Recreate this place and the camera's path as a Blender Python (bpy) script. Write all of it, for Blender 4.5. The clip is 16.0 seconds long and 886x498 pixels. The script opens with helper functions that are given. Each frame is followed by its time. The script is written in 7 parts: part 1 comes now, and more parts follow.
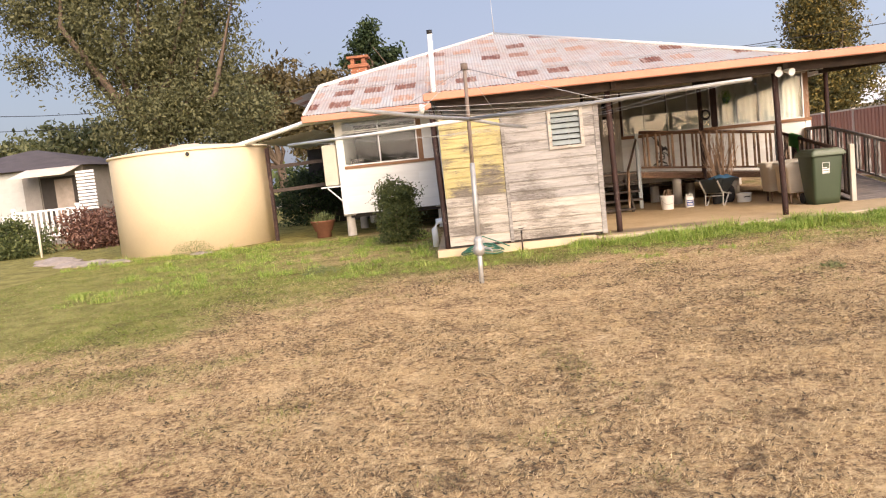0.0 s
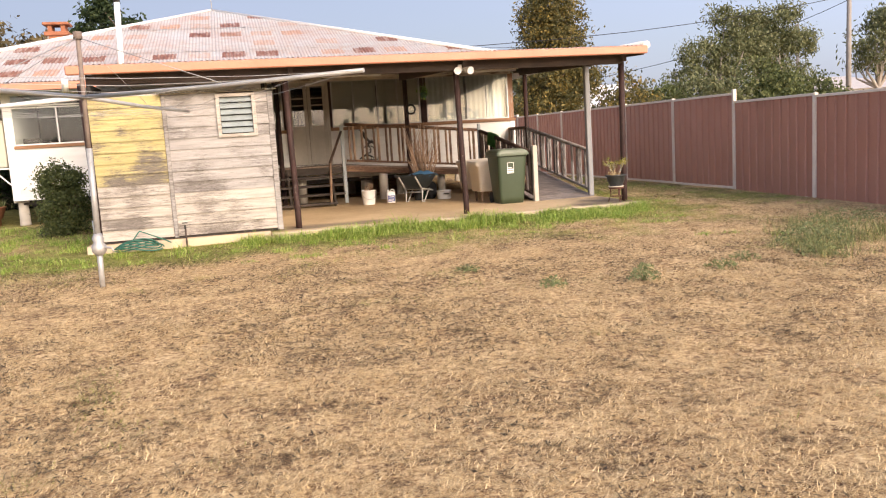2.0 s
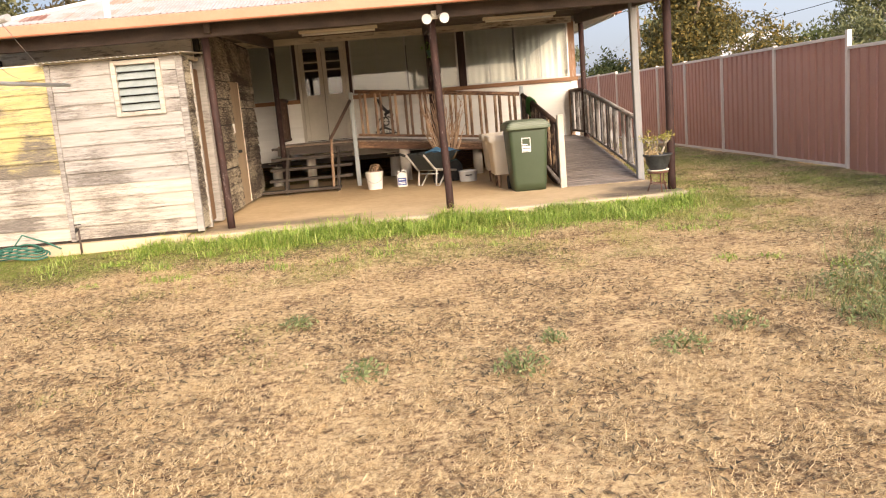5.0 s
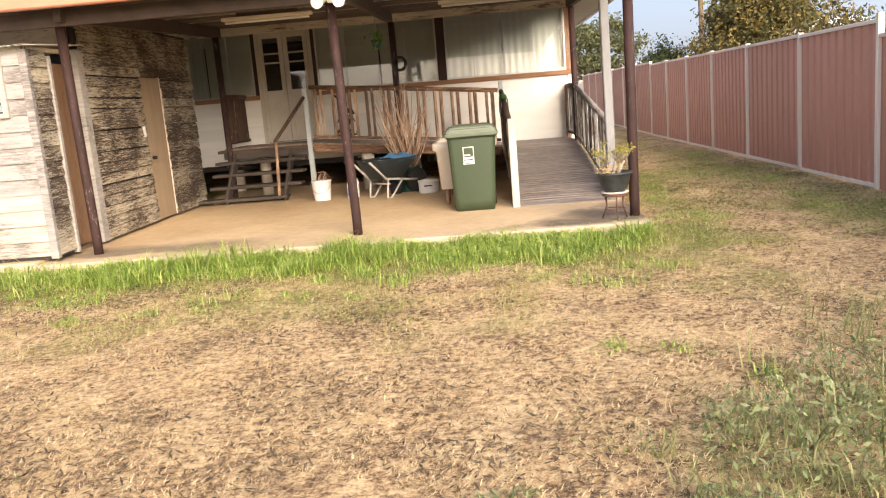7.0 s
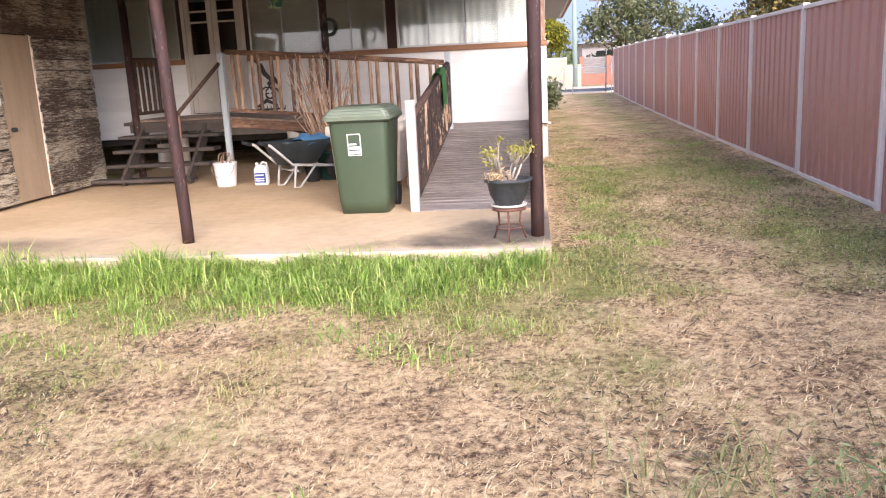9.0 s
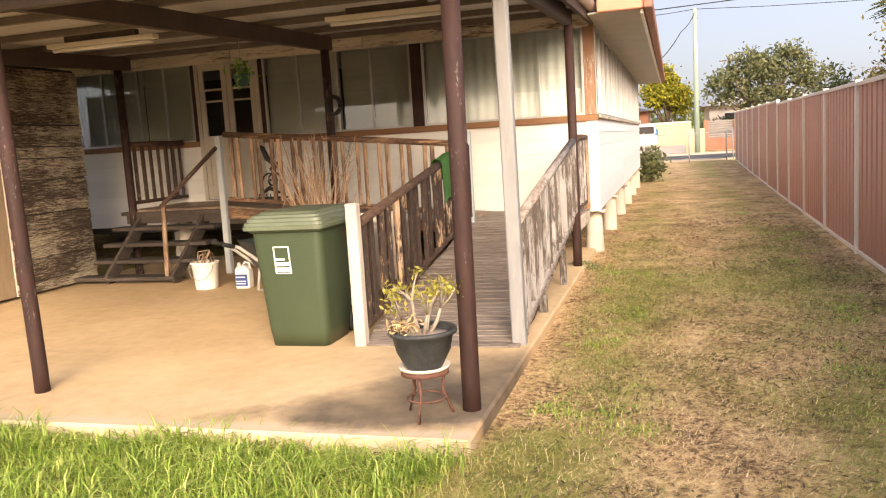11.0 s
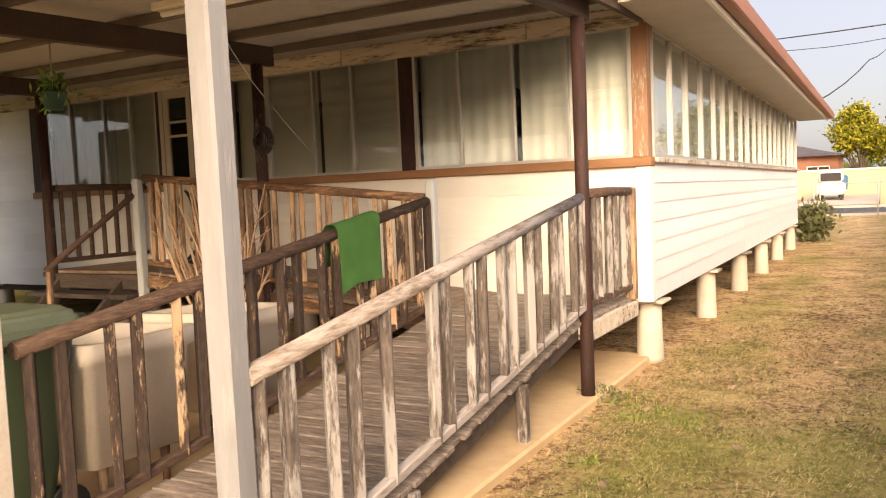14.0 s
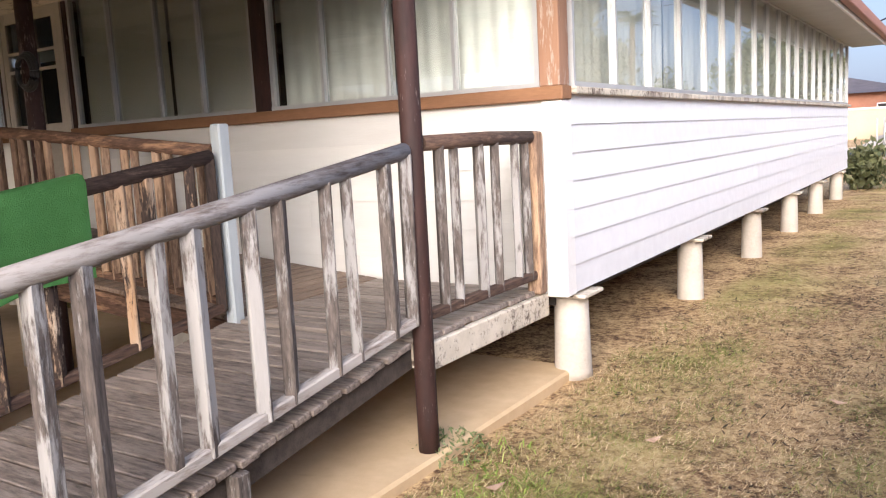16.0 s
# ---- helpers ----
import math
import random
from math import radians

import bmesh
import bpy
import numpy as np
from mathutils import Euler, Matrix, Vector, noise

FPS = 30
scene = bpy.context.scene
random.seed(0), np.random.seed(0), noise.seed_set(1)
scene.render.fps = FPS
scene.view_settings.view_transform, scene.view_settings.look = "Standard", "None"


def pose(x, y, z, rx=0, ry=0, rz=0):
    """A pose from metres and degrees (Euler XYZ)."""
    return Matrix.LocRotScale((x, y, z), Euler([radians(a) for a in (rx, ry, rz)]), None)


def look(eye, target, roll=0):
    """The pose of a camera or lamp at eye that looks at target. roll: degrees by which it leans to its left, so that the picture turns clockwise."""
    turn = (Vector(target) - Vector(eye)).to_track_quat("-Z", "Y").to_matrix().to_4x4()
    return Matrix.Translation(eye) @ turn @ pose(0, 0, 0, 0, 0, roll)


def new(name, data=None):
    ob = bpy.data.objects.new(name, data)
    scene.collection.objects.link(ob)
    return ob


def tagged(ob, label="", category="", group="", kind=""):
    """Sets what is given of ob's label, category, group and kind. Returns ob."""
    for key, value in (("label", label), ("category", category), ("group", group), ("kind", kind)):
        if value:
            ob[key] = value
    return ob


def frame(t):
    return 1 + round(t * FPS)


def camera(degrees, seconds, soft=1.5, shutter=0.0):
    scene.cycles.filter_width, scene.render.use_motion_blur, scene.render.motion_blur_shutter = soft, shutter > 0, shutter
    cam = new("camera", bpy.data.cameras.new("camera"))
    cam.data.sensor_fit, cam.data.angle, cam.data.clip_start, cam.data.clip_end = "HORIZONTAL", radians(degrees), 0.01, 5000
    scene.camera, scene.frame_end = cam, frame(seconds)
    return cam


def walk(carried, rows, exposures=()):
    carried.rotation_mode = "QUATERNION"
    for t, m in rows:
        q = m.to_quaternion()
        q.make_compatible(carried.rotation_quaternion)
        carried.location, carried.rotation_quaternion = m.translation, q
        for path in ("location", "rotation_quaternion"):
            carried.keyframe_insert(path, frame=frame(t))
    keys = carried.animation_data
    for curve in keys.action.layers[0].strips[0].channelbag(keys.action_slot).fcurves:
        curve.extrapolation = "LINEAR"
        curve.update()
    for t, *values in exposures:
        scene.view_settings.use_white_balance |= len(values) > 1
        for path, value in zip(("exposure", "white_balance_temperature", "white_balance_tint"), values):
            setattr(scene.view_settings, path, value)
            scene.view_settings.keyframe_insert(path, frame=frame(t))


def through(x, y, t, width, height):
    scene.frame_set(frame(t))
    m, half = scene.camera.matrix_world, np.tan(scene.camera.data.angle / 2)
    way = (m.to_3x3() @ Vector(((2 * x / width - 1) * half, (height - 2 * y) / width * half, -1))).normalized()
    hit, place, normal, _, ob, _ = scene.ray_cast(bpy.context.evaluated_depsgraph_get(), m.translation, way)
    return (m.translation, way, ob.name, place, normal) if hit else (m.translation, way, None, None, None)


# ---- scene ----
cam = camera(57.5, 16.0, 1.15)
METRES, EYE, TILT, LEAN, TURN = 19.5, 1.5, 0.0, 0.0, 2.0
ROWS = [
    (0.0, 0.0, 0.0, 0.0, -0.6, -5.76, 5.98),
    (0.5, 0.017, 0.0004, -0.0001, -8.11, -6.44, 4.81),
    (1.0, 0.0349, 0.0064, -0.0003, -13.32, -6.95, 4.1),
    (1.5, 0.0553, 0.0189, -0.0024, -15.78, -7.44, 3.75),
    (2.0, 0.0846, 0.0326, -0.005, -16.41, -7.86, 3.5),
    (2.5, 0.1136, 0.0527, -0.0033, -15.11, -8.26, 3.35),
    (3.0, 0.1402, 0.0718, -0.0031, -12.89, -8.92, 3.29),
    (5.5, 0.2739, 0.1902, -0.0078, -3.68, -9.99, 5.18),
    (6.0, 0.2992, 0.2149, -0.0088, -2.53, -10.27, 5.32),
    (6.5, 0.3228, 0.2373, -0.0072, -1.32, -10.47, 5.2),
    (7.0, 0.347, 0.2608, -0.0049, 0.45, -10.28, 4.67),
    (7.5, 0.3708, 0.2866, -0.0051, 2.21, -10.48, 3.95),
    (8.0, 0.3939, 0.3087, -0.0042, 3.49, -10.84, 3.24),
    (8.5, 0.411, 0.3333, -0.0079, 4.29, -11.73, 2.88),
    (9.0, 0.4273, 0.3625, -0.0064, 4.33, -12.22, 2.8),
    (11.5, 0.4978, 0.4972, 0.0029, 17.38, -5.48, 3.47),
    (12.0, 0.509, 0.5278, 0.0043, 20.47, -3.81, 3.18),
    (12.5, 0.5158, 0.5559, 0.0061, 22.24, -2.71, 2.91),
    (13.0, 0.5236, 0.5863, 0.0064, 23.72, -2.34, 2.69),
    (13.5, 0.5266, 0.6163, 0.004, 25.03, -2.84, 2.48),
    (14.0, 0.5296, 0.6459, 0.0023, 26.53, -3.85, 2.38),
    (14.5, 0.5337, 0.6782, 0.0022, 28.8, -5.14, 2.42),
    (15.0, 0.5375, 0.7091, 0.0013, 30.17, -6.29, 2.42),
    (15.5, 0.5411, 0.7384, 0.0022, 31.18, -6.93, 2.81),
    (16.0, 0.5452, 0.7671, 0.0009, 30.71, -7.65, 3.04),
]
EXPOSURES = [(0.0, 0.5, 7100, 17), (3.0, 0.65, 7000, 16.5), (5.5, 0.85, 7300, 14), (6.0, 0.88, 6700, 15), (6.6, 0.9, 6300, 15.5), (7.0, 0.95, 6900, 14), (8.0, 1.0, 7900, 15), (8.5, 1.0, 7100, 17), (8.9, 1.1, 5800, 20), (9.4, 1.1, 5700, 20), (11.2, 1.05, 8000, 16), (13.0, 1.05, 8900, 18), (14.0, 1.05, 8700, 18), (14.5, 1.0, 7400, 16), (15.0, 1.0, 6800, 15.5), (16.0, 0.95, 6000, 14.5)]
walk(cam, [(t, pose(0, 0, EYE, TILT, LEAN, TURN) @ pose(METRES * x, METRES * y, METRES * z, 90 + pitch, roll, yaw)) for t, x, y, z, yaw, pitch, roll in ROWS], EXPOSURES)

# ---- world, sun, exposure ----
SUN_EL, SUN_AZ = radians(23), radians(157)
world = bpy.data.worlds.new("sky_world")
scene.world = world
world.use_nodes = True
wn, wl = world.node_tree.nodes, world.node_tree.links
wn.clear()
w_out, w_bg = wn.new("ShaderNodeOutputWorld"), wn.new("ShaderNodeBackground")
w_sky, w_mix = wn.new("ShaderNodeTexSky"), wn.new("ShaderNodeMixRGB")
w_sky.sky_type, w_sky.sun_disc = "NISHITA", False
w_sky.sun_elevation, w_sky.sun_rotation = SUN_EL, SUN_AZ
w_sky.air_density, w_sky.dust_density, w_sky.ozone_density = 1.0, 2.5, 1.2
w_co, w_no, w_ra = wn.new("ShaderNodeTexCoord"), wn.new("ShaderNodeTexNoise"), wn.new("ShaderNodeValToRGB")
w_map = wn.new("ShaderNodeMapping")
w_map.inputs["Scale"].default_value = (1.0, 1.0, 3.2)
w_no.inputs["Scale"].default_value, w_no.inputs["Detail"].default_value = 1.6, 4
w_ra.color_ramp.elements[0].position, w_ra.color_ramp.elements[1].position = 0.25, 0.75
w_ra.color_ramp.elements[0].color = (0.32, 0.32, 0.32, 1)
w_ra.color_ramp.elements[1].color = (0.68, 0.68, 0.68, 1)
w_mix.inputs[2].default_value = (3.75, 4.55, 6.6, 1)
wl.new(w_co.outputs["Generated"], w_map.inputs[0])
wl.new(w_map.outputs[0], w_no.inputs["Vector"])
wl.new(w_no.outputs["Fac"], w_ra.inputs[0])
wl.new(w_ra.outputs[0], w_mix.inputs[0])
wl.new(w_sky.outputs[0], w_mix.inputs[1])
# the cloud is brighter on the sun's side of the sky
w_dot, w_rng, w_mul = wn.new("ShaderNodeVectorMath"), wn.new("ShaderNodeMapRange"), wn.new("ShaderNodeMixRGB")
w_dot.operation, w_mul.blend_type = "DOT_PRODUCT", "MULTIPLY"
w_dot.inputs[1].default_value = (math.sin(SUN_AZ) * math.cos(SUN_EL), math.cos(SUN_AZ) * math.cos(SUN_EL), math.sin(SUN_EL))
w_rng.inputs["From Min"].default_value, w_rng.inputs["From Max"].default_value = -0.9, 1.0
w_rng.inputs["To Min"].default_value, w_rng.inputs["To Max"].default_value = 0.66, 1.95
w_mul.inputs[0].default_value = 1.0
wl.new(w_co.outputs["Generated"], w_dot.inputs[0])
wl.new(w_dot.outputs["Value"], w_rng.inputs["Value"])
wl.new(w_rng.outputs[0], w_mul.inputs[2])
wl.new(w_mix.outputs[0], w_mul.inputs[1])
wl.new(w_mul.outputs[0], w_bg.inputs[0])
wl.new(w_bg.outputs[0], w_out.inputs[0])
w_bg.inputs[1].default_value = 0.122
sun = new("sun", bpy.data.lights.new("sun", "SUN"))
sun.data.energy, sun.data.angle, sun.data.color = 3.7, radians(38), (1.0, 0.89, 0.755)
sun.matrix_world = look((math.sin(SUN_AZ) * 20, math.cos(SUN_AZ) * 20, 20 * math.tan(SUN_EL)), (0, 0, 0))


# ---- materials ----
def sock(node, *names):
    for n in names:
        if n in node.inputs:
            return node.inputs[n]


class Mat:
    """A node material: noise at two scales, a per-object random tint, bump."""

    def __init__(self, name, rough=0.8, metal=0.0, spec=0.3):
        self.m = bpy.data.materials.new(name)
        self.m.use_nodes = True
        self.t = self.m.node_tree
        self.b = self.t.nodes["Principled BSDF"]
        self.b.inputs["Roughness"].default_value = rough
        self.b.inputs["Metallic"].default_value = metal
        self.b.inputs["Specular IOR Level"].default_value = spec
        co = self.t.nodes.new("ShaderNodeTexCoord")
        info = self.t.nodes.new("ShaderNodeObjectInfo")
        off = self.t.nodes.new("ShaderNodeVectorMath")
        off.operation = "MULTIPLY_ADD"
        comb = self.t.nodes.new("ShaderNodeCombineXYZ")
        for i in range(3):
            self.t.links.new(info.outputs["Random"], comb.inputs[i])
        self.t.links.new(comb.outputs[0], off.inputs[0])
        off.inputs[1].default_value = (37.0, 53.0, 29.0)
        self.t.links.new(co.outputs["Object"], off.inputs[2])
        self.co, self.plain, self.rand = off.outputs[0], co.outputs["Object"], info.outputs["Random"]

    def n(self, kind):
        return self.t.nodes.new("ShaderNode" + kind)

    def link(self, a, b):
        self.t.links.new(a, b)

    def noise(self, scale, stretch=(1, 1, 1), detail=5, rough=0.6, plain=False, distort=0.0):
        mp, no = self.n("Mapping"), self.n("TexNoise")
        mp.inputs["Scale"].default_value = stretch
        self.link(self.plain if plain else self.co, mp.inputs[0])
        self.link(mp.outputs[0], no.inputs["Vector"])
        no.inputs["Scale"].default_value, no.inputs["Detail"].default_value = scale, detail
        no.inputs["Roughness"].default_value, no.inputs["Distortion"].default_value = rough, distort
        return no.outputs["Fac"]

    def ramp(self, fac, stops):
        r = self.n("ValToRGB")
        e = r.color_ramp.elements
        while len(e) < len(stops):
            e.new(0.5)
        for el, (p, c) in zip(e, stops):
            el.position = p
            el.color = (*c, 1) if not isinstance(c, (int, float)) else (c, c, c, 1)
        self.link(fac, r.inputs[0])
        return r.outputs[0]

    def mix(self, fac, a, b, mode="MIX"):
        x = self.n("MixRGB")
        x.blend_type = mode
        for s, v in ((x.inputs[0], fac), (x.inputs[1], a), (x.inputs[2], b)):
            if isinstance(v, (int, float)):
                s.default_value = v
            elif isinstance(v, tuple):
                s.default_value = (*v, 1)
            else:
                self.link(v, s)
        return x.outputs[0]

    def math(self, op, a, b=0.0):
        x = self.n("Math")
        x.operation = op
        for s, v in ((x.inputs[0], a), (x.inputs[1], b)):
            if isinstance(v, (int, float)):
                s.default_value = v
            else:
                self.link(v, s)
        return x.outputs[0]

    def tint(self, col, amount):
        v = self.math("MULTIPLY_ADD", self.rand, amount)
        self.t.nodes[-1].inputs[2].default_value = 1 - amount / 2
        h = self.n("HueSaturation")
        self.link(v, h.inputs["Value"])
        self.link(col, h.inputs["Color"])
        return h.outputs[0]

    def done(self, col, bump=None, strength=0.3, dist=0.01, rough=None):
        self.link(col, self.b.inputs["Base Color"])
        if bump is not None:
            bp = self.n("Bump")
            bp.inputs["Strength"].default_value, bp.inputs["Distance"].default_value = strength, dist
            self.link(bump, bp.inputs["Height"])
            self.link(bp.outputs[0], self.b.inputs["Normal"])
        if rough is not None:
            self.link(rough, self.b.inputs["Roughness"])
        return self.m


def simple(name, a, b, scale=6, fine=60, rough=0.75, metal=0.0, bump=0.2, stretch=(1, 1, 1), tint=0.1, spec=0.3):
    k = Mat(name, rough, metal, spec)
    big, small = k.noise(scale, stretch), k.noise(fine, stretch, 3)
    c = k.ramp(k.mix(0.35, big, small), [(0.3, a), (0.7, b)])
    return k.done(k.tint(c, tint), small, bump)


def paint_on_wood(name, wood_a, wood_b, paint_a, paint_b, cover, stretch, soft=0.06, fade=0.06, patchy=0.25, gloss=0.85):
    """Flaking paint over weathered boards; cover: share that is painted; stretch: long along the board."""
    k = Mat(name, gloss)
    grain = k.noise(9, tuple(s * 3 for s in stretch), 6)
    wood = k.ramp(grain, [(0.3, wood_a), (0.7, wood_b)])
    paint = k.ramp(k.noise(3, stretch, 4), [(0.3, paint_a), (0.75, paint_b)])
    chip = k.noise(4.5, stretch, 8, 0.7)
    chip = k.mix(0.45, chip, k.noise(16, stretch, 5, 0.7))
    shift = k.math("MULTIPLY_ADD", k.rand, fade)
    k.t.nodes[-1].inputs[2].default_value = -fade / 2
    chip = k.math("ADD", chip, shift)
    geo, wide = k.n("NewGeometry"), k.n("TexNoise")
    k.link(geo.outputs["Position"], wide.inputs["Vector"])
    wide.inputs["Scale"].default_value, wide.inputs["Detail"].default_value = 1.7, 4
    patch = k.math("MULTIPLY_ADD", wide.outputs["Fac"], patchy)
    k.t.nodes[-1].inputs[2].default_value = -patchy / 2
    chip = k.math("ADD", chip, patch)
    p = 1 - cover
    mask = k.ramp(chip, [(max(0.02, 0.5 + (p - 0.5) * 0.45 - soft), 0.0), (min(0.98, 0.5 + (p - 0.5) * 0.45 + soft), 1.0)])
    col = k.tint(k.mix(mask, wood, paint), 0.10)
    return k.done(col, k.mix(0.5, mask, grain), 0.5, 0.006)


X_LONG, Y_LONG, Z_LONG = (0.45, 3, 3), (3, 0.45, 3), (3, 3, 0.45)
M_SHED_GREY = paint_on_wood("shed_boards_grey", (0.075, 0.062, 0.053), (0.20, 0.175, 0.15), (0.25, 0.228, 0.205), (0.38, 0.35, 0.315), 0.60, (0.9, 4, 9), 0.08, 0.12, 0.6)
M_SHED_CREAM = paint_on_wood("shed_boards_cream", (0.075, 0.062, 0.05), (0.23, 0.197, 0.165), (0.33, 0.29, 0.24), (0.47, 0.42, 0.355), 0.66, (0.9, 4, 9), 0.08, 0.12, 0.5)
M_SHED_YELLOW = paint_on_wood("shed_boards_yellow", (0.07, 0.056, 0.044), (0.22, 0.187, 0.145), (0.35, 0.285, 0.115), (0.46, 0.39, 0.19), 0.56, (0.9, 4, 9), 0.07, 0.12, 0.9)
M_SHED_SIDE = paint_on_wood("shed_boards_side", (0.016, 0.012, 0.010), (0.115, 0.08, 0.058), (0.31, 0.26, 0.18), (0.56, 0.495, 0.37), 0.48, (1.5, 4, 14), 0.05, 0.05, 0.35)
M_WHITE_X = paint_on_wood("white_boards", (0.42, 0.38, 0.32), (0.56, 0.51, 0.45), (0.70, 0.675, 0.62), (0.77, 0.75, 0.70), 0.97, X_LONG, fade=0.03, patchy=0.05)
# same white as the front, toned down for the sun on this wall
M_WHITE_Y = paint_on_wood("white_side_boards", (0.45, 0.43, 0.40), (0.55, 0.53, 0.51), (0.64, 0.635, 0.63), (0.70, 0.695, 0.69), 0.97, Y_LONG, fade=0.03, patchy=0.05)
M_RAIL = paint_on_wood("weathered_rail", (0.045, 0.037, 0.032), (0.15, 0.12, 0.10), (0.235, 0.218, 0.20), (0.36, 0.34, 0.315), 0.48, (2.6, 2.6, 0.5), 0.04, 0.10, 0.45)
M_RAIL_Y = paint_on_wood("weathered_handrail", (0.10, 0.075, 0.06), (0.26, 0.20, 0.16), (0.29, 0.26, 0.23), (0.42, 0.38, 0.34), 0.58, Y_LONG)
M_RAIL_TAN = paint_on_wood("worn_tan_rail", (0.09, 0.055, 0.038), (0.24, 0.15, 0.095), (0.38, 0.235, 0.135), (0.48, 0.34, 0.225), 0.42, Z_LONG, 0.06, 0.16, 0.4)
M_RAIL_DARK = paint_on_wood("dark_worn_rail", (0.018, 0.013, 0.011), (0.065, 0.042, 0.031), (0.36, 0.20, 0.09), (0.46, 0.37, 0.28), 0.34, (3.2, 3.2, 0.7), 0.04, 0.14, 0.5)
M_RAIL_TAN_X = paint_on_wood("worn_tan_handrail", (0.06, 0.032, 0.02), (0.17, 0.095, 0.06), (0.34, 0.18, 0.09), (0.42, 0.27, 0.16), 0.28, X_LONG)
M_RAIL_INNER = paint_on_wood("worn_inner_handrail", (0.04, 0.025, 0.019), (0.12, 0.072, 0.05), (0.26, 0.16, 0.10), (0.34, 0.25, 0.18), 0.24, Y_LONG)
M_FRIEZE = paint_on_wood("flaking_frieze", (0.06, 0.045, 0.035), (0.16, 0.11, 0.08), (0.50, 0.44, 0.34), (0.66, 0.59, 0.48), 0.62, X_LONG)
M_CORNER = paint_on_wood("flaking_corner", (0.30, 0.27, 0.22), (0.52, 0.47, 0.4), (0.21, 0.115, 0.07), (0.30, 0.17, 0.105), 0.55, Z_LONG, 0.05, 0.06, 0.4)
M_SILL = simple("ochre_sill", (0.19, 0.092, 0.045), (0.30, 0.155, 0.078), 3, 40, 0.6, stretch=X_LONG)
M_BROWN = paint_on_wood("brown_post_paint", (0.13, 0.10, 0.085), (0.25, 0.20, 0.175), (0.024, 0.012, 0.0095), (0.050, 0.0215, 0.0165), 0.76, (6, 6, 1.6), 0.04, fade=0.06, gloss=0.7)
M_BROWN_X = simple("dark_brown_beam", (0.046, 0.033, 0.026), (0.092, 0.063, 0.049), 4, 50, 0.7)
M_DECK = paint_on_wood("weathered_deck", (0.065, 0.053, 0.046), (0.28, 0.225, 0.185), (0.25, 0.205, 0.17), (0.36, 0.30, 0.255), 0.45, X_LONG, gloss=0.5)
M_DECK_Y = paint_on_wood("weathered_deck_boards", (0.11, 0.075, 0.055), (0.26, 0.18, 0.13), (0.25, 0.175, 0.125), (0.34, 0.25, 0.18), 0.45, Y_LONG, gloss=0.5)
M_DARKWOOD = simple("dark_stair_wood", (0.028, 0.022, 0.018), (0.105, 0.082, 0.066), 5, 60, 0.8, stretch=X_LONG)
M_STUMP = simple("white_stump", (0.42, 0.37, 0.30), (0.58, 0.53, 0.45), 4, 50, 0.85)
M_FENCE = simple("fence_steel", (0.395, 0.183, 0.126), (0.455, 0.216, 0.154), 2, 30, 0.45, bump=0.03, tint=0.12, spec=0.4)
M_CREAM = simple("cream_steel", (0.66, 0.56, 0.46), (0.74, 0.65, 0.55), 3, 40, 0.5, bump=0.05)
M_TERRA = simple("terracotta_gutter", (0.46, 0.19, 0.115), (0.54, 0.24, 0.15), 2, 30, 0.5, bump=0.05)
M_TANK = simple("cream_tank", (0.68, 0.545, 0.35), (0.75, 0.615, 0.42), 0.8, 20, 0.6, bump=0.05, tint=0)
M_WHITE = simple("white_paint", (0.72, 0.70, 0.66), (0.80, 0.785, 0.75), 4, 60, 0.55, bump=0.06)
M_ALU = simple("aluminium", (0.40, 0.40, 0.395), (0.50, 0.50, 0.49), 5, 60, 0.4, metal=0.35, bump=0.03)
M_CURTAIN = simple("curtain_cloth", (0.60, 0.59, 0.54), (0.69, 0.68, 0.63), 4, 90, 0.9, bump=0.1)
# white paint greyed: shade put into the colour of eaves and neighbour's boards
M_SHADED_WHITE = simple("shaded_white_paint", (0.40, 0.395, 0.365), (0.49, 0.48, 0.45), 3, 40, 0.7, bump=0.06)
# gutter terracotta darkened for the side run, too bright in the sun
M_TERRA_SIDE_DIM = simple("side_gutter_dimmed", (0.24, 0.105, 0.07), (0.32, 0.15, 0.10), 2, 30, 0.55, bump=0.05)
M_BLIND = simple("grey_blind", (0.57, 0.545, 0.475), (0.66, 0.63, 0.555), 3, 90, 0.9, bump=0.1)
# near-black for insides and hollows: their missing light put into the colour
M_DARK = simple("unlit_interior_dark", (0.035, 0.03, 0.027), (0.06, 0.052, 0.045), 3, 30, 0.9)
M_BIN = simple("bin_plastic", (0.034, 0.052, 0.026), (0.048, 0.068, 0.036), 3, 80, 0.42, bump=0.04, spec=0.5)
M_LID = simple("bin_lid_plastic", (0.095, 0.118, 0.075), (0.14, 0.165, 0.11), 4, 80, 0.45, bump=0.05, spec=0.5)
M_BLACK = simple("black_rubber", (0.012, 0.012, 0.012), (0.03, 0.028, 0.026), 5, 60, 0.7)
# cream dulled: the carport's shade on the doors is put into the paint
M_DOOR_CREAM_SHADED = simple("shaded_cream_door_paint", (0.40, 0.36, 0.29), (0.52, 0.475, 0.40), 4, 60, 0.6, bump=0.06)
M_GALV = simple("galvanised_pipe", (0.30, 0.29, 0.27), (0.46, 0.45, 0.42), 8, 90, 0.5, metal=0.4, bump=0.1)
M_GLASS = bpy.data.materials.new("window_glass")
M_GLASS.use_nodes = True
gb = M_GLASS.node_tree.nodes["Principled BSDF"]
gb.inputs["Base Color"].default_value = (0.80, 0.85, 0.835, 1)
gb.inputs["Roughness"].default_value, gb.inputs["Transmission Weight"].default_value, gb.inputs["IOR"].default_value = 0.0, 1.0, 1.5


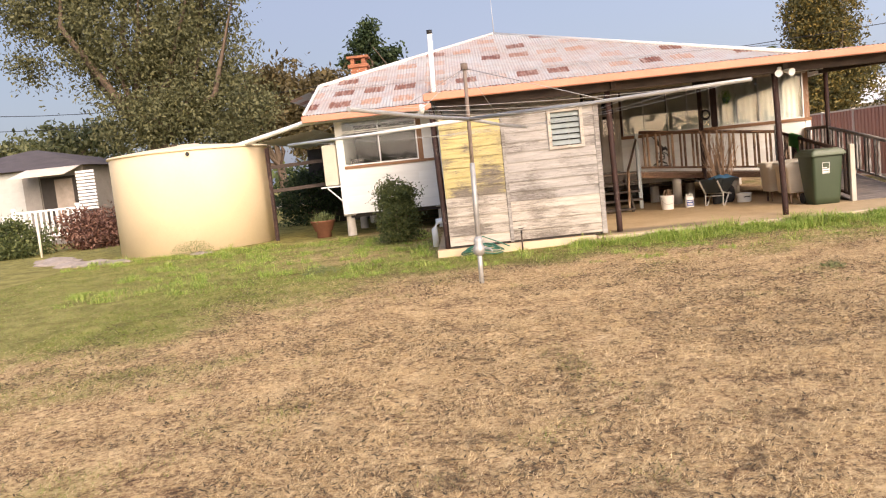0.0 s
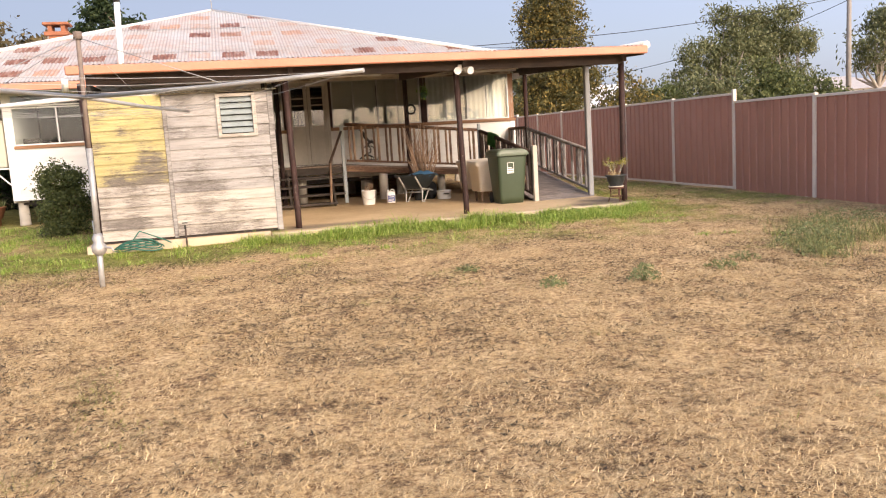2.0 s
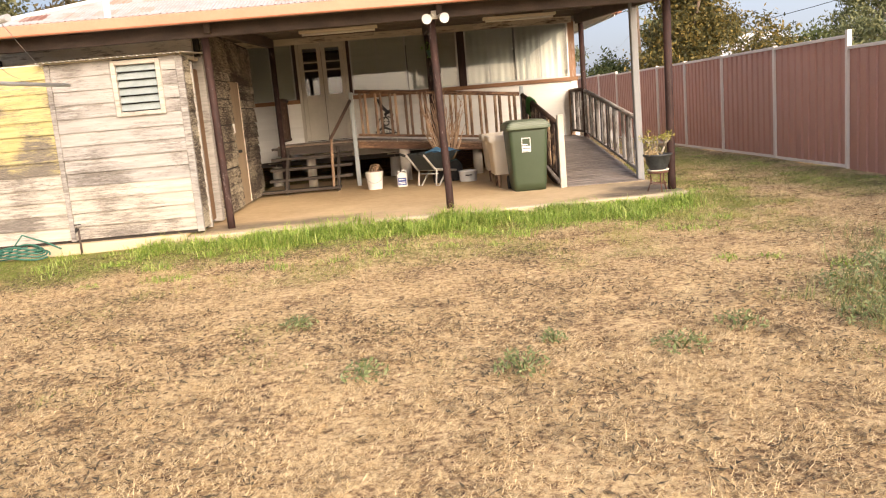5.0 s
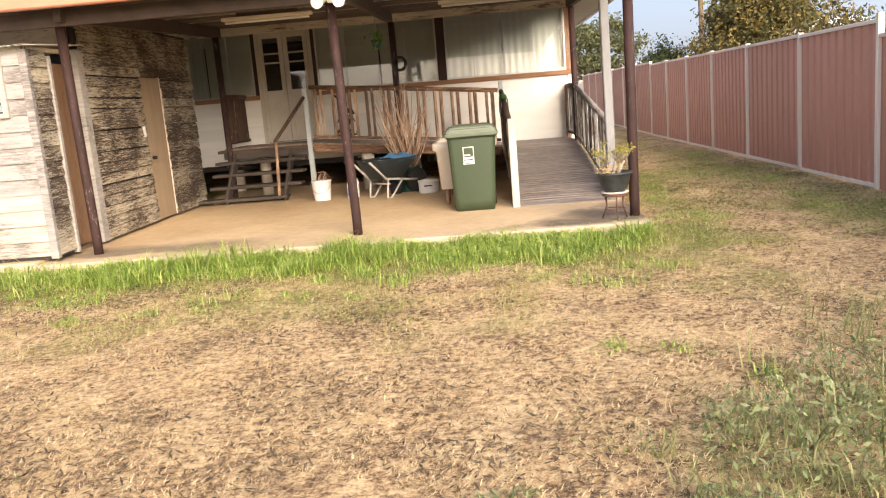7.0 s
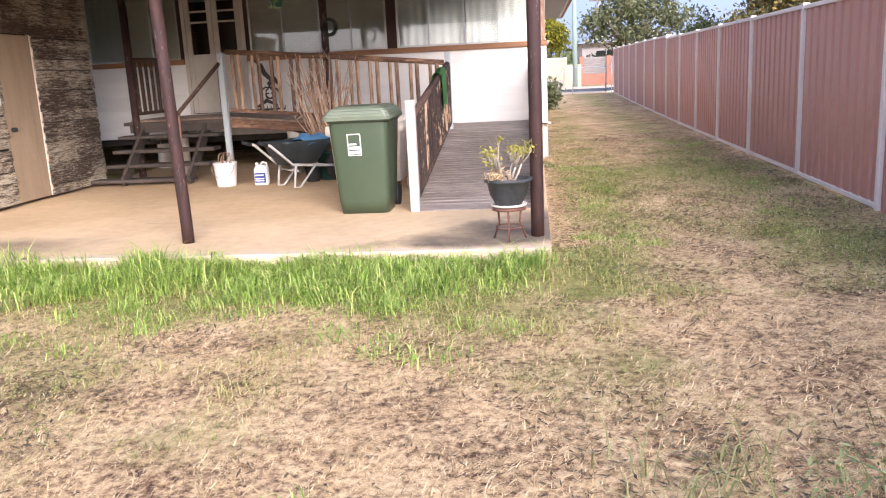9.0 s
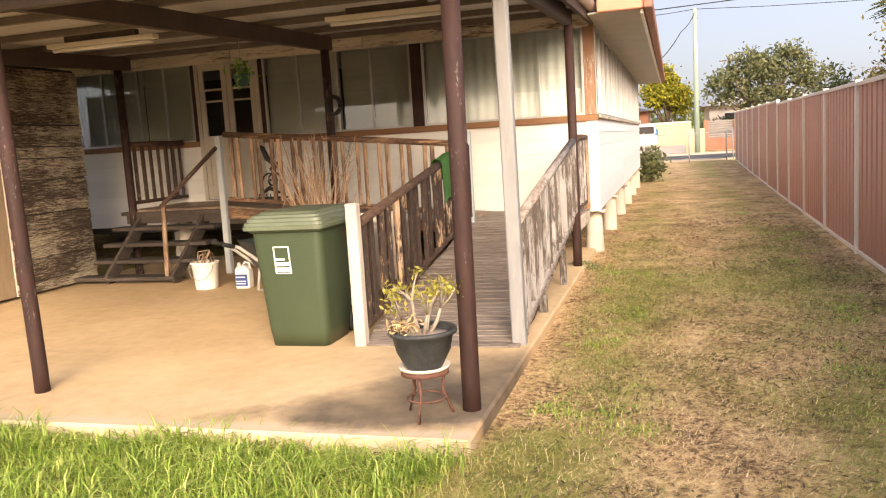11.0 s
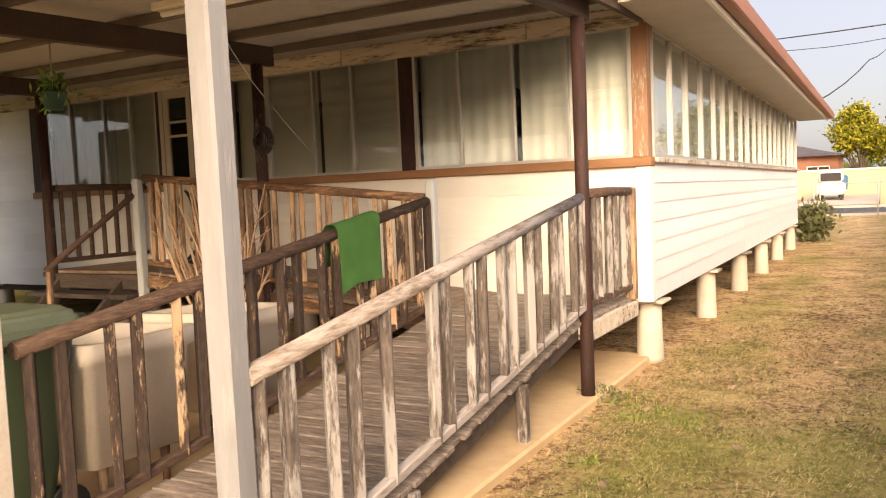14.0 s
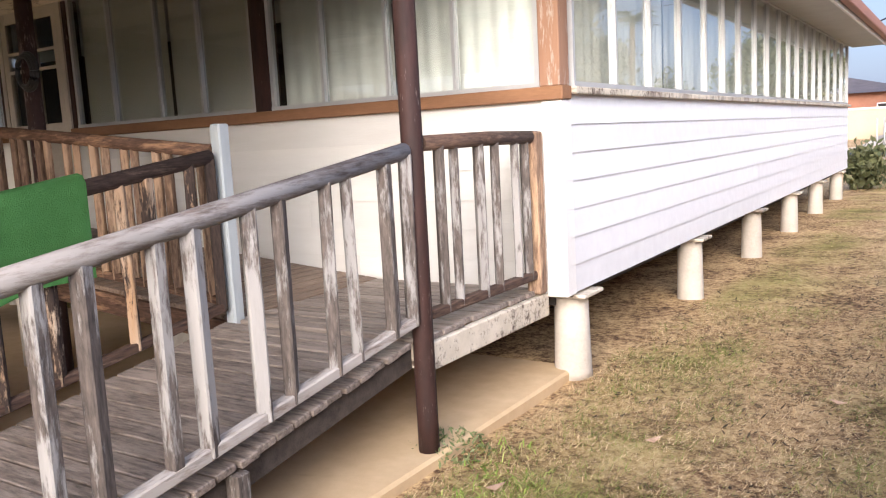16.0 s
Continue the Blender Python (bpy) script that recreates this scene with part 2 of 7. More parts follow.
def slab_material():
    k = Mat("patio_concrete", 0.8)
    c = k.ramp(k.mix(0.4, k.noise(0.9, plain=True), k.noise(9, plain=True)), [(0.3, (0.45, 0.31, 0.17)), (0.72, (0.65, 0.485, 0.285))])
    xyz = k.n("SeparateXYZ")
    k.link(k.plain, xyz.inputs[0])
    # darker blotches at random
    blotch = k.noise(0.7, (0.7, 1.8, 1), 6, plain=True, distort=0.6)
    darker = k.ramp(blotch, [(0.62, 0.0), (0.72, 0.5)])
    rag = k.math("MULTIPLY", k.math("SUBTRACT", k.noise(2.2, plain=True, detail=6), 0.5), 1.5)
    # a darker patch at the front right and a darker band at the front left
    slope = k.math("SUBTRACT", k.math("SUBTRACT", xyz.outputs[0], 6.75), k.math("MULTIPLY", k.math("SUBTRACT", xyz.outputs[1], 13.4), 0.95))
    front_right = k.ramp(k.math("ADD", slope, rag), [(0.0, 0.0), (0.25, 0.55), (0.7, 0.92)])
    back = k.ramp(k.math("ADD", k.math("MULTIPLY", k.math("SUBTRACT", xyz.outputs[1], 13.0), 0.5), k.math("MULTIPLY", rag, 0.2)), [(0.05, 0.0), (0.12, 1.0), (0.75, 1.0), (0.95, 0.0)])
    front_right = k.math("MULTIPLY", front_right, back)
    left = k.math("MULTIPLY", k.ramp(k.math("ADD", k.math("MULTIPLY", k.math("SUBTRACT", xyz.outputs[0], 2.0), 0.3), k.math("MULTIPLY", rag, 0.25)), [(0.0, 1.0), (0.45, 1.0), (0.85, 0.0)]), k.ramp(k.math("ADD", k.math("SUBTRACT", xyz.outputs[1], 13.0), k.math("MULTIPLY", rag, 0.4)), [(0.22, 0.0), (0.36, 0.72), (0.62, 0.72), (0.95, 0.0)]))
    darker = k.math("MAXIMUM", darker, k.math("MAXIMUM", front_right, left))
    c = k.mix(darker, c, k.ramp(k.noise(5, plain=True), [(0.35, (0.09, 0.07, 0.05)), (0.7, (0.19, 0.145, 0.10))]))
    # paler along the front edge
    bare = k.ramp(k.math("ADD", k.math("SUBTRACT", xyz.outputs[1], 13.0), k.math("MULTIPLY", rag, 0.12)), [(0.08, 0.5), (0.14, 0.0)])
    c = k.mix(bare, c, (0.52, 0.44, 0.34))
    return k.done(c, k.noise(120, plain=True), 0.25)


M_SLAB = slab_material()


def roof_material(name, along, pale=1.0):
    """Old galvanised iron: pale faded sheets, rust blocks where old sheets lie. along: axis that the corrugations run up."""
    k = Mat(name, 0.55, 0.15, 0.4)
    base = k.ramp(k.mix(0.5, k.noise(0.5, plain=True), k.noise(5, plain=True)), [(0.36, (0.50 * pale, 0.37 * pale, 0.29 * pale)), (0.47, (0.53 * pale, 0.47 * pale, 0.42 * pale)), (0.60, (0.56 * pale, 0.545 * pale, 0.52 * pale))])
    sx, sn, wh, cm = k.n("SeparateXYZ"), k.n("VectorMath"), k.n("TexWhiteNoise"), k.n("CombineXYZ")
    k.link(k.plain, sx.inputs[0])
    sn.operation, wh.noise_dimensions = "SNAP", "2D"
    u, v = (sx.outputs[0], sx.outputs[1]) if along == "y" else (sx.outputs[1], sx.outputs[0])
    k.link(u, cm.inputs[0])
    k.link(v, cm.inputs[1])
    k.link(cm.outputs[0], sn.inputs[0])
    sn.inputs[1].default_value = (0.76, 1.05, 1)
    k.link(sn.outputs[0], wh.inputs["Vector"])
    cell = wh.outputs["Value"]
    fr = k.n("VectorMath")
    fr.operation = "SUBTRACT"
    k.link(cm.outputs[0], fr.inputs[0])
    k.link(sn.outputs[0], fr.inputs[1])
    fs = k.n("SeparateXYZ")
    k.link(fr.outputs[0], fs.inputs[0])
    edge = k.noise(7, plain=True)
    inx = k.math("MULTIPLY", k.math("GREATER_THAN", k.math("ADD", fs.outputs[0], k.math("MULTIPLY", edge, 0.12)), 0.10), k.math("LESS_THAN", k.math("ADD", fs.outputs[0], k.math("MULTIPLY", edge, 0.1)), 0.60))
    iny = k.math("MULTIPLY", k.math("GREATER_THAN", fs.outputs[1], 0.10), k.math("LESS_THAN", k.math("ADD", fs.outputs[1], k.math("MULTIPLY", edge, 0.45)), 0.82))
    block = k.math("MULTIPLY", inx, iny)
    wave = k.noise(4, (3.2, 0.3, 1) if along == "y" else (0.3, 3.2, 1), 5, plain=True)
    streak = k.ramp(wave, [(0.36, 0.35), (0.54, 1.0)])
    faded = k.math("MULTIPLY", k.math("MULTIPLY", k.ramp(cell, [(0.24, 0.0), (0.28, 0.55), (0.60, 0.9), (0.72, 1.0)]), block), streak)
    amount = k.math("MULTIPLY", k.math("MULTIPLY", k.ramp(cell, [(0.70, 0.0), (0.73, 0.8), (1.0, 1.0)]), block), streak)
    rust = k.ramp(k.noise(12, plain=True), [(0.3, (0.10, 0.028, 0.016)), (0.7, (0.25, 0.085, 0.045))])
    wash = k.math("MULTIPLY", k.ramp(k.noise(0.9, plain=True), [(0.45, 0.0), (0.72, 0.5)]), 0.8)
    c = k.mix(wash, base, (0.42, 0.20, 0.13))
    c = k.mix(faded, c, k.ramp(k.noise(9, plain=True), [(0.35, (0.40, 0.19, 0.10)), (0.65, (0.52, 0.30, 0.19))]))
    c = k.mix(amount, c, rust)
    return k.done(c, k.noise(60, plain=True), 0.1)


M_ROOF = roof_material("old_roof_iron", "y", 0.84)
# side slope: same iron, base darkened because the glancing sun bleaches it
M_ROOF_SIDE_DIM = roof_material("old_roof_iron_side_dimmed", "x", 0.6)
M_SHEET = simple("zinc_sheet_white", (0.60, 0.57, 0.52), (0.70, 0.67, 0.62), 1.2, 40, 0.55, metal=0.1, bump=0.05)


M_PURLIN = simple("grey_brown_purlin", (0.105, 0.085, 0.07), (0.175, 0.145, 0.12), 4, 50, 0.75)
M_ZINC = simple("dull_zinc_sheet", (0.42, 0.405, 0.375), (0.54, 0.52, 0.485), 0.9, 35, 0.6, metal=0.1, bump=0.06)


# ---- building blocks ----
def box(bm, x0, x1, y0, y1, z0, z1, m=None, bevel=0.0):
    vs = [bm.verts.new((x, y, z)) for x in (x0, x1) for y in (y0, y1) for z in (z0, z1)]
    if m is not None:
        for v in vs:
            v.co = m @ v.co
    fs = [bm.faces.new([vs[i] for i in f]) for f in ((0, 1, 3, 2), (4, 6, 7, 5), (0, 4, 5, 1), (2, 3, 7, 6), (0, 2, 6, 4), (1, 5, 7, 3))]
    if bevel:
        es = list({e for f in fs for e in f.edges})
        bmesh.ops.bevel(bm, geom=es, offset=bevel, segments=1, affect="EDGES")
    return bm


def bar(bm, p, q, w, h, bevel=0.0, roll=0.0):
    """A squared bar from p to q, w wide, h deep."""
    p, q = Vector(p), Vector(q)
    d = q - p
    m = Matrix.Translation(p) @ d.to_track_quat("X", "Z").to_matrix().to_4x4() @ pose(0, 0, 0, roll)
    return box(bm, 0, d.length, -w / 2, w / 2, -h / 2, h / 2, m, bevel)


def tube(bm, pts, radii, n=8, cap=True):
    """A round tube through pts with a radius at each."""
    pts = [Vector(p) for p in pts]
    if isinstance(radii, (int, float)):
        radii = [radii] * len(pts)
    rings = []
    up = Vector((0, 0, 1))
    for i, p in enumerate(pts):
        d = (pts[min(i + 1, len(pts) - 1)] - pts[max(i - 1, 0)]).normalized()
        s = d.cross(up if abs(d.z) < 0.95 else Vector((1, 0, 0))).normalized()
        t = s.cross(d)
        rings.append([bm.verts.new(p + radii[i] * (math.cos(a) * s + math.sin(a) * t)) for a in (2 * math.pi * j / n for j in range(n))])
    for a, b in zip(rings, rings[1:]):
        for j in range(n):
            f = bm.faces.new((a[j], a[(j + 1) % n], b[(j + 1) % n], b[j]))
            f.smooth = True
    if cap:
        bm.faces.new(rings[0])
        bm.faces.new(rings[-1][::-1])
    return bm


def lathe(bm, profile, n=32, centre=(0, 0, 0)):
    """A body of revolution from (radius, z) pairs."""
    cx, cy, cz = centre
    rings = [[bm.verts.new((cx + r * math.cos(a), cy + r * math.sin(a), cz + z)) for a in (2 * math.pi * j / n for j in range(n))] for r, z in profile]
    for a, b in zip(rings, rings[1:]):
        for j in range(n):
            f = bm.faces.new((a[j], a[(j + 1) % n], b[(j + 1) % n], b[j]))
            f.smooth = True
    bm.faces.new(rings[0][::-1])
    bm.faces.new(rings[-1])
    return bm


def finish(bm, name, material):
    bmesh.ops.recalc_face_normals(bm, faces=bm.faces)
    me = bpy.data.meshes.new(name)
    bm.to_mesh(me)
    bm.free()
    if material:
        me.materials.append(material)
    return me


def thing(name, label, category, base=(0, 0, 0), group="", kind=""):
    ob = new(name)
    ob.empty_display_size = 0.2
    ob.location = base
    return tagged(ob, label, category, group, kind)


def under(ob, parent):
    ob.parent = parent
    if parent is not None:
        m = Matrix.Translation(parent.location) if parent.type == "EMPTY" else Matrix.Identity(4)
        ob.matrix_parent_inverse = m.inverted()
    return ob


def part(name, bm, material, parent, label=""):
    """One mesh under a thing, in the world's coordinates."""
    return tagged(under(new(name, finish(bm, name, material)), parent), label)


def solid(name, bm, material, label, category="", group="", kind=""):
    return tagged(new(name, finish(bm, name, material)), label, category, group, kind)


def piece(name, mesh, parent, m):
    """A repeat that shares its mesh."""
    ob = under(new(name, mesh), parent)
    ob.matrix_basis = m
    return ob


def raw_mesh(name, verts, faces, material, smooth=False):
    me = bpy.data.meshes.new(name)
    me.from_pydata([tuple(v) for v in verts], [], [tuple(f) for f in faces])
    me.materials.append(material)
    if smooth:
        me.polygons.foreach_set("use_smooth", [True] * len(me.polygons))
    return me


def B():
    return bmesh.new()


# ---- ground ----
def ground_z(x, y):
    pts = ((-30, -0.07), (5, -0.07), (12.5, 0.04), (17, 0.075), (22, 0.07), (27, 0.08), (36, 0.14), (44, 0.22), (48, 0.16), (55, 0.2), (62, 0.45), (400, 0.45), (2000, 0.0))
    z = pts[0][1]
    for (a, za), (b, zb) in zip(pts, pts[1:]):
        if a <= y <= b:
            z = za + (zb - za) * (y - a) / (b - a)
    return z


def rough(x, y, s):
    return noise.noise(Vector((x * s, y * s, 3.7)))


def growth(x, y):
    """How green the grass is, 0 dry to 1 lush."""
    g = -0.12 + 0.45 * rough(x, y, 0.7) + 0.35 * rough(x, y, 2.3)
    if x < 8.6 and y < 13.4:
        g += 0.55 * min(1, max(0, (y - 9.6) / 3.0))
    if x < 8.4 and 10.8 < y < 13.4:
        d = min(1, max(0, (y - 11.6 + 0.5 * rough(x, 0, 1.1)) / 0.9))
        g += 1.0 * d * min(1, max(0.25, (8.4 - x) / 0.8))
    if x < 3:
        g += 0.6 * min(1, max(0, (y - 10.0 - 0.5 * x) / 3)) + 0.5 * min(1, max(0, (-x - 1.5) / 3)) * min(1, max(0, (y - 5) / 4))
    if x > 8.2 and y > 12:
        g += 0.5 - 0.2 * min(1, max(0, (y - 15.5) / 4)) + (0.45 if y < 16.5 else 0.28) * max(0, 1 - abs(x - 8.75) / 0.5) + 0.35 * max(0, 1 - abs(x - 10.2) / 0.7)
    # olive grass at the near left, also darkening the ground like a vignetted corner
    g += 0.3 * min(1, max(0, (0.1 - x - 0.26 * y) / 1.4)) * (y > 0)
    if x > 6.8 and 6.5 < y < 10.5:
        g += 0.5 * max(0, 1 - abs(y - 8.3) / 2) * min(1, (x - 6.8) / 1.0)
    return min(1, max(0, g))


def axis(lo, hi, step, far):
    a = list(np.arange(lo, hi + 1e-6, step))
    out, s = [], step
    while (out[-1] if out else hi) < far:
        s *= 1.35
        out.append((out[-1] if out else hi) + s)
    inn, s = [], step
    while (inn[-1] if inn else lo) > -far:
        s *= 1.35
        inn.append((inn[-1] if inn else lo) - s)
    return inn[::-1] + a + out


def ground_material():
    k = Mat("lawn_soil", 0.95, spec=0.1)
    at = k.n("Attribute")
    at.attribute_name = "growth"
    fine = k.noise(21, plain=True, detail=9, rough=0.8)
    mid = k.noise(2.2, plain=True, detail=6)
    dry = k.ramp(k.mix(0.76, mid, fine), [(0.40, (0.075, 0.042, 0.026)), (0.46, (0.27, 0.165, 0.085)), (0.52, (0.55, 0.375, 0.19)), (0.61, (0.76, 0.565, 0.31))])
    green = k.ramp(k.mix(0.5, mid, fine), [(0.38, (0.12, 0.11, 0.03)), (0.62, (0.34, 0.31, 0.095))])
    f = k.math("MULTIPLY_ADD", fine, 0.5)
    k.t.nodes[-1].inputs[2].default_value = -0.25
    fac = k.ramp(k.math("ADD", at.outputs["Fac"], f), [(0.15, 0.0), (0.8, 0.9)])
    return k.done(k.mix(fac, dry, green), fine, 0.7, 0.03)


def build_ground():
    xs, ys = axis(-13, 13, 0.2, 1500), axis(-2, 34, 0.2, 1500)
    verts = [(x, y, ground_z(x, y) + 0.018 * rough(x, y, 1.4) + 0.012 * rough(x, y, 5.0)) for y in ys for x in xs]
    w = len(xs)
    faces = [(j * w + i, j * w + i + 1, (j + 1) * w + i + 1, (j + 1) * w + i) for j in range(len(ys) - 1) for i in range(w - 1)]
    me = raw_mesh("ground", verts, faces, ground_material(), True)
    at = me.attributes.new("growth", "FLOAT", "POINT")
    at.data.foreach_set("value", [growth(x, y) for y in ys for x in xs])
    tagged(new("ground", me), "dry straw-coloured lawn with green patches", "lawn", kind="structure")


build_ground()


# ---- patio slab, road ----
def build_slab():
    bm = B()
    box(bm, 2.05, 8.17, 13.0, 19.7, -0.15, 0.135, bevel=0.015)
    solid("patio_slab", bm, M_SLAB, "blotched tan concrete patio slab under the carport", "patio", kind="structure")
    bm = B()
    box(bm, -0.55, 2.045, 13.08, 18.0, -0.15, 0.16, bevel=0.012)
    solid("shed_footing", bm, M_SLAB, "pale concrete footing under the timber shed", "footing", kind="structure")


build_slab()

# ---- house ----
HX0, HX1, HY0, HY1 = -2.95, 8.22, 19.45, 32.1
FLOOR_Z, SILL_Z, HEAD_Z, EAVE_Z = 0.62, 1.78, 2.84, 3.0
PEAK = Vector((1.35, 25.6, 5.42))
EX0, EX1, EY0, EY1 = -6.2, 8.85, 18.6, 32.5
house = thing("house", "old white weatherboard house on stumps with a rusty iron roof", "house", (2.5, 25, 0.1))


def front_top(x):
    return PEAK.y - (PEAK.y - EY0) * ((x - PEAK.x) / (EX1 - PEAK.x) if x > PEAK.x else (PEAK.x - x) / (PEAK.x - EX0))


def side_top(y):
    return PEAK.x + (EX1 - PEAK.x) * ((y - PEAK.y) / (EY1 - PEAK.y) if y > PEAK.y else (PEAK.y - y) / (PEAK.y - EY0))


def corrugated(us, low, high, place, pitch, amp):
    """Verts and faces of a corrugated sheet: at each u from low(u) to high(u)."""
    vs, fs = [], []
    for i, u in enumerate(us):
        dz = amp * math.cos(2 * math.pi * u / pitch)
        a, b = low(u), high(u)
        vs += [place(u, a, dz), place(u, b, dz)]
        if i:
            fs.append((2 * i - 2, 2 * i, 2 * i + 1, 2 * i - 1))
    return vs, fs


def build_house_roof():
    pitch, width = 0.076, 0.76
    slope_f = (PEAK.z - EAVE_Z) / (PEAK.y - EY0)
    slope_s = (PEAK.z - EAVE_Z) / (EX1 - PEAK.x)
    rows = (18.6, 20.75, 23.2, 25.7)
    u = -3.5
    while u < EX1 - 0.05:
        u1 = min(u + width, EX1)
        for r, (a, b) in enumerate(zip(rows, rows[1:])):
            us = [x for x in np.linspace(u - 0.02, u1, 45) if front_top(x) > a]
            if len(us) > 3:
                lift = 0.012 * r + 0.004 * (round((u + 3.5) / width) % 2)
                vs, fs = corrugated(us, lambda x: a - 0.08 * (r > 0), lambda x: min(b, front_top(x)), lambda x, y, dz: (x, y, EAVE_Z + slope_f * (y - EY0) + dz + lift), pitch, 0.011)
                under(new("roof_sheet", raw_mesh("roof_sheet", vs, fs, M_ROOF, True)), house)
        u = u1
    u = EY0
    while u < EY1 - 0.05:
        u1 = min(u + width, EY1)
        us = np.linspace(u - 0.02, u1, 45)
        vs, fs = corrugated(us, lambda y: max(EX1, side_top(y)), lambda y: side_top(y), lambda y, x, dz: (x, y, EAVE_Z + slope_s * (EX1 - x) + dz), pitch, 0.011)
        under(new("roof_sheet", raw_mesh("roof_sheet", vs, fs, M_ROOF_SIDE_DIM, True)), house)
        u = u1
    p = PEAK
    zl = EAVE_Z + (p.z - EAVE_Z) * (-3.5 - EX0) / (p.x - EX0)
    yl = front_top(-3.5)
    vs = [tuple(p), (-3.5, yl, zl), (-4.3, yl, EAVE_Z + (p.z - EAVE_Z) * (-4.3 - EX0) / (p.x - EX0)), (-4.3, EY1, EAVE_Z + (p.z - EAVE_Z) * (-4.3 - EX0) / (p.x - EX0)), (EX1, EY1, EAVE_Z)]
    under(new("rear_roof", raw_mesh("rear_roof", vs, [(0, 1, 2, 3), (0, 3, 4)], M_ROOF)), house)
    cap = B()
    for a, b in (((EX1, EY0, EAVE_Z + 0.02), p), ((-3.5, yl, zl + 0.01), p)):
        tube(cap, [Vector(a) + Vector((0, 0, 0.02)), Vector(b) + Vector((0, 0, 0.02))], 0.05, 8)
    box(cap, -3.53, -3.46, EY0, yl, 0, 0.03, Matrix.Translation((0, 0, 0)) @ Matrix(((1, 0, 0, 0), (0, 1, 0, 0), (0, slope_f, 1, EAVE_Z - slope_f * EY0 + 0.01), (0, 0, 0, 1))))
    part("ridge_capping", cap, M_SHEET, house, "pale zinc ridge capping")
    bm = B()
    box(bm, EX0 + 2.65, -0.58, EY0 - 0.10, EY0 - 0.005, EAVE_Z - 0.17, EAVE_Z - 0.02, bevel=0.012)
    part("front_gutter", bm, M_TERRA, house, "terracotta painted gutter")
    bm = B()
    box(bm, 8.37, EX1, EY0 - 0.10, EY0 - 0.005, EAVE_Z - 0.17, EAVE_Z - 0.02, bevel=0.012)
    part("front_gutter", bm, M_TERRA, house, "terracotta painted gutter")
    bm = B()
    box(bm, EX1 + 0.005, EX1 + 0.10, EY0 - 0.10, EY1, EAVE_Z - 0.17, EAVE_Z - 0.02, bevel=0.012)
    part("side_gutter", bm, M_TERRA_SIDE_DIM, house, "terracotta painted gutter")
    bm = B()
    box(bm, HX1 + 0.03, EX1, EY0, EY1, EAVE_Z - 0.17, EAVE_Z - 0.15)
    part("eave_lining", bm, M_SHADED_WHITE, house, "white eave lining toned grey as in shade")
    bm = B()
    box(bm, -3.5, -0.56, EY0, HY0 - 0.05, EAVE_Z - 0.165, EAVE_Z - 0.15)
    part("eave_lining", bm, M_SHADED_WHITE, house, "white eave lining toned grey as in shade")
    bm = B()
    box(bm, EX1 - 0.03, EX1, EY0, EY1, EAVE_Z - 0.21, EAVE_Z - 0.172)
    part("fascia", bm, M_WHITE, house, "white fascia board")


build_house_roof()


def board_mesh(length, height, material, lean=0.018, thick=0.02, name="weatherboard"):
    """A lapped board: thicker at its foot. Along x, face to -y, foot at z 0."""
    bm = B()
    pro = ((0.0, 0.0), (-thick - lean, 0.0), (-thick, height + 0.012), (0.0, height + 0.012))
    vs = [[bm.verts.new((x, y, z)) for y, z in pro] for x in (0, length)]
    for i in range(4):
        bm.faces.new((vs[0][i], vs[1][i], vs[1][(i + 1) % 4], vs[0][(i + 1) % 4]))
    bm.faces.new(vs[0][::-1])
    bm.faces.new(vs[1])
    return finish(bm, name, material)


def boards(parent, x0, x1, z0, z1, rows, m, material, seed, joint=3.6, wear=0.0, lean=0.018, gap=0.0):
    """Rows of lapped boards on a wall; m takes the wall's own frame (x along, -y out) to the world."""
    rnd = random.Random(seed)
    h = (z1 - z0) / rows
    for r in range(rows):
        cuts = [x0]
        if x1 - x0 > joint:
            cuts.append(x0 + rnd.uniform(0.3, 0.7) * (x1 - x0))
        cuts.append(x1)
        for a, b in zip(cuts, cuts[1:]):
            me = board_mesh(b - a - 0.002, h - gap * rnd.uniform(0.6, 1.4), material, lean)
            piece("weatherboard", me, parent, m @ pose(a, rnd.uniform(-wear, wear) * 0.004, z0 + r * h, 0, rnd.uniform(-wear, wear) * 0.12, 0))


def wall_frame(x, y, facing):
    return pose(x, y, 0) if facing == "front" else pose(x, y, 0, 0, 0, 90)


def window_bank(parent, xs, z0, z1, m, cloth, name="window", wood=M_ALU, inset=0.0):
    """A run of sliding panes between the xs, with frame, glass and cloth behind."""
    f = 0.028
    bm = B()
    box(bm, xs[0], xs[-1], -0.03, 0.03, z0, z0 + f, m)
    win = part(name, bm, wood, parent, "aluminium framed window")
    bm = B()
    box(bm, xs[0], xs[-1], -0.03, 0.03, z1 - f, z1, m)
    part("head", bm, wood, win)
    for i, x in enumerate(xs):
        w = f if i in (0, len(xs) - 1) else f * 0.75
        a = x if i == 0 else x - w if i == len(xs) - 1 else x - w / 2
        bm = B()
        box(bm, a, a + w, -0.025 - 0.004 * (i % 2), 0.025, z0 + f, z1 - f, m)
        part("stile", bm, wood, win)
    for i, (a, b) in enumerate(zip(xs, xs[1:])):
        bm = B()
        box(bm, a + 0.012, b - 0.012, -0.004 + 0.008 * (i % 2), 0.0 + 0.008 * (i % 2), z0 + 0.02, z1 - 0.02, m)
        g = part("pane", bm, M_GLASS, win)
        g.visible_shadow = False
    return win


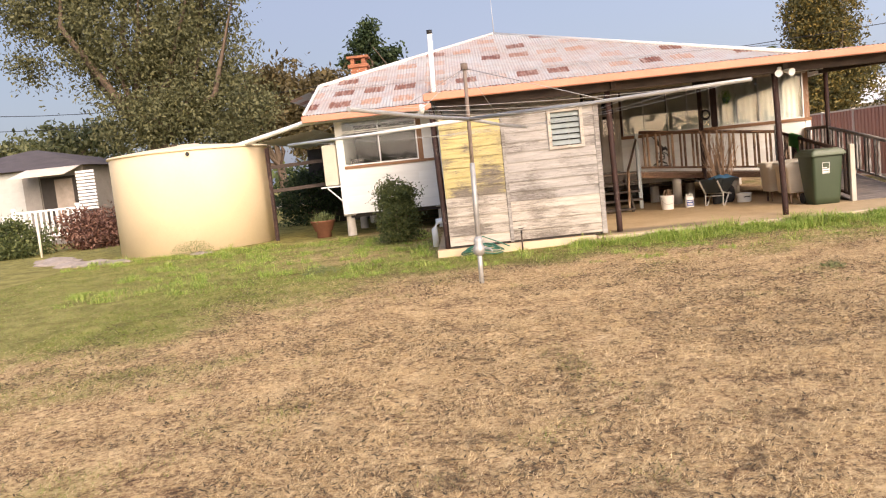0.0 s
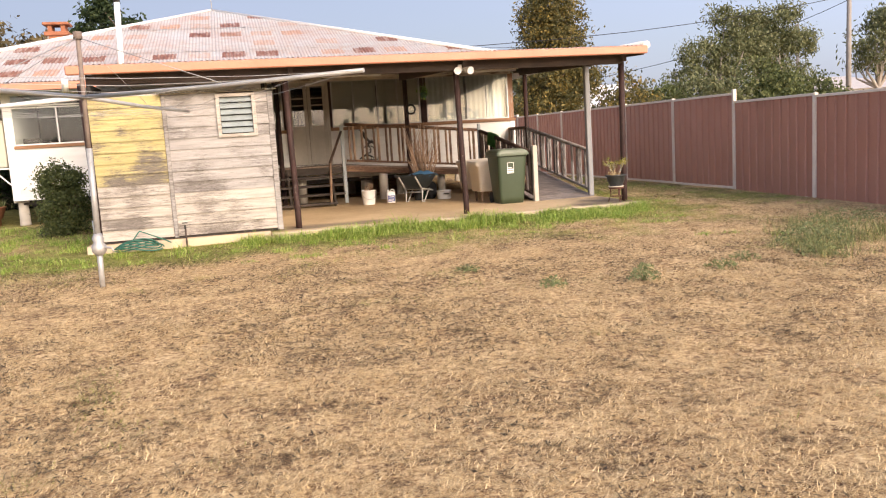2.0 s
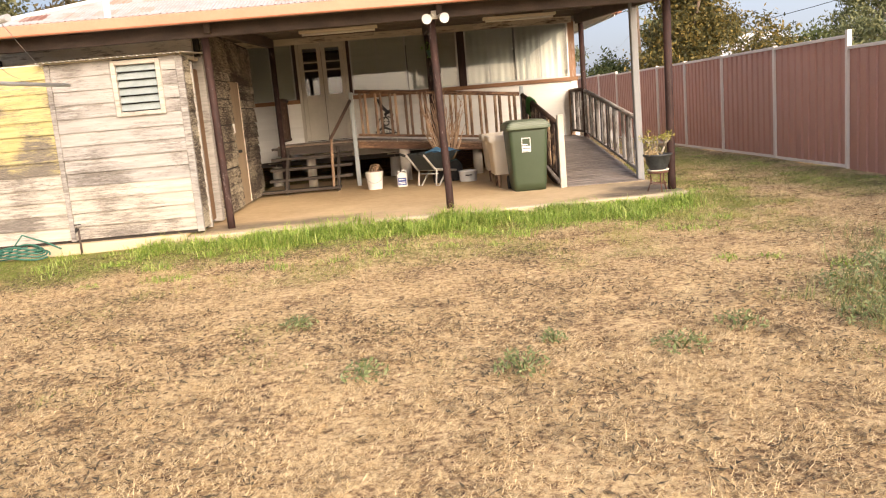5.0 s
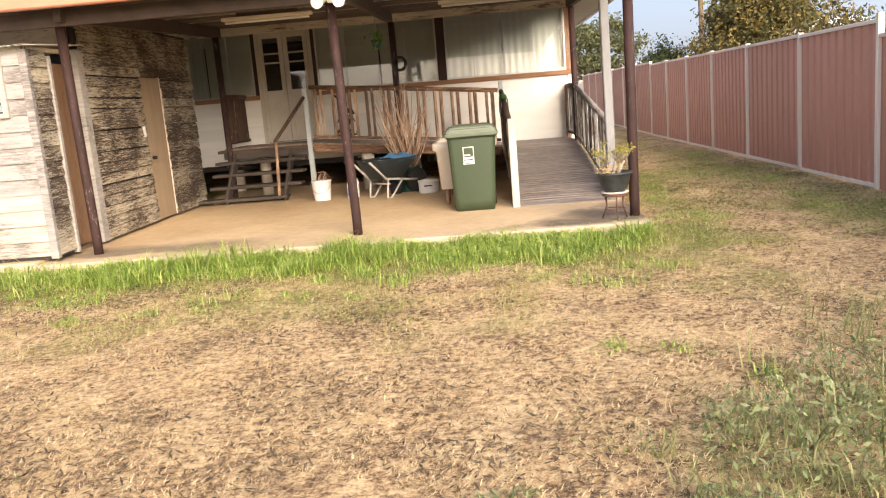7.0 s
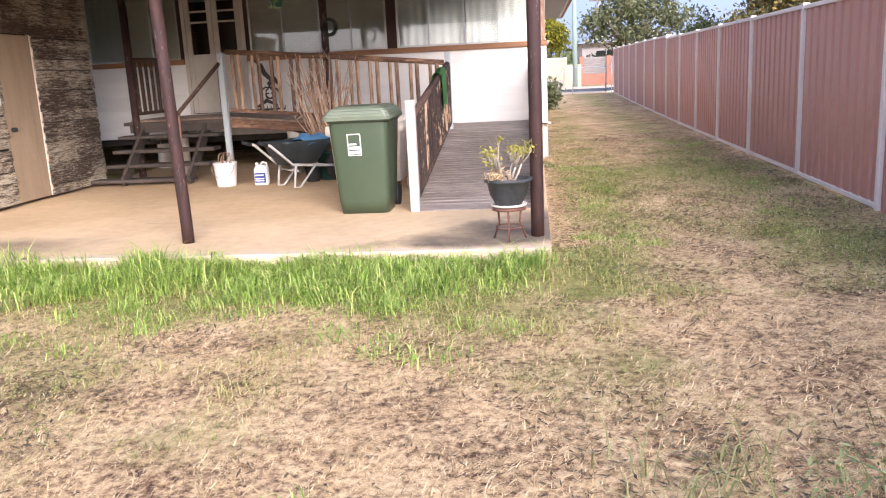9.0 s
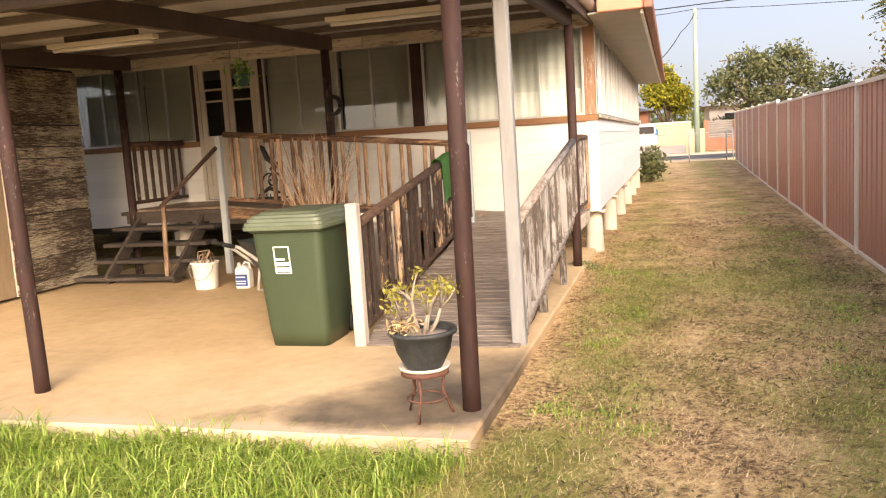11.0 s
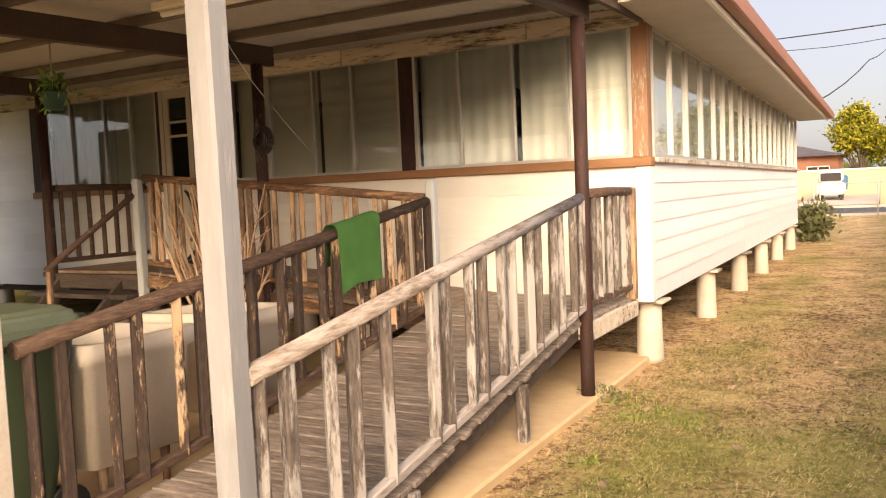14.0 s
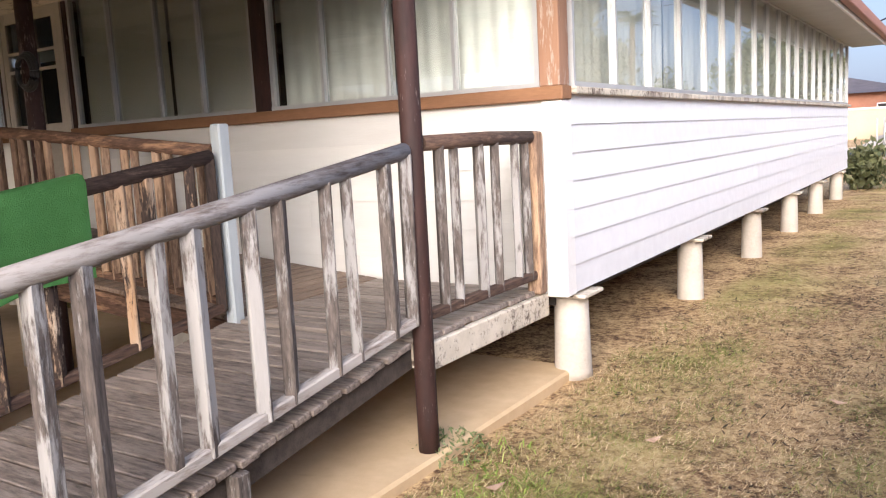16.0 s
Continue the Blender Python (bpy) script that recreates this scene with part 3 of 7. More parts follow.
def hanging_cloth(parent, x0, x1, z0, z1, y, m, material, fold, amp, seed):
    rnd = random.Random(seed)
    n = max(6, int((x1 - x0) / fold * 6))
    vs, fs = [], []
    ph = rnd.uniform(0, 6)
    for i in range(n + 1):
        x = x0 + (x1 - x0) * i / n
        w = amp * (math.sin(2 * math.pi * x / fold + ph) + 0.5 * math.sin(2 * math.pi * x / fold * 0.43 + ph * 2))
        vs += [m @ Vector((x, y + w * 1.1, z0 + 0.01 * rnd.random())), m @ Vector((x + 0.004 * math.sin(x * 30), y + 0.7 * w, z1))]
        if i:
            fs.append((2 * i - 2, 2 * i, 2 * i + 1, 2 * i - 1))
    return under(new("curtain", raw_mesh("curtain", vs, fs, material, True)), parent)


def build_house_walls():
    front, side = pose(0, HY0, 0), pose(HX1, 0, 0, 0, 0, 90)
    # lower walls and the parts above the windows
    for a in ((HX0, 2.83, HY0 + 0.02, HY0 + 0.12, FLOOR_Z + 0.02, SILL_Z - 0.09), (3.80, HX1 - 0.1, HY0 + 0.02, HY0 + 0.12, FLOOR_Z + 0.02, SILL_Z - 0.09), (2.83, 3.80, HY0 + 0.02, HY0 + 0.12, FLOOR_Z + 0.02, 0.955), (HX1 - 0.12, HX1 - 0.02, HY0 + 0.12, HY1 - 0.12, FLOOR_Z + 0.02, SILL_Z - 0.09), (HX0 + 0.02, HX0 + 0.12, HY0 + 0.12, HY1 - 0.12, FLOOR_Z + 0.02, EAVE_Z - 0.15), (HX0, HX1 - 0.02, HY1 - 0.12, HY1, FLOOR_Z + 0.02, EAVE_Z - 0.15), (HX0, HX1 - 0.1, HY0 + 0.02, HY0 + 0.12, HEAD_Z + 0.002, EAVE_Z - 0.15), (HX1 - 0.12, HX1 - 0.02, HY0 + 0.12, HY1 - 0.12, HEAD_Z + 0.002, EAVE_Z - 0.15), (-0.9, 0.55, HY0 + 0.02, HY0 + 0.12, SILL_Z - 0.09, HEAD_Z)):
        bm = B()
        box(bm, *a)
        part("wall", bm, M_WHITE, house)
    boards(house, HX0, 2.83, FLOOR_Z, SILL_Z - 0.085, 5, front, M_WHITE_X, 3, lean=0.015)
    boards(house, 3.80, HX1 - 0.06, FLOOR_Z, SILL_Z - 0.085, 6, front, M_WHITE_X, 2, lean=0.013)
    boards(house, 2.83, 3.80, FLOOR_Z, 0.94, 2, front, M_WHITE_X, 6, lean=0.013)
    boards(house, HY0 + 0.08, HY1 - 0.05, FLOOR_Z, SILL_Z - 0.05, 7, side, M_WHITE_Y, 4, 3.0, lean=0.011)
    boards(house, -0.9, 0.55, SILL_Z - 0.085, HEAD_Z, 6, front, M_WHITE_X, 5)
    # corner boards and sills
    bm = B()
    box(bm, HX1 - 0.09, HX1 + 0.035, HY0 - 0.045, HY0 + 0.08, FLOOR_Z - 0.01, SILL_Z - 0.075, bevel=0.006)
    part("corner_board", bm, M_WHITE, house)
    bm = B()
    box(bm, 8.115, HX1 + 0.02, HY0 - 0.03, HY0 + 0.10, SILL_Z + 0.002, HEAD_Z, bevel=0.006)
    part("corner_post", bm, M_CORNER, house, "flaking ochre corner post")
    for a, b in ((0.55, 2.83), (3.80, HX1 + 0.05)):
        bm = B()
        box(bm, a, b, HY0 - 0.065, HY0 + 0.06, SILL_Z - 0.075, SILL_Z, bevel=0.006)
        part("sill", bm, M_SILL, house, "ochre brown window sill")
    bm = B()
    box(bm, HX1 - 0.06, HX1 + 0.075, HY0 + 0.065, HY1, SILL_Z - 0.045, SILL_Z - 0.005, bevel=0.006)
    part("sill", bm, M_FRIEZE, house, "rotting brown window sill")
    # frieze above the windows
    for i in range(9):
        a = -0.4 + i * 0.955
        bm = B()
        box(bm, a, a + 0.95, HY0 - 0.055 - 0.008 * (i % 2), HY0 - 0.004, HEAD_Z - 0.025, HEAD_Z + 0.125, bevel=0.004)
        part("frieze_board", bm, M_FRIEZE, house, "flaking cream timber frieze board")
    # posts between window banks
    for a, b in ((0.55, 0.78), (2.76, 2.83), (3.80, 3.86), (5.94, 6.09)):
        bm = B()
        box(bm, a, b, HY0 - 0.035, HY0 + 0.08, SILL_Z, HEAD_Z - 0.02, bevel=0.005)
        part("window_post", bm, M_BROWN, house, "dark brown window post")
    # window banks
    window_bank(house, (0.78, 1.30, 1.89, 2.32, 2.76), SILL_Z, HEAD_Z, front, M_BLIND)
    window_bank(house, (3.86, 4.37, 4.93, 5.40, 5.94), SILL_Z, HEAD_Z, front, M_BLIND)
    window_bank(house, (6.09, 6.56, 7.08, 7.57, 8.115), SILL_Z, HEAD_Z, front, M_CURTAIN)
    hanging_cloth(house, 0.78, 1.9, SILL_Z + 0.03, HEAD_Z, 0.12, front, M_CURTAIN, 0.11, 0.008, 1)
    hanging_cloth(house, 1.92, 2.76, SILL_Z + 0.03, HEAD_Z, 0.11, front, M_BLIND, 0.9, 0.004, 2)
    hanging_cloth(house, 3.86, 4.92, SILL_Z + 0.02, HEAD_Z, 0.10, front, M_BLIND, 0.8, 0.004, 3)
    hanging_cloth(house, 4.96, 5.93, SILL_Z + 0.02, HEAD_Z, 0.10, front, M_BLIND, 0.35, 0.006, 4)
    hanging_cloth(house, 6.09, 7.05, SILL_Z + 0.02, HEAD_Z, 0.12, front, M_CURTAIN, 0.13, 0.008, 5)
    hanging_cloth(house, 7.10, 8.10, SILL_Z + 0.02, HEAD_Z, 0.12, front, M_CURTAIN, 0.12, 0.008, 6)
    ys = [19.60, 20.27, 20.95, 21.66, 22.37, 23.0, 23.6, 24.3, 24.95, 25.6, 26.2, 26.85, 27.5, 28.15, 28.85, 29.6, 30.4, 31.25, 32.0]
    for i in range(0, 18, 3):
        window_bank(house, ys[i:i + 4], SILL_Z, HEAD_Z, side, M_CURTAIN)
        hanging_cloth(house, ys[i] + 0.02, ys[i + 3] - 0.02, SILL_Z + 0.01, HEAD_Z, 0.12, side, M_BLIND, 0.14, 0.008, 10 + i)
    # floor, ceiling and inner wall; floor and wall near-black for unlit rooms
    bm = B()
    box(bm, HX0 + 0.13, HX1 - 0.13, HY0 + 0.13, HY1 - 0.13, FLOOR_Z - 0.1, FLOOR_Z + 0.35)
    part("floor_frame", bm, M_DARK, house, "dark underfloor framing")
    bm = B()
    box(bm, HX0 + 0.13, HX1 - 0.13, HY0 + 0.13, HY1 - 0.13, EAVE_Z - 0.14, EAVE_Z - 0.1)
    part("ceiling", bm, M_WHITE, house)
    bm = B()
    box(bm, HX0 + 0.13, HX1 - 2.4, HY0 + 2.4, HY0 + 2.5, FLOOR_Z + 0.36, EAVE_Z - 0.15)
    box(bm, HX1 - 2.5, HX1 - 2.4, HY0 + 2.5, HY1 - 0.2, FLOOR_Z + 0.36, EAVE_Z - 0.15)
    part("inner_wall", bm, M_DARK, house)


build_house_walls()


def build_french_doors():
    """The pair of half-glazed doors; bottom rises to the landing."""
    z0 = 0.96
    bm = B()
    box(bm, 2.83, 2.885, HY0 - 0.05, HY0 + 0.06, z0, HEAD_Z)
    box(bm, 3.745, 3.80, HY0 - 0.05, HY0 + 0.06, z0, HEAD_Z)
    part("door_frame", bm, M_DOOR_CREAM_SHADED, house, "cream door frame")
    for a, b in ((2.89, 3.31), (3.32, 3.74)):
        bm = B()
        for x0, x1 in ((a, a + 0.075), (b - 0.075, b)):
            box(bm, x0, x1, HY0 - 0.045, HY0 - 0.005, z0 + 0.01, HEAD_Z - 0.02, bevel=0.004)
        for za, zb in ((z0 + 0.01, z0 + 0.20), (1.72, 1.84), (HEAD_Z - 0.12, HEAD_Z - 0.02), (2.295, 2.32), (2.45, 2.475)):
            box(bm, a + 0.075, b - 0.075, HY0 - 0.042, HY0 - 0.008, za, zb)
        box(bm, a + 0.075, b - 0.075, HY0 - 0.030, HY0 - 0.015, z0 + 0.20, 1.72)
        d = part("door_leaf", bm, M_DOOR_CREAM_SHADED, house, "cream half-glazed door leaf")
        bm = B()
        box(bm, a + 0.07, b - 0.07, HY0 - 0.028, HY0 - 0.022, 1.83, HEAD_Z - 0.1)
        part("pane", bm, M_GLASS, d).visible_shadow = False
    bm = B()
    tube(bm, [(3.36, HY0 - 0.05, 1.78), (3.36, HY0 - 0.09, 1.78)], 0.02, 8)
    part("door_knob", bm, M_GALV, house)


build_french_doors()


def build_stumps():
    bm = B()
    lathe(bm, [(0.118, -0.05), (0.112, 0.0), (0.10, 0.47), (0.098, 0.475)], 16)
    me = finish(bm, "stump", M_STUMP)
    bm = B()
    box(bm, -0.15, 0.15, -0.14, 0.14, 0.475, 0.50, bevel=0.006)
    capm = finish(bm, "ant_cap", M_FRIEZE)
    for x in (8.15, 5.4, 4.55, 2.2, -0.6, -2.85):
        for y in (19.68, 22.15, 24.5, 26.75, 28.95, 31.3):
            if x in (8.15, 4.55, -2.85) or y in (19.68, 24.5, 28.95):
                z = 0.12 if y < 21 else ground_z(x, y)
                s = (FLOOR_Z - 0.02 - z) / 0.50
                st = piece("stump", me, house, pose(x, y, z) @ Matrix.Diagonal((1, 1, s, 1)))
                piece("ant_cap", capm, house, pose(x, y, z) @ Matrix.Diagonal((1, 1, s, 1)))


build_stumps()


# ---- carport ----
RX0, RX1, RY0, RY1 = -0.5, 8.26, 12.98, 19.38
carport = thing("carport", "long low carport with brown posts and an iron roof", "carport", (5.2, 13.5, 0.135))


def roof_z(y):
    return 2.70 + 0.042 * (y - 13.0)


M_WHITEPOST = paint_on_wood("chalky_white_post", (0.30, 0.28, 0.25), (0.42, 0.39, 0.36), (0.20, 0.20, 0.197), (0.27, 0.268, 0.264), 0.78, Z_LONG, 0.12)


def build_carport():
    us = np.arange(RX0, RX1 + 0.01, 0.019)
    vs, fs = corrugated(us, lambda x: RY0, lambda x: RY1, lambda x, y, dz: (x, y, roof_z(y) + dz), 0.076, 0.009)
    under(new("roof_iron", raw_mesh("roof_iron", vs, fs, M_ZINC, True)), carport)
    bm = B()
    box(bm, RX0 - 0.02, RX1 + 0.02, RY0 - 0.11, RY0 - 0.012, 2.56, 2.685, bevel=0.014)
    part("gutter", bm, M_TERRA, carport, "terracotta painted front gutter")
    bm = B()
    tube(bm, [(RX1 + 0.03, RY0 - 0.06, roof_z(RY0) + 0.0), (RX1 + 0.03, 18.9, roof_z(18.9) + 0.0)], 0.062, 12)
    part("barge_roll", bm, M_CREAM, carport, "cream rolled barge capping")
    bm = B()
    bar(bm, (RX1 - 0.02, RY0, roof_z(RY0) - 0.09), (RX1 - 0.02, RY1 - 0.1, roof_z(RY1) - 0.09), 0.04, 0.13)
    part("barge_board", bm, M_BROWN_X, carport)
    for y in (13.15, 14.1, 15.05, 16.0, 16.95, 17.9, 18.7):
        bm = B()
        bar(bm, (RX0, y, roof_z(y) - 0.039), (RX1 - 0.045, y, roof_z(y) - 0.039), 0.05, 0.06, 0.004)
        part("purlin", bm, M_PURLIN, carport)
    for x in (2.55, 5.3, 8.08):
        bm = B()
        bar(bm, (x, 13.3, roof_z(13.3) - 0.152), (x, 18.4, roof_z(18.4) - 0.152), 0.075, 0.16, 0.005)
        part("beam", bm, M_BROWN_X, carport)
    bm = B()
    box(bm, -0.35, 8.1, 13.40, 13.46, 2.45, 2.60, bevel=0.004)
    part("front_beam", bm, M_BROWN_X, carport)
    for x0, y0, x1, y1, r in ((2.50, 13.50, 2.47, 13.50, 0.048), (5.25, 13.52, 5.20, 13.52, 0.048), (8.075, 13.45, 8.085, 13.45, 0.05), (-0.37, 13.30, -0.42, 13.38, 0.05), (2.57, 18.15, 2.57, 18.15, 0.05), (5.33, 18.18, 5.33, 18.18, 0.05), (8.10, 18.19, 8.10, 18.19, 0.048)):
        bm = B()
        z1 = roof_z(y1) - 0.235
        tube(bm, [(x0, y0, 0.10), (x0, y0, 0.3), ((x0 + x1) / 2, (y0 + y1) / 2, 1.3), (x1, y1, z1)], r, 12)
        part("post", bm, M_BROWN, carport, "scuffed brown painted post")
    bm = B()
    bar(bm, (8.08, 14.82, 0.125), (8.06, 14.82, roof_z(14.84) - 0.1), 0.095, 0.095, 0.01)
    part("post", bm, M_WHITEPOST, carport, "square white painted post")


build_carport()


# ---- timber shed ----
shed = thing("shed", "weathered timber shed with flaking paint", "shed", (1.0, 13.3, 0.16))


def build_shed():
    front = pose(0, 13.22, 0)
    side = pose(2.20, 0, 0, 0, 0, 90)
    # near-black lining, so that gaps between the boards read as shaded lines
    bm = B()
    box(bm, -0.33, 1.46, 13.225, 13.27, 0.16, 2.28)
    box(bm, 1.95, 2.19, 13.225, 13.27, 0.16, 2.28)
    box(bm, 1.46, 1.95, 13.225, 13.27, 0.16, 1.62)
    box(bm, 1.46, 1.95, 13.225, 13.27, 2.22, 2.28)
    box(bm, 2.13, 2.195, 13.27, 13.60, 0.16, 2.24)
    box(bm, 2.13, 2.195, 14.30, 15.86, 0.16, 2.68)
    box(bm, 2.13, 2.195, 16.52, 17.80, 0.16, 2.68)
    box(bm, 2.13, 2.195, 15.86, 16.52, 2.06, 2.68)
    box(bm, -0.33, 2.13, 17.74, 17.80, 0.16, 2.68)
    box(bm, -0.33, -0.27, 13.27, 17.74, 0.16, 2.45)
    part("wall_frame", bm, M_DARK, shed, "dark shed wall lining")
    boards(shed, -0.33, 0.66, 0.20, 0.992, 5, front, M_SHED_CREAM, 20, 9, 1.2, 0.019, gap=0.009)
    boards(shed, -0.33, 0.66, 0.992, 2.26, 8, front, M_SHED_YELLOW, 21, 9, 1.2, 0.019, gap=0.009)
    boards(shed, 0.72, 1.44, 1.62, 2.26, 4, front, M_SHED_GREY, 22, 9, 1.2, 0.019, gap=0.009)
    boards(shed, 1.97, 2.19, 1.62, 2.26, 4, front, M_SHED_GREY, 24, 9, 0.4)
    boards(shed, 0.72, 2.19, 0.20, 0.831, 4, front, M_SHED_CREAM, 19, 9, 1.2, 0.019, gap=0.009)
    boards(shed, 0.72, 2.19, 0.831, 1.62, 5, front, M_SHED_GREY, 23, 9, 1.2, 0.019, gap=0.009)
    boards(shed, 13.25, 13.58, 0.20, 2.24, 13, side, M_SHED_SIDE, 25, 9, 0.5)
    boards(shed, 14.34, 15.86, 0.17, 2.66, 20, side, M_SHED_SIDE, 26, 9, 2.5, 0.014, gap=0.020)
    boards(shed, 16.52, 17.80, 0.17, 2.66, 20, side, M_SHED_SIDE, 27, 9, 2.5, 0.014, gap=0.020)
    boards(shed, 15.86, 16.52, 2.06, 2.66, 5, side, M_SHED_SIDE, 28, 9, 0.5)
    bm = B()
    box(bm, 0.662, 0.718, 13.17, 13.225, 0.18, 2.25, bevel=0.004)
    part("cover_strip", bm, M_SHED_GREY, shed, "pale cover strip")
    bm = B()
    box(bm, 2.165, 2.245, 13.175, 13.235, 0.17, 2.25, bevel=0.004)
    part("corner_strip", bm, M_SHED_GREY, shed)
    # louvre window
    bm = B()
    for a in ((1.42, 1.475, 1.60, 2.24), (1.935, 1.99, 1.60, 2.24), (1.475, 1.935, 2.19, 2.24), (1.475, 1.935, 1.60, 1.65)):
        box(bm, a[0], a[1], 13.155, 13.235, a[2], a[3], bevel=0.004)
    win = part("louvre_window", bm, M_SHED_CREAM, shed, "flaking cream louvre window frame")
    for i in range(6):
        bm = B()
        box(bm, 1.478, 1.932, -0.045, 0.045, -0.004, 0.004, pose(0, 13.20, 1.70 + 0.09 * i, 55))
        part("louvre", bm, M_LOUVRE, win, "frosted glass louvre")
    # doors
    bm = B()
    box(bm, 2.10, 2.17, 13.64, 14.18, 0.20, 2.14, bevel=0.005)
    part("door", bm, M_DOOR_BROWN, shed, "bare brown ply door")
    bm = B()
    box(bm, 2.12, 2.25, 13.585, 13.635, 0.16, 2.2, bevel=0.004)
    box(bm, 2.12, 2.25, 14.19, 14.33, 0.16, 2.3, bevel=0.004)
    part("door_jamb", bm, M_SHED_GREY, shed, "pale door jamb")
    bm = B()
    box(bm, 2.17, 2.215, 15.87, 16.51, 0.17, 2.05, bevel=0.005)
    d = part("door", bm, M_DOOR_TAN, shed, "flat tan door")
    bm = B()
    tube(bm, [(2.21, 15.95, 1.0), (2.27, 15.95, 1.0)], 0.022, 8)
    part("knob", bm, M_BLACK, d)
    bm = B()
    box(bm, 2.215, 2.24, 15.72, 15.80, 1.28, 1.42, bevel=0.006)
    part("switch_box", bm, M_WHITE, shed, "white switch box")
    bm = B()
    box(bm, 2.17, 2.222, 16.515, 16.55, 0.17, 2.06, bevel=0.003)
    part("door_jamb", bm, M_CREAM, shed)
    # skillion over the front part
    us = np.arange(0.62, 2.34, 0.019)
    vs, fs = corrugated(us, lambda x: 13.05, lambda x: 14.25, lambda x, y, dz: (x, y, 2.275 + 0.06 * (y - 13.05) + dz), 0.076, 0.009)
    under(new("roof_iron", raw_mesh("roof_iron", vs, fs, M_SHEET, True)), shed)
    bm = B()
    box(bm, -0.33, 2.19, 13.19, 13.24, 2.26, 2.275)
    box(bm, 2.15, 2.20, 13.24, 14.2, 2.245, 2.285)
    box(bm, -0.33, 2.13, 14.22, 14.30, 2.28, 2.68)
    part("top_plate", bm, M_FRIEZE, shed)


M_LOUVRE = simple("frosted_louvre", (0.20, 0.23, 0.22), (0.32, 0.35, 0.335), 5, 60, 0.25, bump=0.05, spec=0.5)
M_DOOR_BROWN = simple("brown_ply", (0.12, 0.065, 0.035), (0.30, 0.175, 0.095), 2.5, 30, 0.75, stretch=(3, 3, 0.35))
M_DOOR_TAN = simple("tan_door_paint", (0.26, 0.19, 0.12), (0.37, 0.28, 0.185), 2.5, 40, 0.75, stretch=(3, 3, 0.5))
build_shed()


# ---- ramp, landing and stairs ----
def ramp_z(y):
    return 0.145 + (0.66 - 0.145) * (y - 14.72) / (18.15 - 14.72)


def upper_z(x):
    return 0.66 + (0.95 - 0.66) * (6.95 - x) / (6.95 - 3.9)


ramp = thing("access_ramp", "weathered grey timber access ramp with railings", "ramp", (7.5, 16.4, 0.135))


def build_ramp():
    rnd = random.Random(8)
    bm = B()
    box(bm, 0, 1.17, -0.0435, 0.0435, -0.028, 0, bevel=0.004)
    plank = finish(bm, "plank", M_DECK)
    n = 36
    ang = math.degrees(math.atan((0.66 - 0.145) / 3.43))
    for i in range(n):
        y = 14.76 + i * 3.40 / n
        piece("plank", plank, ramp, pose(6.93 + rnd.uniform(-0.012, 0.012), y, ramp_z(y) + rnd.uniform(-0.0015, 0.0015), ang, 0, rnd.uniform(-0.25, 0.25)))
    for i in range(13):
        y = 18.20 + i * 0.0955
        piece("plank", plank, ramp, pose(6.93 + rnd.uniform(-0.012, 0.012), y, 0.66 + rnd.uniform(-0.0015, 0.0015)))
    bm = B()
    box(bm, -0.046, 0.046, 0, 1.22, -0.028, 0, bevel=0.004)
    plank2 = finish(bm, "plank", M_DECK_Y)
    a2 = math.degrees(math.atan((0.95 - 0.66) / 3.05))
    for i in range(32):
        x = 6.88 - i * 0.0955
        piece("plank", plank2, ramp, pose(x, 18.18, upper_z(x), 0, a2, 0))
    for i in range(15):
        x = 3.86 - i * 0.0955
        piece("plank", plank2, ramp, pose(x, 18.18, 0.95))
    for x in (6.98, 8.03):
        bm = B()
        bar(bm, (x, 14.95, ramp_z(14.95) - 0.09), (x, 18.2, ramp_z(18.2) - 0.09), 0.045, 0.11, 0.005)
        part("bearer", bm, M_DARKWOOD, ramp)
    bm = B()
    box(bm, 6.95, 8.12, 18.16, 18.20, 0.52, 0.628, bevel=0.004)
    part("bearer", bm, M_FRIEZE, ramp)
    bm = B()
    box(bm, 8.085, 8.13, 18.22, 19.42, 0.50, 0.628, bevel=0.005)
    part("bearer", bm, M_FRIEZE, ramp, "flaking landing edge board")
    bm = B()
    bar(bm, (6.90, 18.165, upper_z(6.9) - 0.085), (3.92, 18.165, upper_z(3.92) - 0.085), 0.035, 0.12, 0.004)
    part("edge_board", bm, M_RAIL_TAN_X, ramp, "worn tan edge board")
    bm = B()
    box(bm, 2.47, 3.88, 18.14, 18.175, 0.78, 0.918, bevel=0.004)
    part("edge_board", bm, M_DARKWOOD, ramp, "dark landing edge board")
    for x, y, z, r in ((4.75, 18.35, 0.80, 0.10), (6.1, 18.5, 0.64, 0.09), (3.0, 18.6, 0.90, 0.09)):
        bm = B()
        tube(bm, [(x, y, 0.12), (x, y, z)], r, 12)
        part("support_post", bm, M_STUMP, ramp)
    for y in (15.85, 17.08):
        bm = B()
        bar(bm, (8.09, y, 0.12), (8.09, y, ramp_z(y) - 0.04), 0.06, 0.06, 0.005)
        part("support_post", bm, M_RAIL, ramp)


build_ramp()


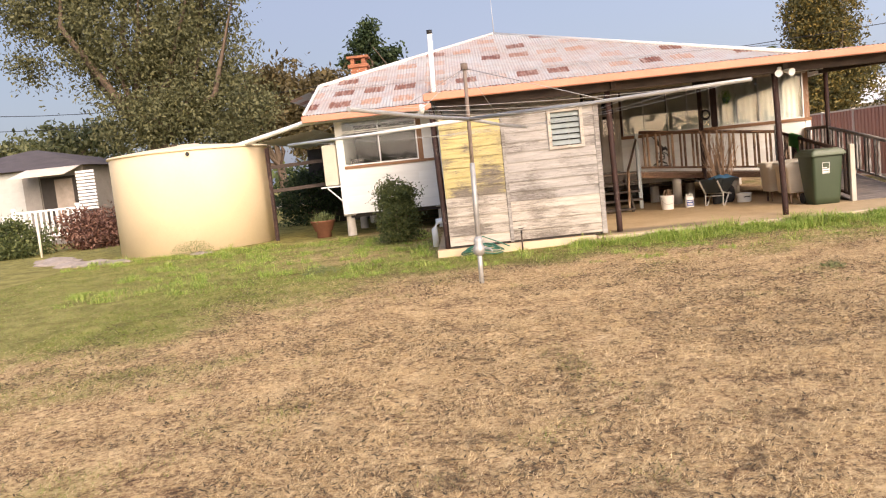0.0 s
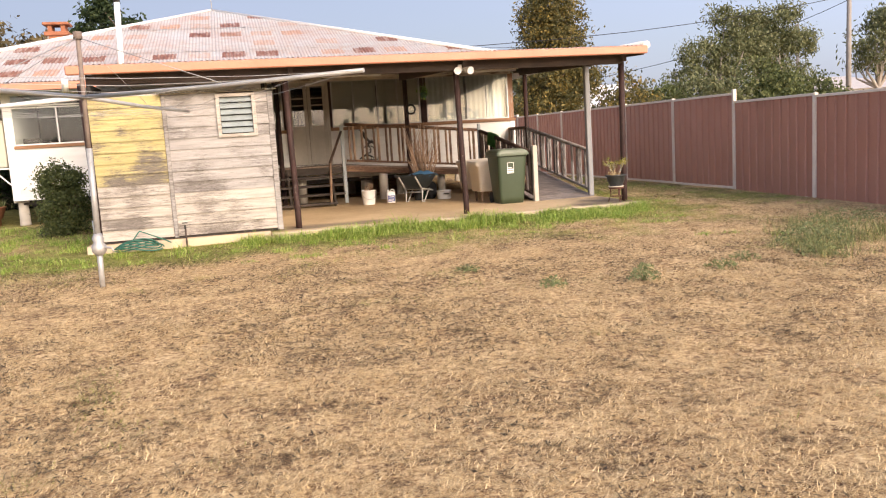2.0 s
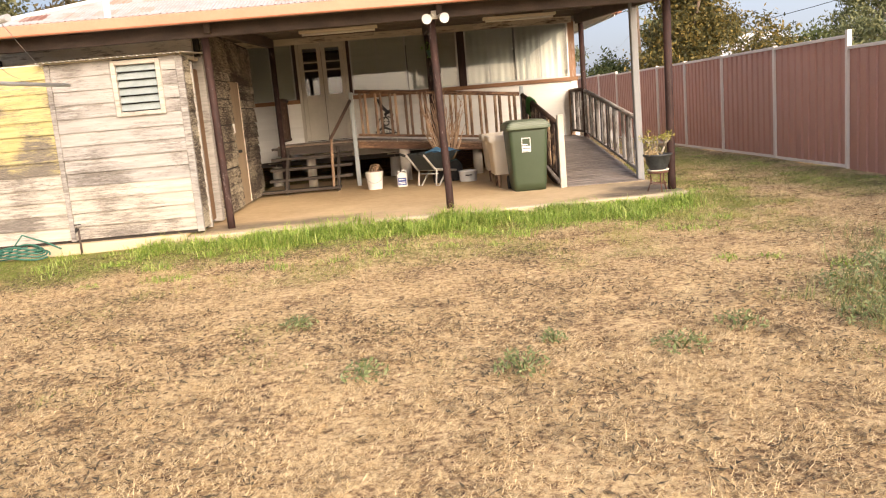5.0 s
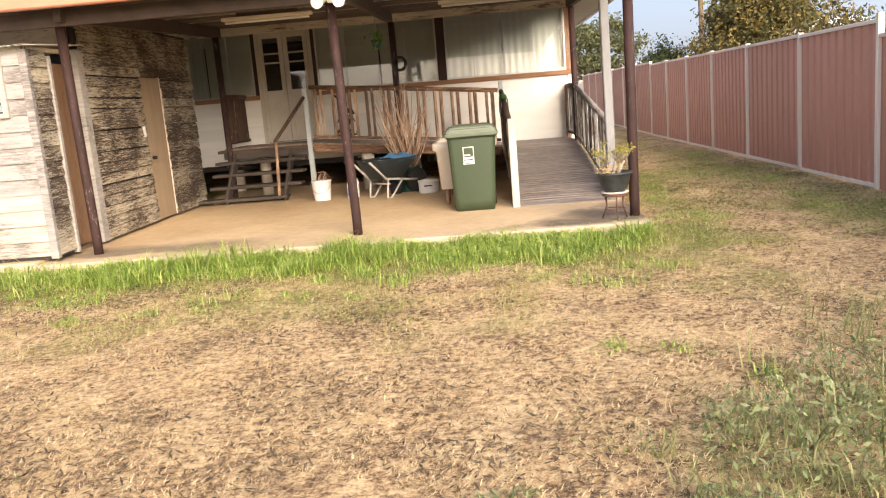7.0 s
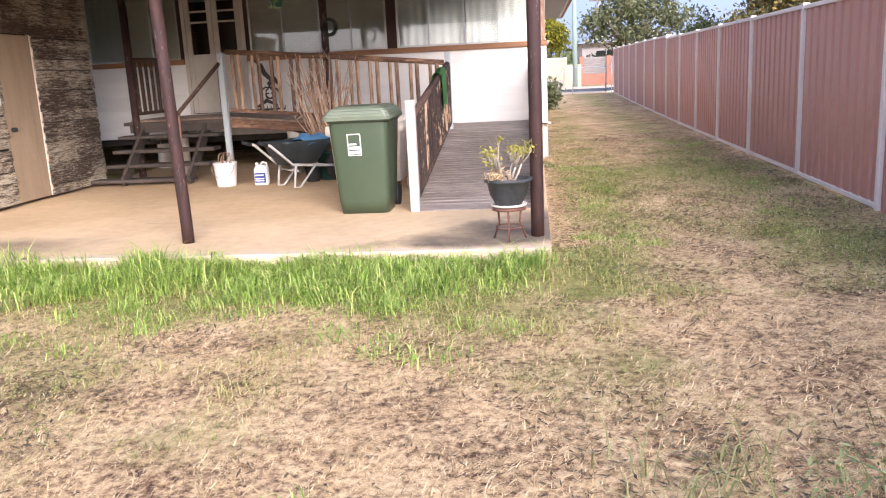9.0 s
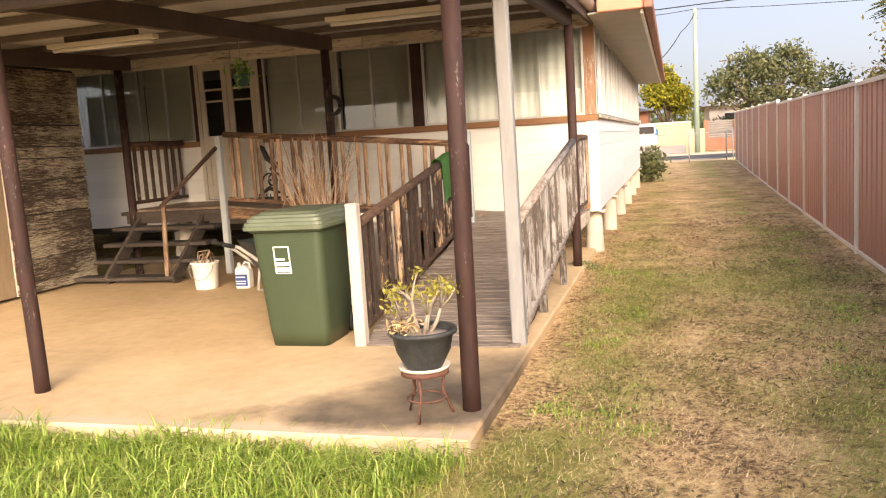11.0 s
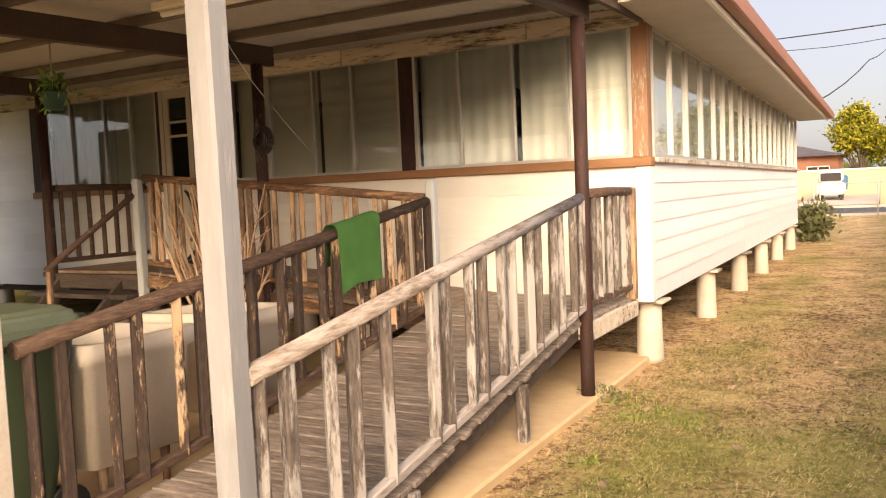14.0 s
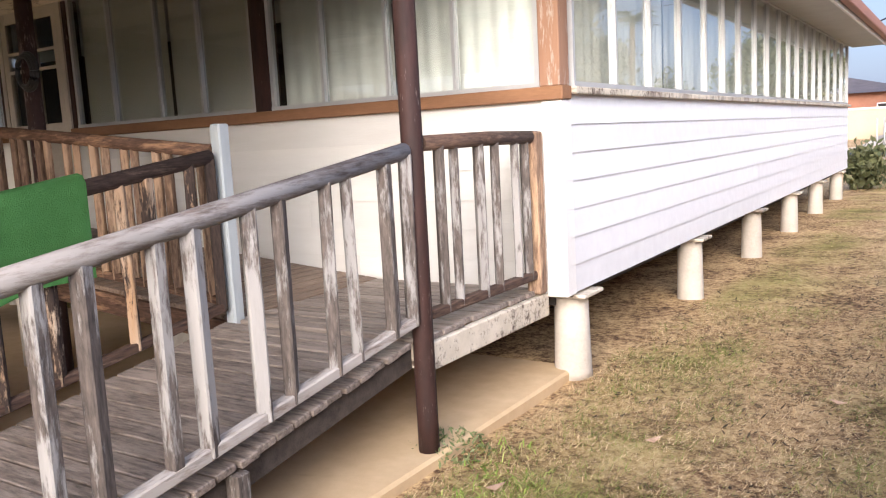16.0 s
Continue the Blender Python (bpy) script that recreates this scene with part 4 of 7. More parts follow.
def railing(name, parent_label, a, b, za, zb, n, height, m_bal, m_rail, pairs=False, bal_w=0.042, low=0.09, top_r=0.036, group="ramp railings", at=()):
    """A railing from a to b over a floor at za, zb: handrail, lower rail, balusters."""
    t = thing(name, parent_label, "railing", (a[0], a[1], za), group)
    a, b = Vector((*a, za)), Vector((*b, zb))
    up = Vector((0, 0, 1))
    bm = B()
    mid = (a + b) / 2 + up * (height + 0.006)
    tube(bm, [a + up * height, mid, b + up * height], [top_r, top_r * 1.04, top_r], 10)
    part("handrail", bm, m_rail, t)
    bm = B()
    bar(bm, a + up * low, b + up * low, 0.05, 0.045, 0.006)
    part("lower_rail", bm, m_rail, t)
    rnd = random.Random(n)
    if at:
        fs = [(y - a.y) / (b.y - a.y) for y in at]
    elif pairs:
        fs = [(i // 2 + 0.5 + (-0.17 if i % 2 == 0 else 0.17)) / (n / 2) for i in range(n)]
    else:
        fs = [(i + 0.5) / n for i in range(n)]
    for f in fs:
        p = a.lerp(b, f)
        bm = B()
        w = bal_w * rnd.uniform(0.9, 1.1)
        bar(bm, p + up * (low - 0.02), p + up * (height - 0.01) + Vector((rnd.uniform(-0.006, 0.006), rnd.uniform(-0.006, 0.006), 0)), w, w, 0.006, rnd.uniform(-4, 4))
        part("baluster", bm, m_bal, t)
    return t


def build_railings():
    railing("ramp_railing", "weathered grey timber ramp railing with paired balusters", (8.10, 14.86), (8.10, 18.13), ramp_z(14.86), ramp_z(18.13), 18, 0.825, M_RAIL, M_RAIL_Y, True, 0.050, at=[14.92 + 0.3825 * (i // 2) + 0.14 * (i % 2) for i in range(18) if i != 5])
    railing("ramp_railing", "worn brown timber ramp railing beside the bin", (6.95, 14.84), (6.95, 18.08), ramp_z(14.84), ramp_z(18.08), 18, 0.85, M_RAIL_DARK, M_RAIL_INNER, True, 0.050, at=[14.90 + 0.38 * (i // 2) + 0.137 * (i % 2) for i in range(18)])
    railing("landing_railing", "grey timber railing of the landing at the house corner", (8.10, 18.25), (8.10, 19.38), 0.66, 0.66, 8, 0.85, M_RAIL, M_RAIL_INNER, True, 0.046, at=(18.39, 18.52, 18.75, 18.91, 19.13, 19.25))
    railing("deck_railing", "worn tan timber railing along the upper ramp", (6.90, 18.15), (3.95, 18.15), upper_z(6.9), 0.95, 22, 0.86, M_RAIL_TAN, M_RAIL_TAN_X, True)
    railing("stair_railing", "dark timber railing of the door landing", (2.57, 18.22), (2.57, 19.36), 0.95, 0.95, 7, 0.82, M_RAIL_INNER, M_RAIL_INNER)
    for name, x, y, z0, z1, w, mt, lab in (("rail_post", 6.945, 14.74, 0.13, 1.16, 0.085, M_STUMP, "square white timber post at the ramp foot"), ("rail_post", 6.95, 18.16, 0.55, 1.66, 0.07, M_PALE, "pale blue-grey rail post at the ramp turn"), ("rail_post", 8.10, 19.34, 0.64, 1.54, 0.085, M_RAIL_TAN, "flaking orange-brown rail post at the house corner"), ("rail_post", 3.88, 18.13, 0.13, 1.80, 0.075, M_PALE, "pale grey rail post beside the stairs")):
        bm = B()
        bar(bm, (x, y, z0), (x, y, z1), w, w, 0.008)
        solid(name, bm, mt, lab, "post", "rail posts")


M_PALE = paint_on_wood("pale_grey_paint", (0.28, 0.25, 0.22), (0.40, 0.36, 0.32), (0.34, 0.37, 0.375), (0.46, 0.49, 0.49), 0.85, Z_LONG)
build_railings()


def build_stairs():
    st = thing("stairs", "dark weathered open timber stairs to the door landing", "stairs", (3.0, 17.7, 0.135))
    treads = 5
    for i in range(treads):
        z = 0.22 + i * 0.176
        y = 17.38 + i * 0.20
        bm = B()
        w0, w1 = (2.36, 3.80) if i else (2.22, 3.60)
        box(bm, w0, w1, y, y + 0.25, z - 0.045, z, bevel=0.006)
        part("tread", bm, M_DARKWOOD, st)
    for x in (2.66, 3.56):
        bm = B()
        bar(bm, (x, 17.42, 0.15), (x, 18.25, 0.86), 0.045, 0.16, 0.005)
        part("stringer", bm, M_DARKWOOD, st)
    bm = B()
    bar(bm, (3.47, 17.44, 0.18), (3.51, 17.45, 1.06), 0.045, 0.045, 0.006)
    part("newel", bm, M_RAIL_TAN, st, "worn tan stair newel")
    bm = B()
    tube(bm, [(3.50, 17.42, 1.03), (3.86, 18.10, 1.66)], 0.027, 8)
    part("handrail", bm, M_RAIL_INNER, st, "dark worn stair handrail")


build_stairs()


# ---- boundary fence ----
def fence_x(y):
    return 10.90 + 0.018 * (y - 12)


def build_fence():
    fence = thing("fence", "red-brown ribbed steel fence with cream posts and rails", "fence", (11.0, 18.0, 0.1))
    near = [14.50 - 2.30 * i for i in range(6, -1, -1)]
    mid = [14.50, 16.80, 19.12, 21.3, 23.35, 25.4, 27.4]
    far = [27.4 + 2.3 * i for i in range(0, 8)]
    for ys, dz, h in ((near, -0.05, 1.76), (mid, 0.045, 1.80), (far, 0.06, 1.80)):
        for i, (a, b) in enumerate(zip(ys, ys[1:])):
            g = ground_z(11, (a + b) / 2)
            base = 0.07 + 0.004 * (a - 14.65) if ys is mid else 0.16 + 0.006 * (a - 27.4) if ys is far else g
            z0, z1 = min(base + dz, g + 0.012), base + dz + h
            # ribbed sheet
            n = 10
            vs, fs = [], []
            pro = ((0.0, 0.0), (0.62, 0.0), (0.70, 0.028), (0.92, 0.028), (1.0, 0.0))
            pts = [((k + u) / n, d) for k in range(n) for u, d in pro[:-1]] + [(1.0, 0.0)]
            for j, (u, d) in enumerate(pts):
                y = a + 0.02 + (b - a - 0.04) * u
                vs += [(fence_x(y) + d, y, z0 + 0.03), (fence_x(y) + d, y, z1 - 0.02)]
                if j:
                    fs.append((2 * j - 2, 2 * j, 2 * j + 1, 2 * j - 1))
            me = raw_mesh("fence_panel", vs, fs, M_FENCE)
            under(new("fence_panel", me), fence)
            for z in (z0, z1 - 0.045):
                bm = B()
                bar(bm, (fence_x(a) + 0.012, a, z + 0.02), (fence_x(b) + 0.012, b, z + 0.02), 0.05, 0.045, 0.004)
                part("rail", bm, M_CREAM, fence)
        for j, y in enumerate(ys):
            base = 0.07 + 0.004 * (y - 14.65) if ys is mid else 0.16 + 0.006 * (y - 27.4) if ys is far else ground_z(11, y)
            if (ys is not mid and j == len(ys) - 1 and ys is near) or (ys is far and j == 0):
                continue
            bm = B()
            box(bm, fence_x(y) - 0.022, fence_x(y) + 0.048, y - 0.03, y + 0.03, base - 0.15, base + dz + h + (0.06 if (ys is mid and j in (0, len(ys) - 1)) else 0.012), bevel=0.004)
            part("post", bm, M_CREAM, fence)


build_fence()


# ---- wheelie bin ----
def ring_loft(bm, sections, corner=0.06, n=5):
    """Rounded rectangles (x0, x1, y0, y1, z) joined into a body."""
    rings = []
    for x0, x1, y0, y1, z in sections:
        r = corner
        pts = []
        for cx, cy, a0 in ((x1 - r, y1 - r, 0), (x0 + r, y1 - r, 90), (x0 + r, y0 + r, 180), (x1 - r, y0 + r, 270)):
            for k in range(n):
                a = radians(a0 + 90 * k / (n - 1))
                pts.append(bm.verts.new((cx + r * math.cos(a), cy + r * math.sin(a), z)))
        rings.append(pts)
    m = len(rings[0])
    for a, b in zip(rings, rings[1:]):
        for j in range(m):
            f = bm.faces.new((a[j], a[(j + 1) % m], b[(j + 1) % m], b[j]))
            f.smooth = True
    bm.faces.new(rings[0][::-1])
    bm.faces.new(rings[-1])
    return bm


def build_bin():
    z = 0.135
    t = thing("wheelie_bin", "dark green plastic wheelie bin with a closed lid", "bin", (6.47, 14.9, z))
    cx = 6.47
    bm = B()
    ring_loft(bm, [(cx - 0.225, cx + 0.225, 14.70, 15.12, z), (cx - 0.24, cx + 0.24, 14.685, 15.16, z + 0.12), (cx - 0.275, cx + 0.275, 14.61, 15.28, z + 0.84), (cx - 0.275, cx + 0.275, 14.61, 15.28, z + 0.85)])
    ring_loft(bm, [(cx - 0.29, cx + 0.29, 14.59, 15.30, z + 0.85), (cx - 0.292, cx + 0.292, 14.588, 15.302, z + 0.885)])
    part("body", bm, M_BIN, t)
    bm = B()
    steps = ((0.312, 0.872), (0.314, 0.898), (0.306, 0.903), (0.304, 0.924), (0.292, 0.928), (0.288, 0.950), (0.268, 0.956), (0.262, 0.972), (0.235, 0.977), (0.215, 0.990), (0.18, 0.992))
    ring_loft(bm, [(cx - w, cx + w, 14.86 - w, 15.315 - 0.4 * (0.314 - w), z + h) for w, h in steps], 0.05)
    for f in bm.faces:
        f.smooth = False
    part("lid", bm, M_LID, t, "faded grey-green lid")
    bm = B()
    tube(bm, [(cx - 0.24, 15.335, z + 0.93), (cx + 0.24, 15.335, z + 0.93)], 0.017, 8)
    part("handle", bm, M_BIN, t)
    for s in (-1, 1):
        bm = B()
        tube(bm, [(cx + s * 0.20, 15.20, z + 0.10), (cx + s * 0.255, 15.20, z + 0.10)], 0.10, 20)
        part("wheel", bm, M_BLACK, t)
    # label on the front face, which leans
    lean = math.degrees(math.atan((14.685 - 14.61) / 0.72))
    fm = pose(cx - 0.04, 14.627, z + 0.65, lean)
    bm = B()
    for a in ((-0.062, 0.062, -0.10, -0.094), (-0.062, 0.062, 0.092, 0.10), (-0.062, -0.054, -0.094, 0.092), (0.054, 0.062, -0.094, 0.092), (-0.05, 0.05, -0.085, -0.055), (-0.05, 0.05, -0.042, -0.016), (-0.05, 0.02, -0.002, 0.012)):
        box(bm, a[0], a[1], -0.010, -0.006, a[2], a[3], fm)
    part("label", bm, M_WHITE, t, "white printed label")


build_bin()


# ---- more materials ----
M_PVC = simple("white_pvc", (0.70, 0.69, 0.66), (0.78, 0.77, 0.74), 5, 60, 0.4, bump=0.03)
M_AC = simple("beige_case", (0.46, 0.43, 0.34), (0.55, 0.52, 0.42), 4, 50, 0.5, bump=0.03)
# terracotta darkened: the verandah's shade on the bowl is in its colour
M_TERRACOTTA = simple("terracotta_pot", (0.17, 0.07, 0.04), (0.25, 0.11, 0.06), 8, 60, 0.8)
M_POTBLACK = simple("black_pot", (0.016, 0.017, 0.018), (0.06, 0.062, 0.06), 14, 70, 0.5, bump=0.35, spec=0.4)
M_RUST = simple("rusty_stand", (0.085, 0.042, 0.03), (0.20, 0.09, 0.062), 12, 80, 0.85)
M_STEEL_PAINT = simple("pale_steel_leg", (0.42, 0.40, 0.36), (0.56, 0.54, 0.50), 8, 60, 0.5)
M_OLDPIPE = simple("weathered_pipe", (0.13, 0.095, 0.075), (0.24, 0.19, 0.155), 10, 80, 0.7)
M_STEM = simple("fleshy_stem", (0.26, 0.215, 0.16), (0.40, 0.345, 0.27), 12, 80, 0.8)
M_BARROW = simple("barrow_tray", (0.016, 0.022, 0.024), (0.035, 0.045, 0.048), 5, 60, 0.5, spec=0.4)
M_BLUE = simple("blue_cloth", (0.04, 0.13, 0.24), (0.09, 0.22, 0.36), 8, 70, 0.8)
M_GREENPOT = simple("green_pot", (0.012, 0.045, 0.035), (0.025, 0.07, 0.055), 5, 60, 0.45)
M_CANE = simple("dead_cane", (0.27, 0.165, 0.105), (0.54, 0.38, 0.26), 8, 60, 0.85, stretch=Z_LONG, tint=0.5)
M_TOWEL = simple("green_towel", (0.085, 0.25, 0.065), (0.125, 0.335, 0.10), 6, 160, 0.95, bump=0.6, tint=0)
M_TUB = simple("cream_tub", (0.62, 0.545, 0.44), (0.72, 0.65, 0.54), 2.5, 50, 0.6, tint=0.06)
M_IRON = simple("black_iron", (0.012, 0.011, 0.010), (0.03, 0.028, 0.025), 8, 60, 0.5)
M_HOSE = simple("green_hose", (0.02, 0.09, 0.06), (0.04, 0.14, 0.10), 8, 60, 0.4)
M_BARK = simple("bark", (0.075, 0.05, 0.035), (0.19, 0.14, 0.10), 5, 30, 0.9, stretch=Z_LONG, bump=0.6)
M_PALEBARK = simple("pale_bark", (0.26, 0.22, 0.18), (0.46, 0.41, 0.35), 5, 30, 0.85, stretch=Z_LONG, bump=0.4)
M_BRICK = simple("chimney_brick", (0.26, 0.095, 0.05), (0.42, 0.17, 0.09), 4, 40, 0.85, tint=0.35)
M_MORTAR = simple("mortar", (0.30, 0.26, 0.22), (0.42, 0.37, 0.32), 6, 60, 0.9)
M_ASPHALT = simple("asphalt", (0.05, 0.052, 0.056), (0.085, 0.088, 0.094), 1, 60, 0.85)
M_PATHC = simple("pale_driveway", (0.44, 0.36, 0.28), (0.54, 0.45, 0.36), 0.6, 20, 0.85)
M_DARKROOF = simple("dark_tile_roof", (0.06, 0.05, 0.05), (0.12, 0.10, 0.10), 2, 25, 0.8)
M_GREYROOF = simple("grey_roof", (0.34, 0.31, 0.29), (0.46, 0.42, 0.39), 1, 25, 0.7)
M_WALLTAN = simple("tan_wall", (0.48, 0.40, 0.26), (0.58, 0.49, 0.33), 1, 20, 0.85)
M_BRICKFAR = simple("red_brick_wall", (0.30, 0.13, 0.08), (0.40, 0.19, 0.12), 2, 20, 0.85)
M_GREYFENCE = simple("grey_fence", (0.20, 0.18, 0.16), (0.30, 0.27, 0.24), 2, 20, 0.7)
M_POLE = simple("power_pole", (0.20, 0.26, 0.20), (0.34, 0.42, 0.34), 2, 20, 0.8, stretch=Z_LONG)
M_WIRE = simple("cable", (0.012, 0.012, 0.012), (0.02, 0.02, 0.02), 5, 30, 0.7)
M_LAMPTUBE = simple("lamp_diffuser", (0.66, 0.60, 0.48), (0.74, 0.68, 0.56), 4, 50, 0.5, bump=0.02)
M_STONE = simple("loose_stone", (0.22, 0.18, 0.15), (0.38, 0.32, 0.27), 4, 40, 0.9)


def leaf_material(name, dark, mid, light, rough=0.6, through=0.25, dead=None):
    """Leaves that differ one from another, with some light passing through."""
    k = Mat(name, rough, spec=0.25)
    g = k.n("NewGeometry")
    c = k.ramp(g.outputs["Random Per Island"], [(0.05, dark), (0.5, mid), (0.95, light)])
    c = k.mix(k.ramp(k.noise(0.8, plain=True, detail=2), [(0.35, 0.0), (0.7, 0.45)]), c, mid)
    if dead:
        patch = k.mix(0.45, k.noise(13, plain=True, detail=5, rough=0.65), k.noise(2.6, plain=True, detail=4))
        c = k.mix(k.ramp(patch, [(0.40, 0.95), (0.475, 0.0)]), c, dead)
    k.link(c, k.b.inputs["Base Color"])
    tr, mx = k.n("BsdfTranslucent"), k.n("MixShader")
    k.link(c, tr.inputs["Color"])
    mx.inputs[0].default_value = through
    out = [n for n in k.t.nodes if n.type == "OUTPUT_MATERIAL"][0]
    k.link(k.b.outputs[0], mx.inputs[1])
    k.link(tr.outputs[0], mx.inputs[2])
    k.link(mx.outputs[0], out.inputs[0])
    return k.m


L_OLIVE = leaf_material("olive_leaves", (0.058, 0.062, 0.028), (0.115, 0.115, 0.052), (0.19, 0.18, 0.085))
L_BROWN = leaf_material("brown_olive_leaves", (0.065, 0.052, 0.025), (0.115, 0.09, 0.042), (0.17, 0.13, 0.06))
L_DARK = leaf_material("dark_leaves", (0.012, 0.022, 0.010), (0.03, 0.05, 0.02), (0.065, 0.09, 0.035))
L_GOLD = leaf_material("golden_leaves", (0.05, 0.052, 0.022), (0.11, 0.10, 0.036), (0.30, 0.21, 0.055))
L_GUM = leaf_material("gum_leaves", (0.055, 0.07, 0.03), (0.14, 0.15, 0.065), (0.24, 0.24, 0.12))
L_YELLOW = leaf_material("yellow_green_leaves", (0.06, 0.08, 0.012), (0.22, 0.21, 0.02), (0.46, 0.40, 0.04))
L_HEDGE = leaf_material("hedge_leaves", (0.035, 0.05, 0.016), (0.085, 0.105, 0.035), (0.17, 0.18, 0.065))
L_PLANT = leaf_material("pot_plant_leaves", (0.10, 0.10, 0.02), (0.28, 0.25, 0.05), (0.48, 0.42, 0.10))
L_WEED = leaf_material("weed_leaves", (0.10, 0.125, 0.045), (0.19, 0.225, 0.09), (0.30, 0.32, 0.16))
L_FLOWER = leaf_material("red_shrub_leaves", (0.06, 0.03, 0.02), (0.14, 0.06, 0.04), (0.38, 0.22, 0.16))
G_DRY = leaf_material("dry_grass_blades", (0.13, 0.075, 0.04), (0.60, 0.435, 0.225), (0.84, 0.66, 0.39), 0.8, 0.2, (0.11, 0.072, 0.042))
G_GREEN = leaf_material("green_grass_blades", (0.085, 0.115, 0.022), (0.20, 0.25, 0.05), (0.40, 0.40, 0.12), 0.6, 0.3)
G_TALL = leaf_material("tall_grass_blades", (0.13, 0.21, 0.03), (0.33, 0.46, 0.08), (0.64, 0.64, 0.22), 0.55, 0.35)


# ---- plants ----
def array_mesh(name, verts, loops, sides, material):
    """A mesh from numpy arrays in which every face has the same number of sides."""
    me = bpy.data.meshes.new(name)
    n = len(loops) // sides
    me.vertices.add(len(verts))
    me.vertices.foreach_set("co", np.asarray(verts, dtype=np.float32).ravel())
    me.loops.add(len(loops))
    me.loops.foreach_set("vertex_index", np.asarray(loops, dtype=np.int32))
    me.polygons.add(n)
    me.polygons.foreach_set("loop_start", np.arange(0, n * sides, sides, dtype=np.int32))
    me.materials.append(material)
    me.update(calc_edges=True)
    return me


def leaves(name, centres, size, material, rng, slim=0.45, droop=0.0):
    """A leaf (a slim diamond, folded a little) at each centre."""
    n = len(centres)
    u = rng.normal(size=(n, 3))
    u[:, 2] -= droop
    u /= np.linalg.norm(u, axis=1)[:, None]
    w = rng.normal(size=(n, 3))
    v = np.cross(u, w)
    v /= np.linalg.norm(v, axis=1)[:, None]
    s = (size * rng.uniform(0.6, 1.3, n))[:, None]
    quad = np.stack([centres - u * s, centres + v * s * slim, centres + u * s, centres - v * s * slim], 1)
    return array_mesh(name, quad.reshape(-1, 3), np.arange(n * 4), 4, material)


def crown_points(blobs, n, rng, clump=0.35, per=45):
    """Leaf places gathered in clumps spread through ellipsoids (cx, cy, cz, rx, ry, rz)."""
    vol = np.array([b[3] * b[4] * b[5] for b in blobs]) ** 0.75
    out, mids = [], []
    for b, share in zip(blobs, vol / vol.sum()):
        k = max(3, int(n * share / per))
        d = rng.normal(size=(k, 3))
        d /= np.linalg.norm(d, axis=1)[:, None]
        r = rng.uniform(0.25, 1.0, k) ** 0.5 * rng.uniform(0.75, 1.1, k)
        c = np.array(b[:3]) + d * r[:, None] * np.array(b[3:])
        mids.append(c)
        for m in c:
            q = rng.normal(size=(per, 3)) * np.array([1, 1, 0.7]) * clump * rng.uniform(0.6, 1.25)
            out.append(m + q)
    return np.concatenate(out), np.concatenate(mids)


def tree(name, label, base, blobs, n, size, leaf, seed, trunk_r=0.2, bark=None, clump=0.4, category="tree", slim=0.45, droop=0.3, limbs=14, fork=0.45):
    rng = np.random.default_rng(seed)
    t = thing(name, label, category, base)
    pts, mids = crown_points(blobs, n, rng, clump)
    under(new("crown", leaves("crown", pts, size, leaf, rng, slim, droop)), t)
    b = Vector(base)
    cm = Vector(pts.mean(0))
    f = b.lerp(Vector((b.x * 0.6 + cm.x * 0.4, b.y, cm.z)), fork)
    bm = B()
    tube(bm, [b - Vector((0, 0, 0.1)), b.lerp(f, 0.5) + Vector((0.1 * trunk_r, 0, 0)), f], [trunk_r * 1.25, trunk_r, trunk_r * 0.8], 9)
    pick = rng.choice(len(mids), min(limbs, len(mids)), replace=False)
    for i in pick:
        q = Vector(mids[i])
        mid = f.lerp(q, 0.5) + Vector(rng.normal(size=3) * 0.12 * (q - f).length)
        tube(bm, [f - Vector((0, 0, trunk_r * 0.3)), mid, q], [trunk_r * 0.55, trunk_r * 0.28, trunk_r * 0.07], 6, False)
    part("trunk", bm, bark or M_BARK, t)
    return t


def blades(name, xy, z, length, width, lean, material, rng, tip=1.0):
    """Single-triangle blades that rise from (x, y, z) and lean over."""
    n = len(xy)
    a = rng.uniform(0, 2 * math.pi, n)
    ln = length * rng.uniform(0.5, 1.3, n)
    le = np.clip(lean + rng.normal(size=n) * 0.25, 0.05, 1.45)
    d = np.stack([np.cos(a) * np.sin(le), np.sin(a) * np.sin(le), np.cos(le)], 1)
    side = np.stack([-np.sin(a + 0.6), np.cos(a + 0.6), np.zeros(n)], 1) * (width * rng.uniform(0.6, 1.4, n))[:, None]
    p = np.column_stack([xy, z])
    tri = np.stack([p - side, p + side, p + d * ln[:, None]], 1)
    return array_mesh(name, tri.reshape(-1, 3), np.arange(n * 3), 3, material)


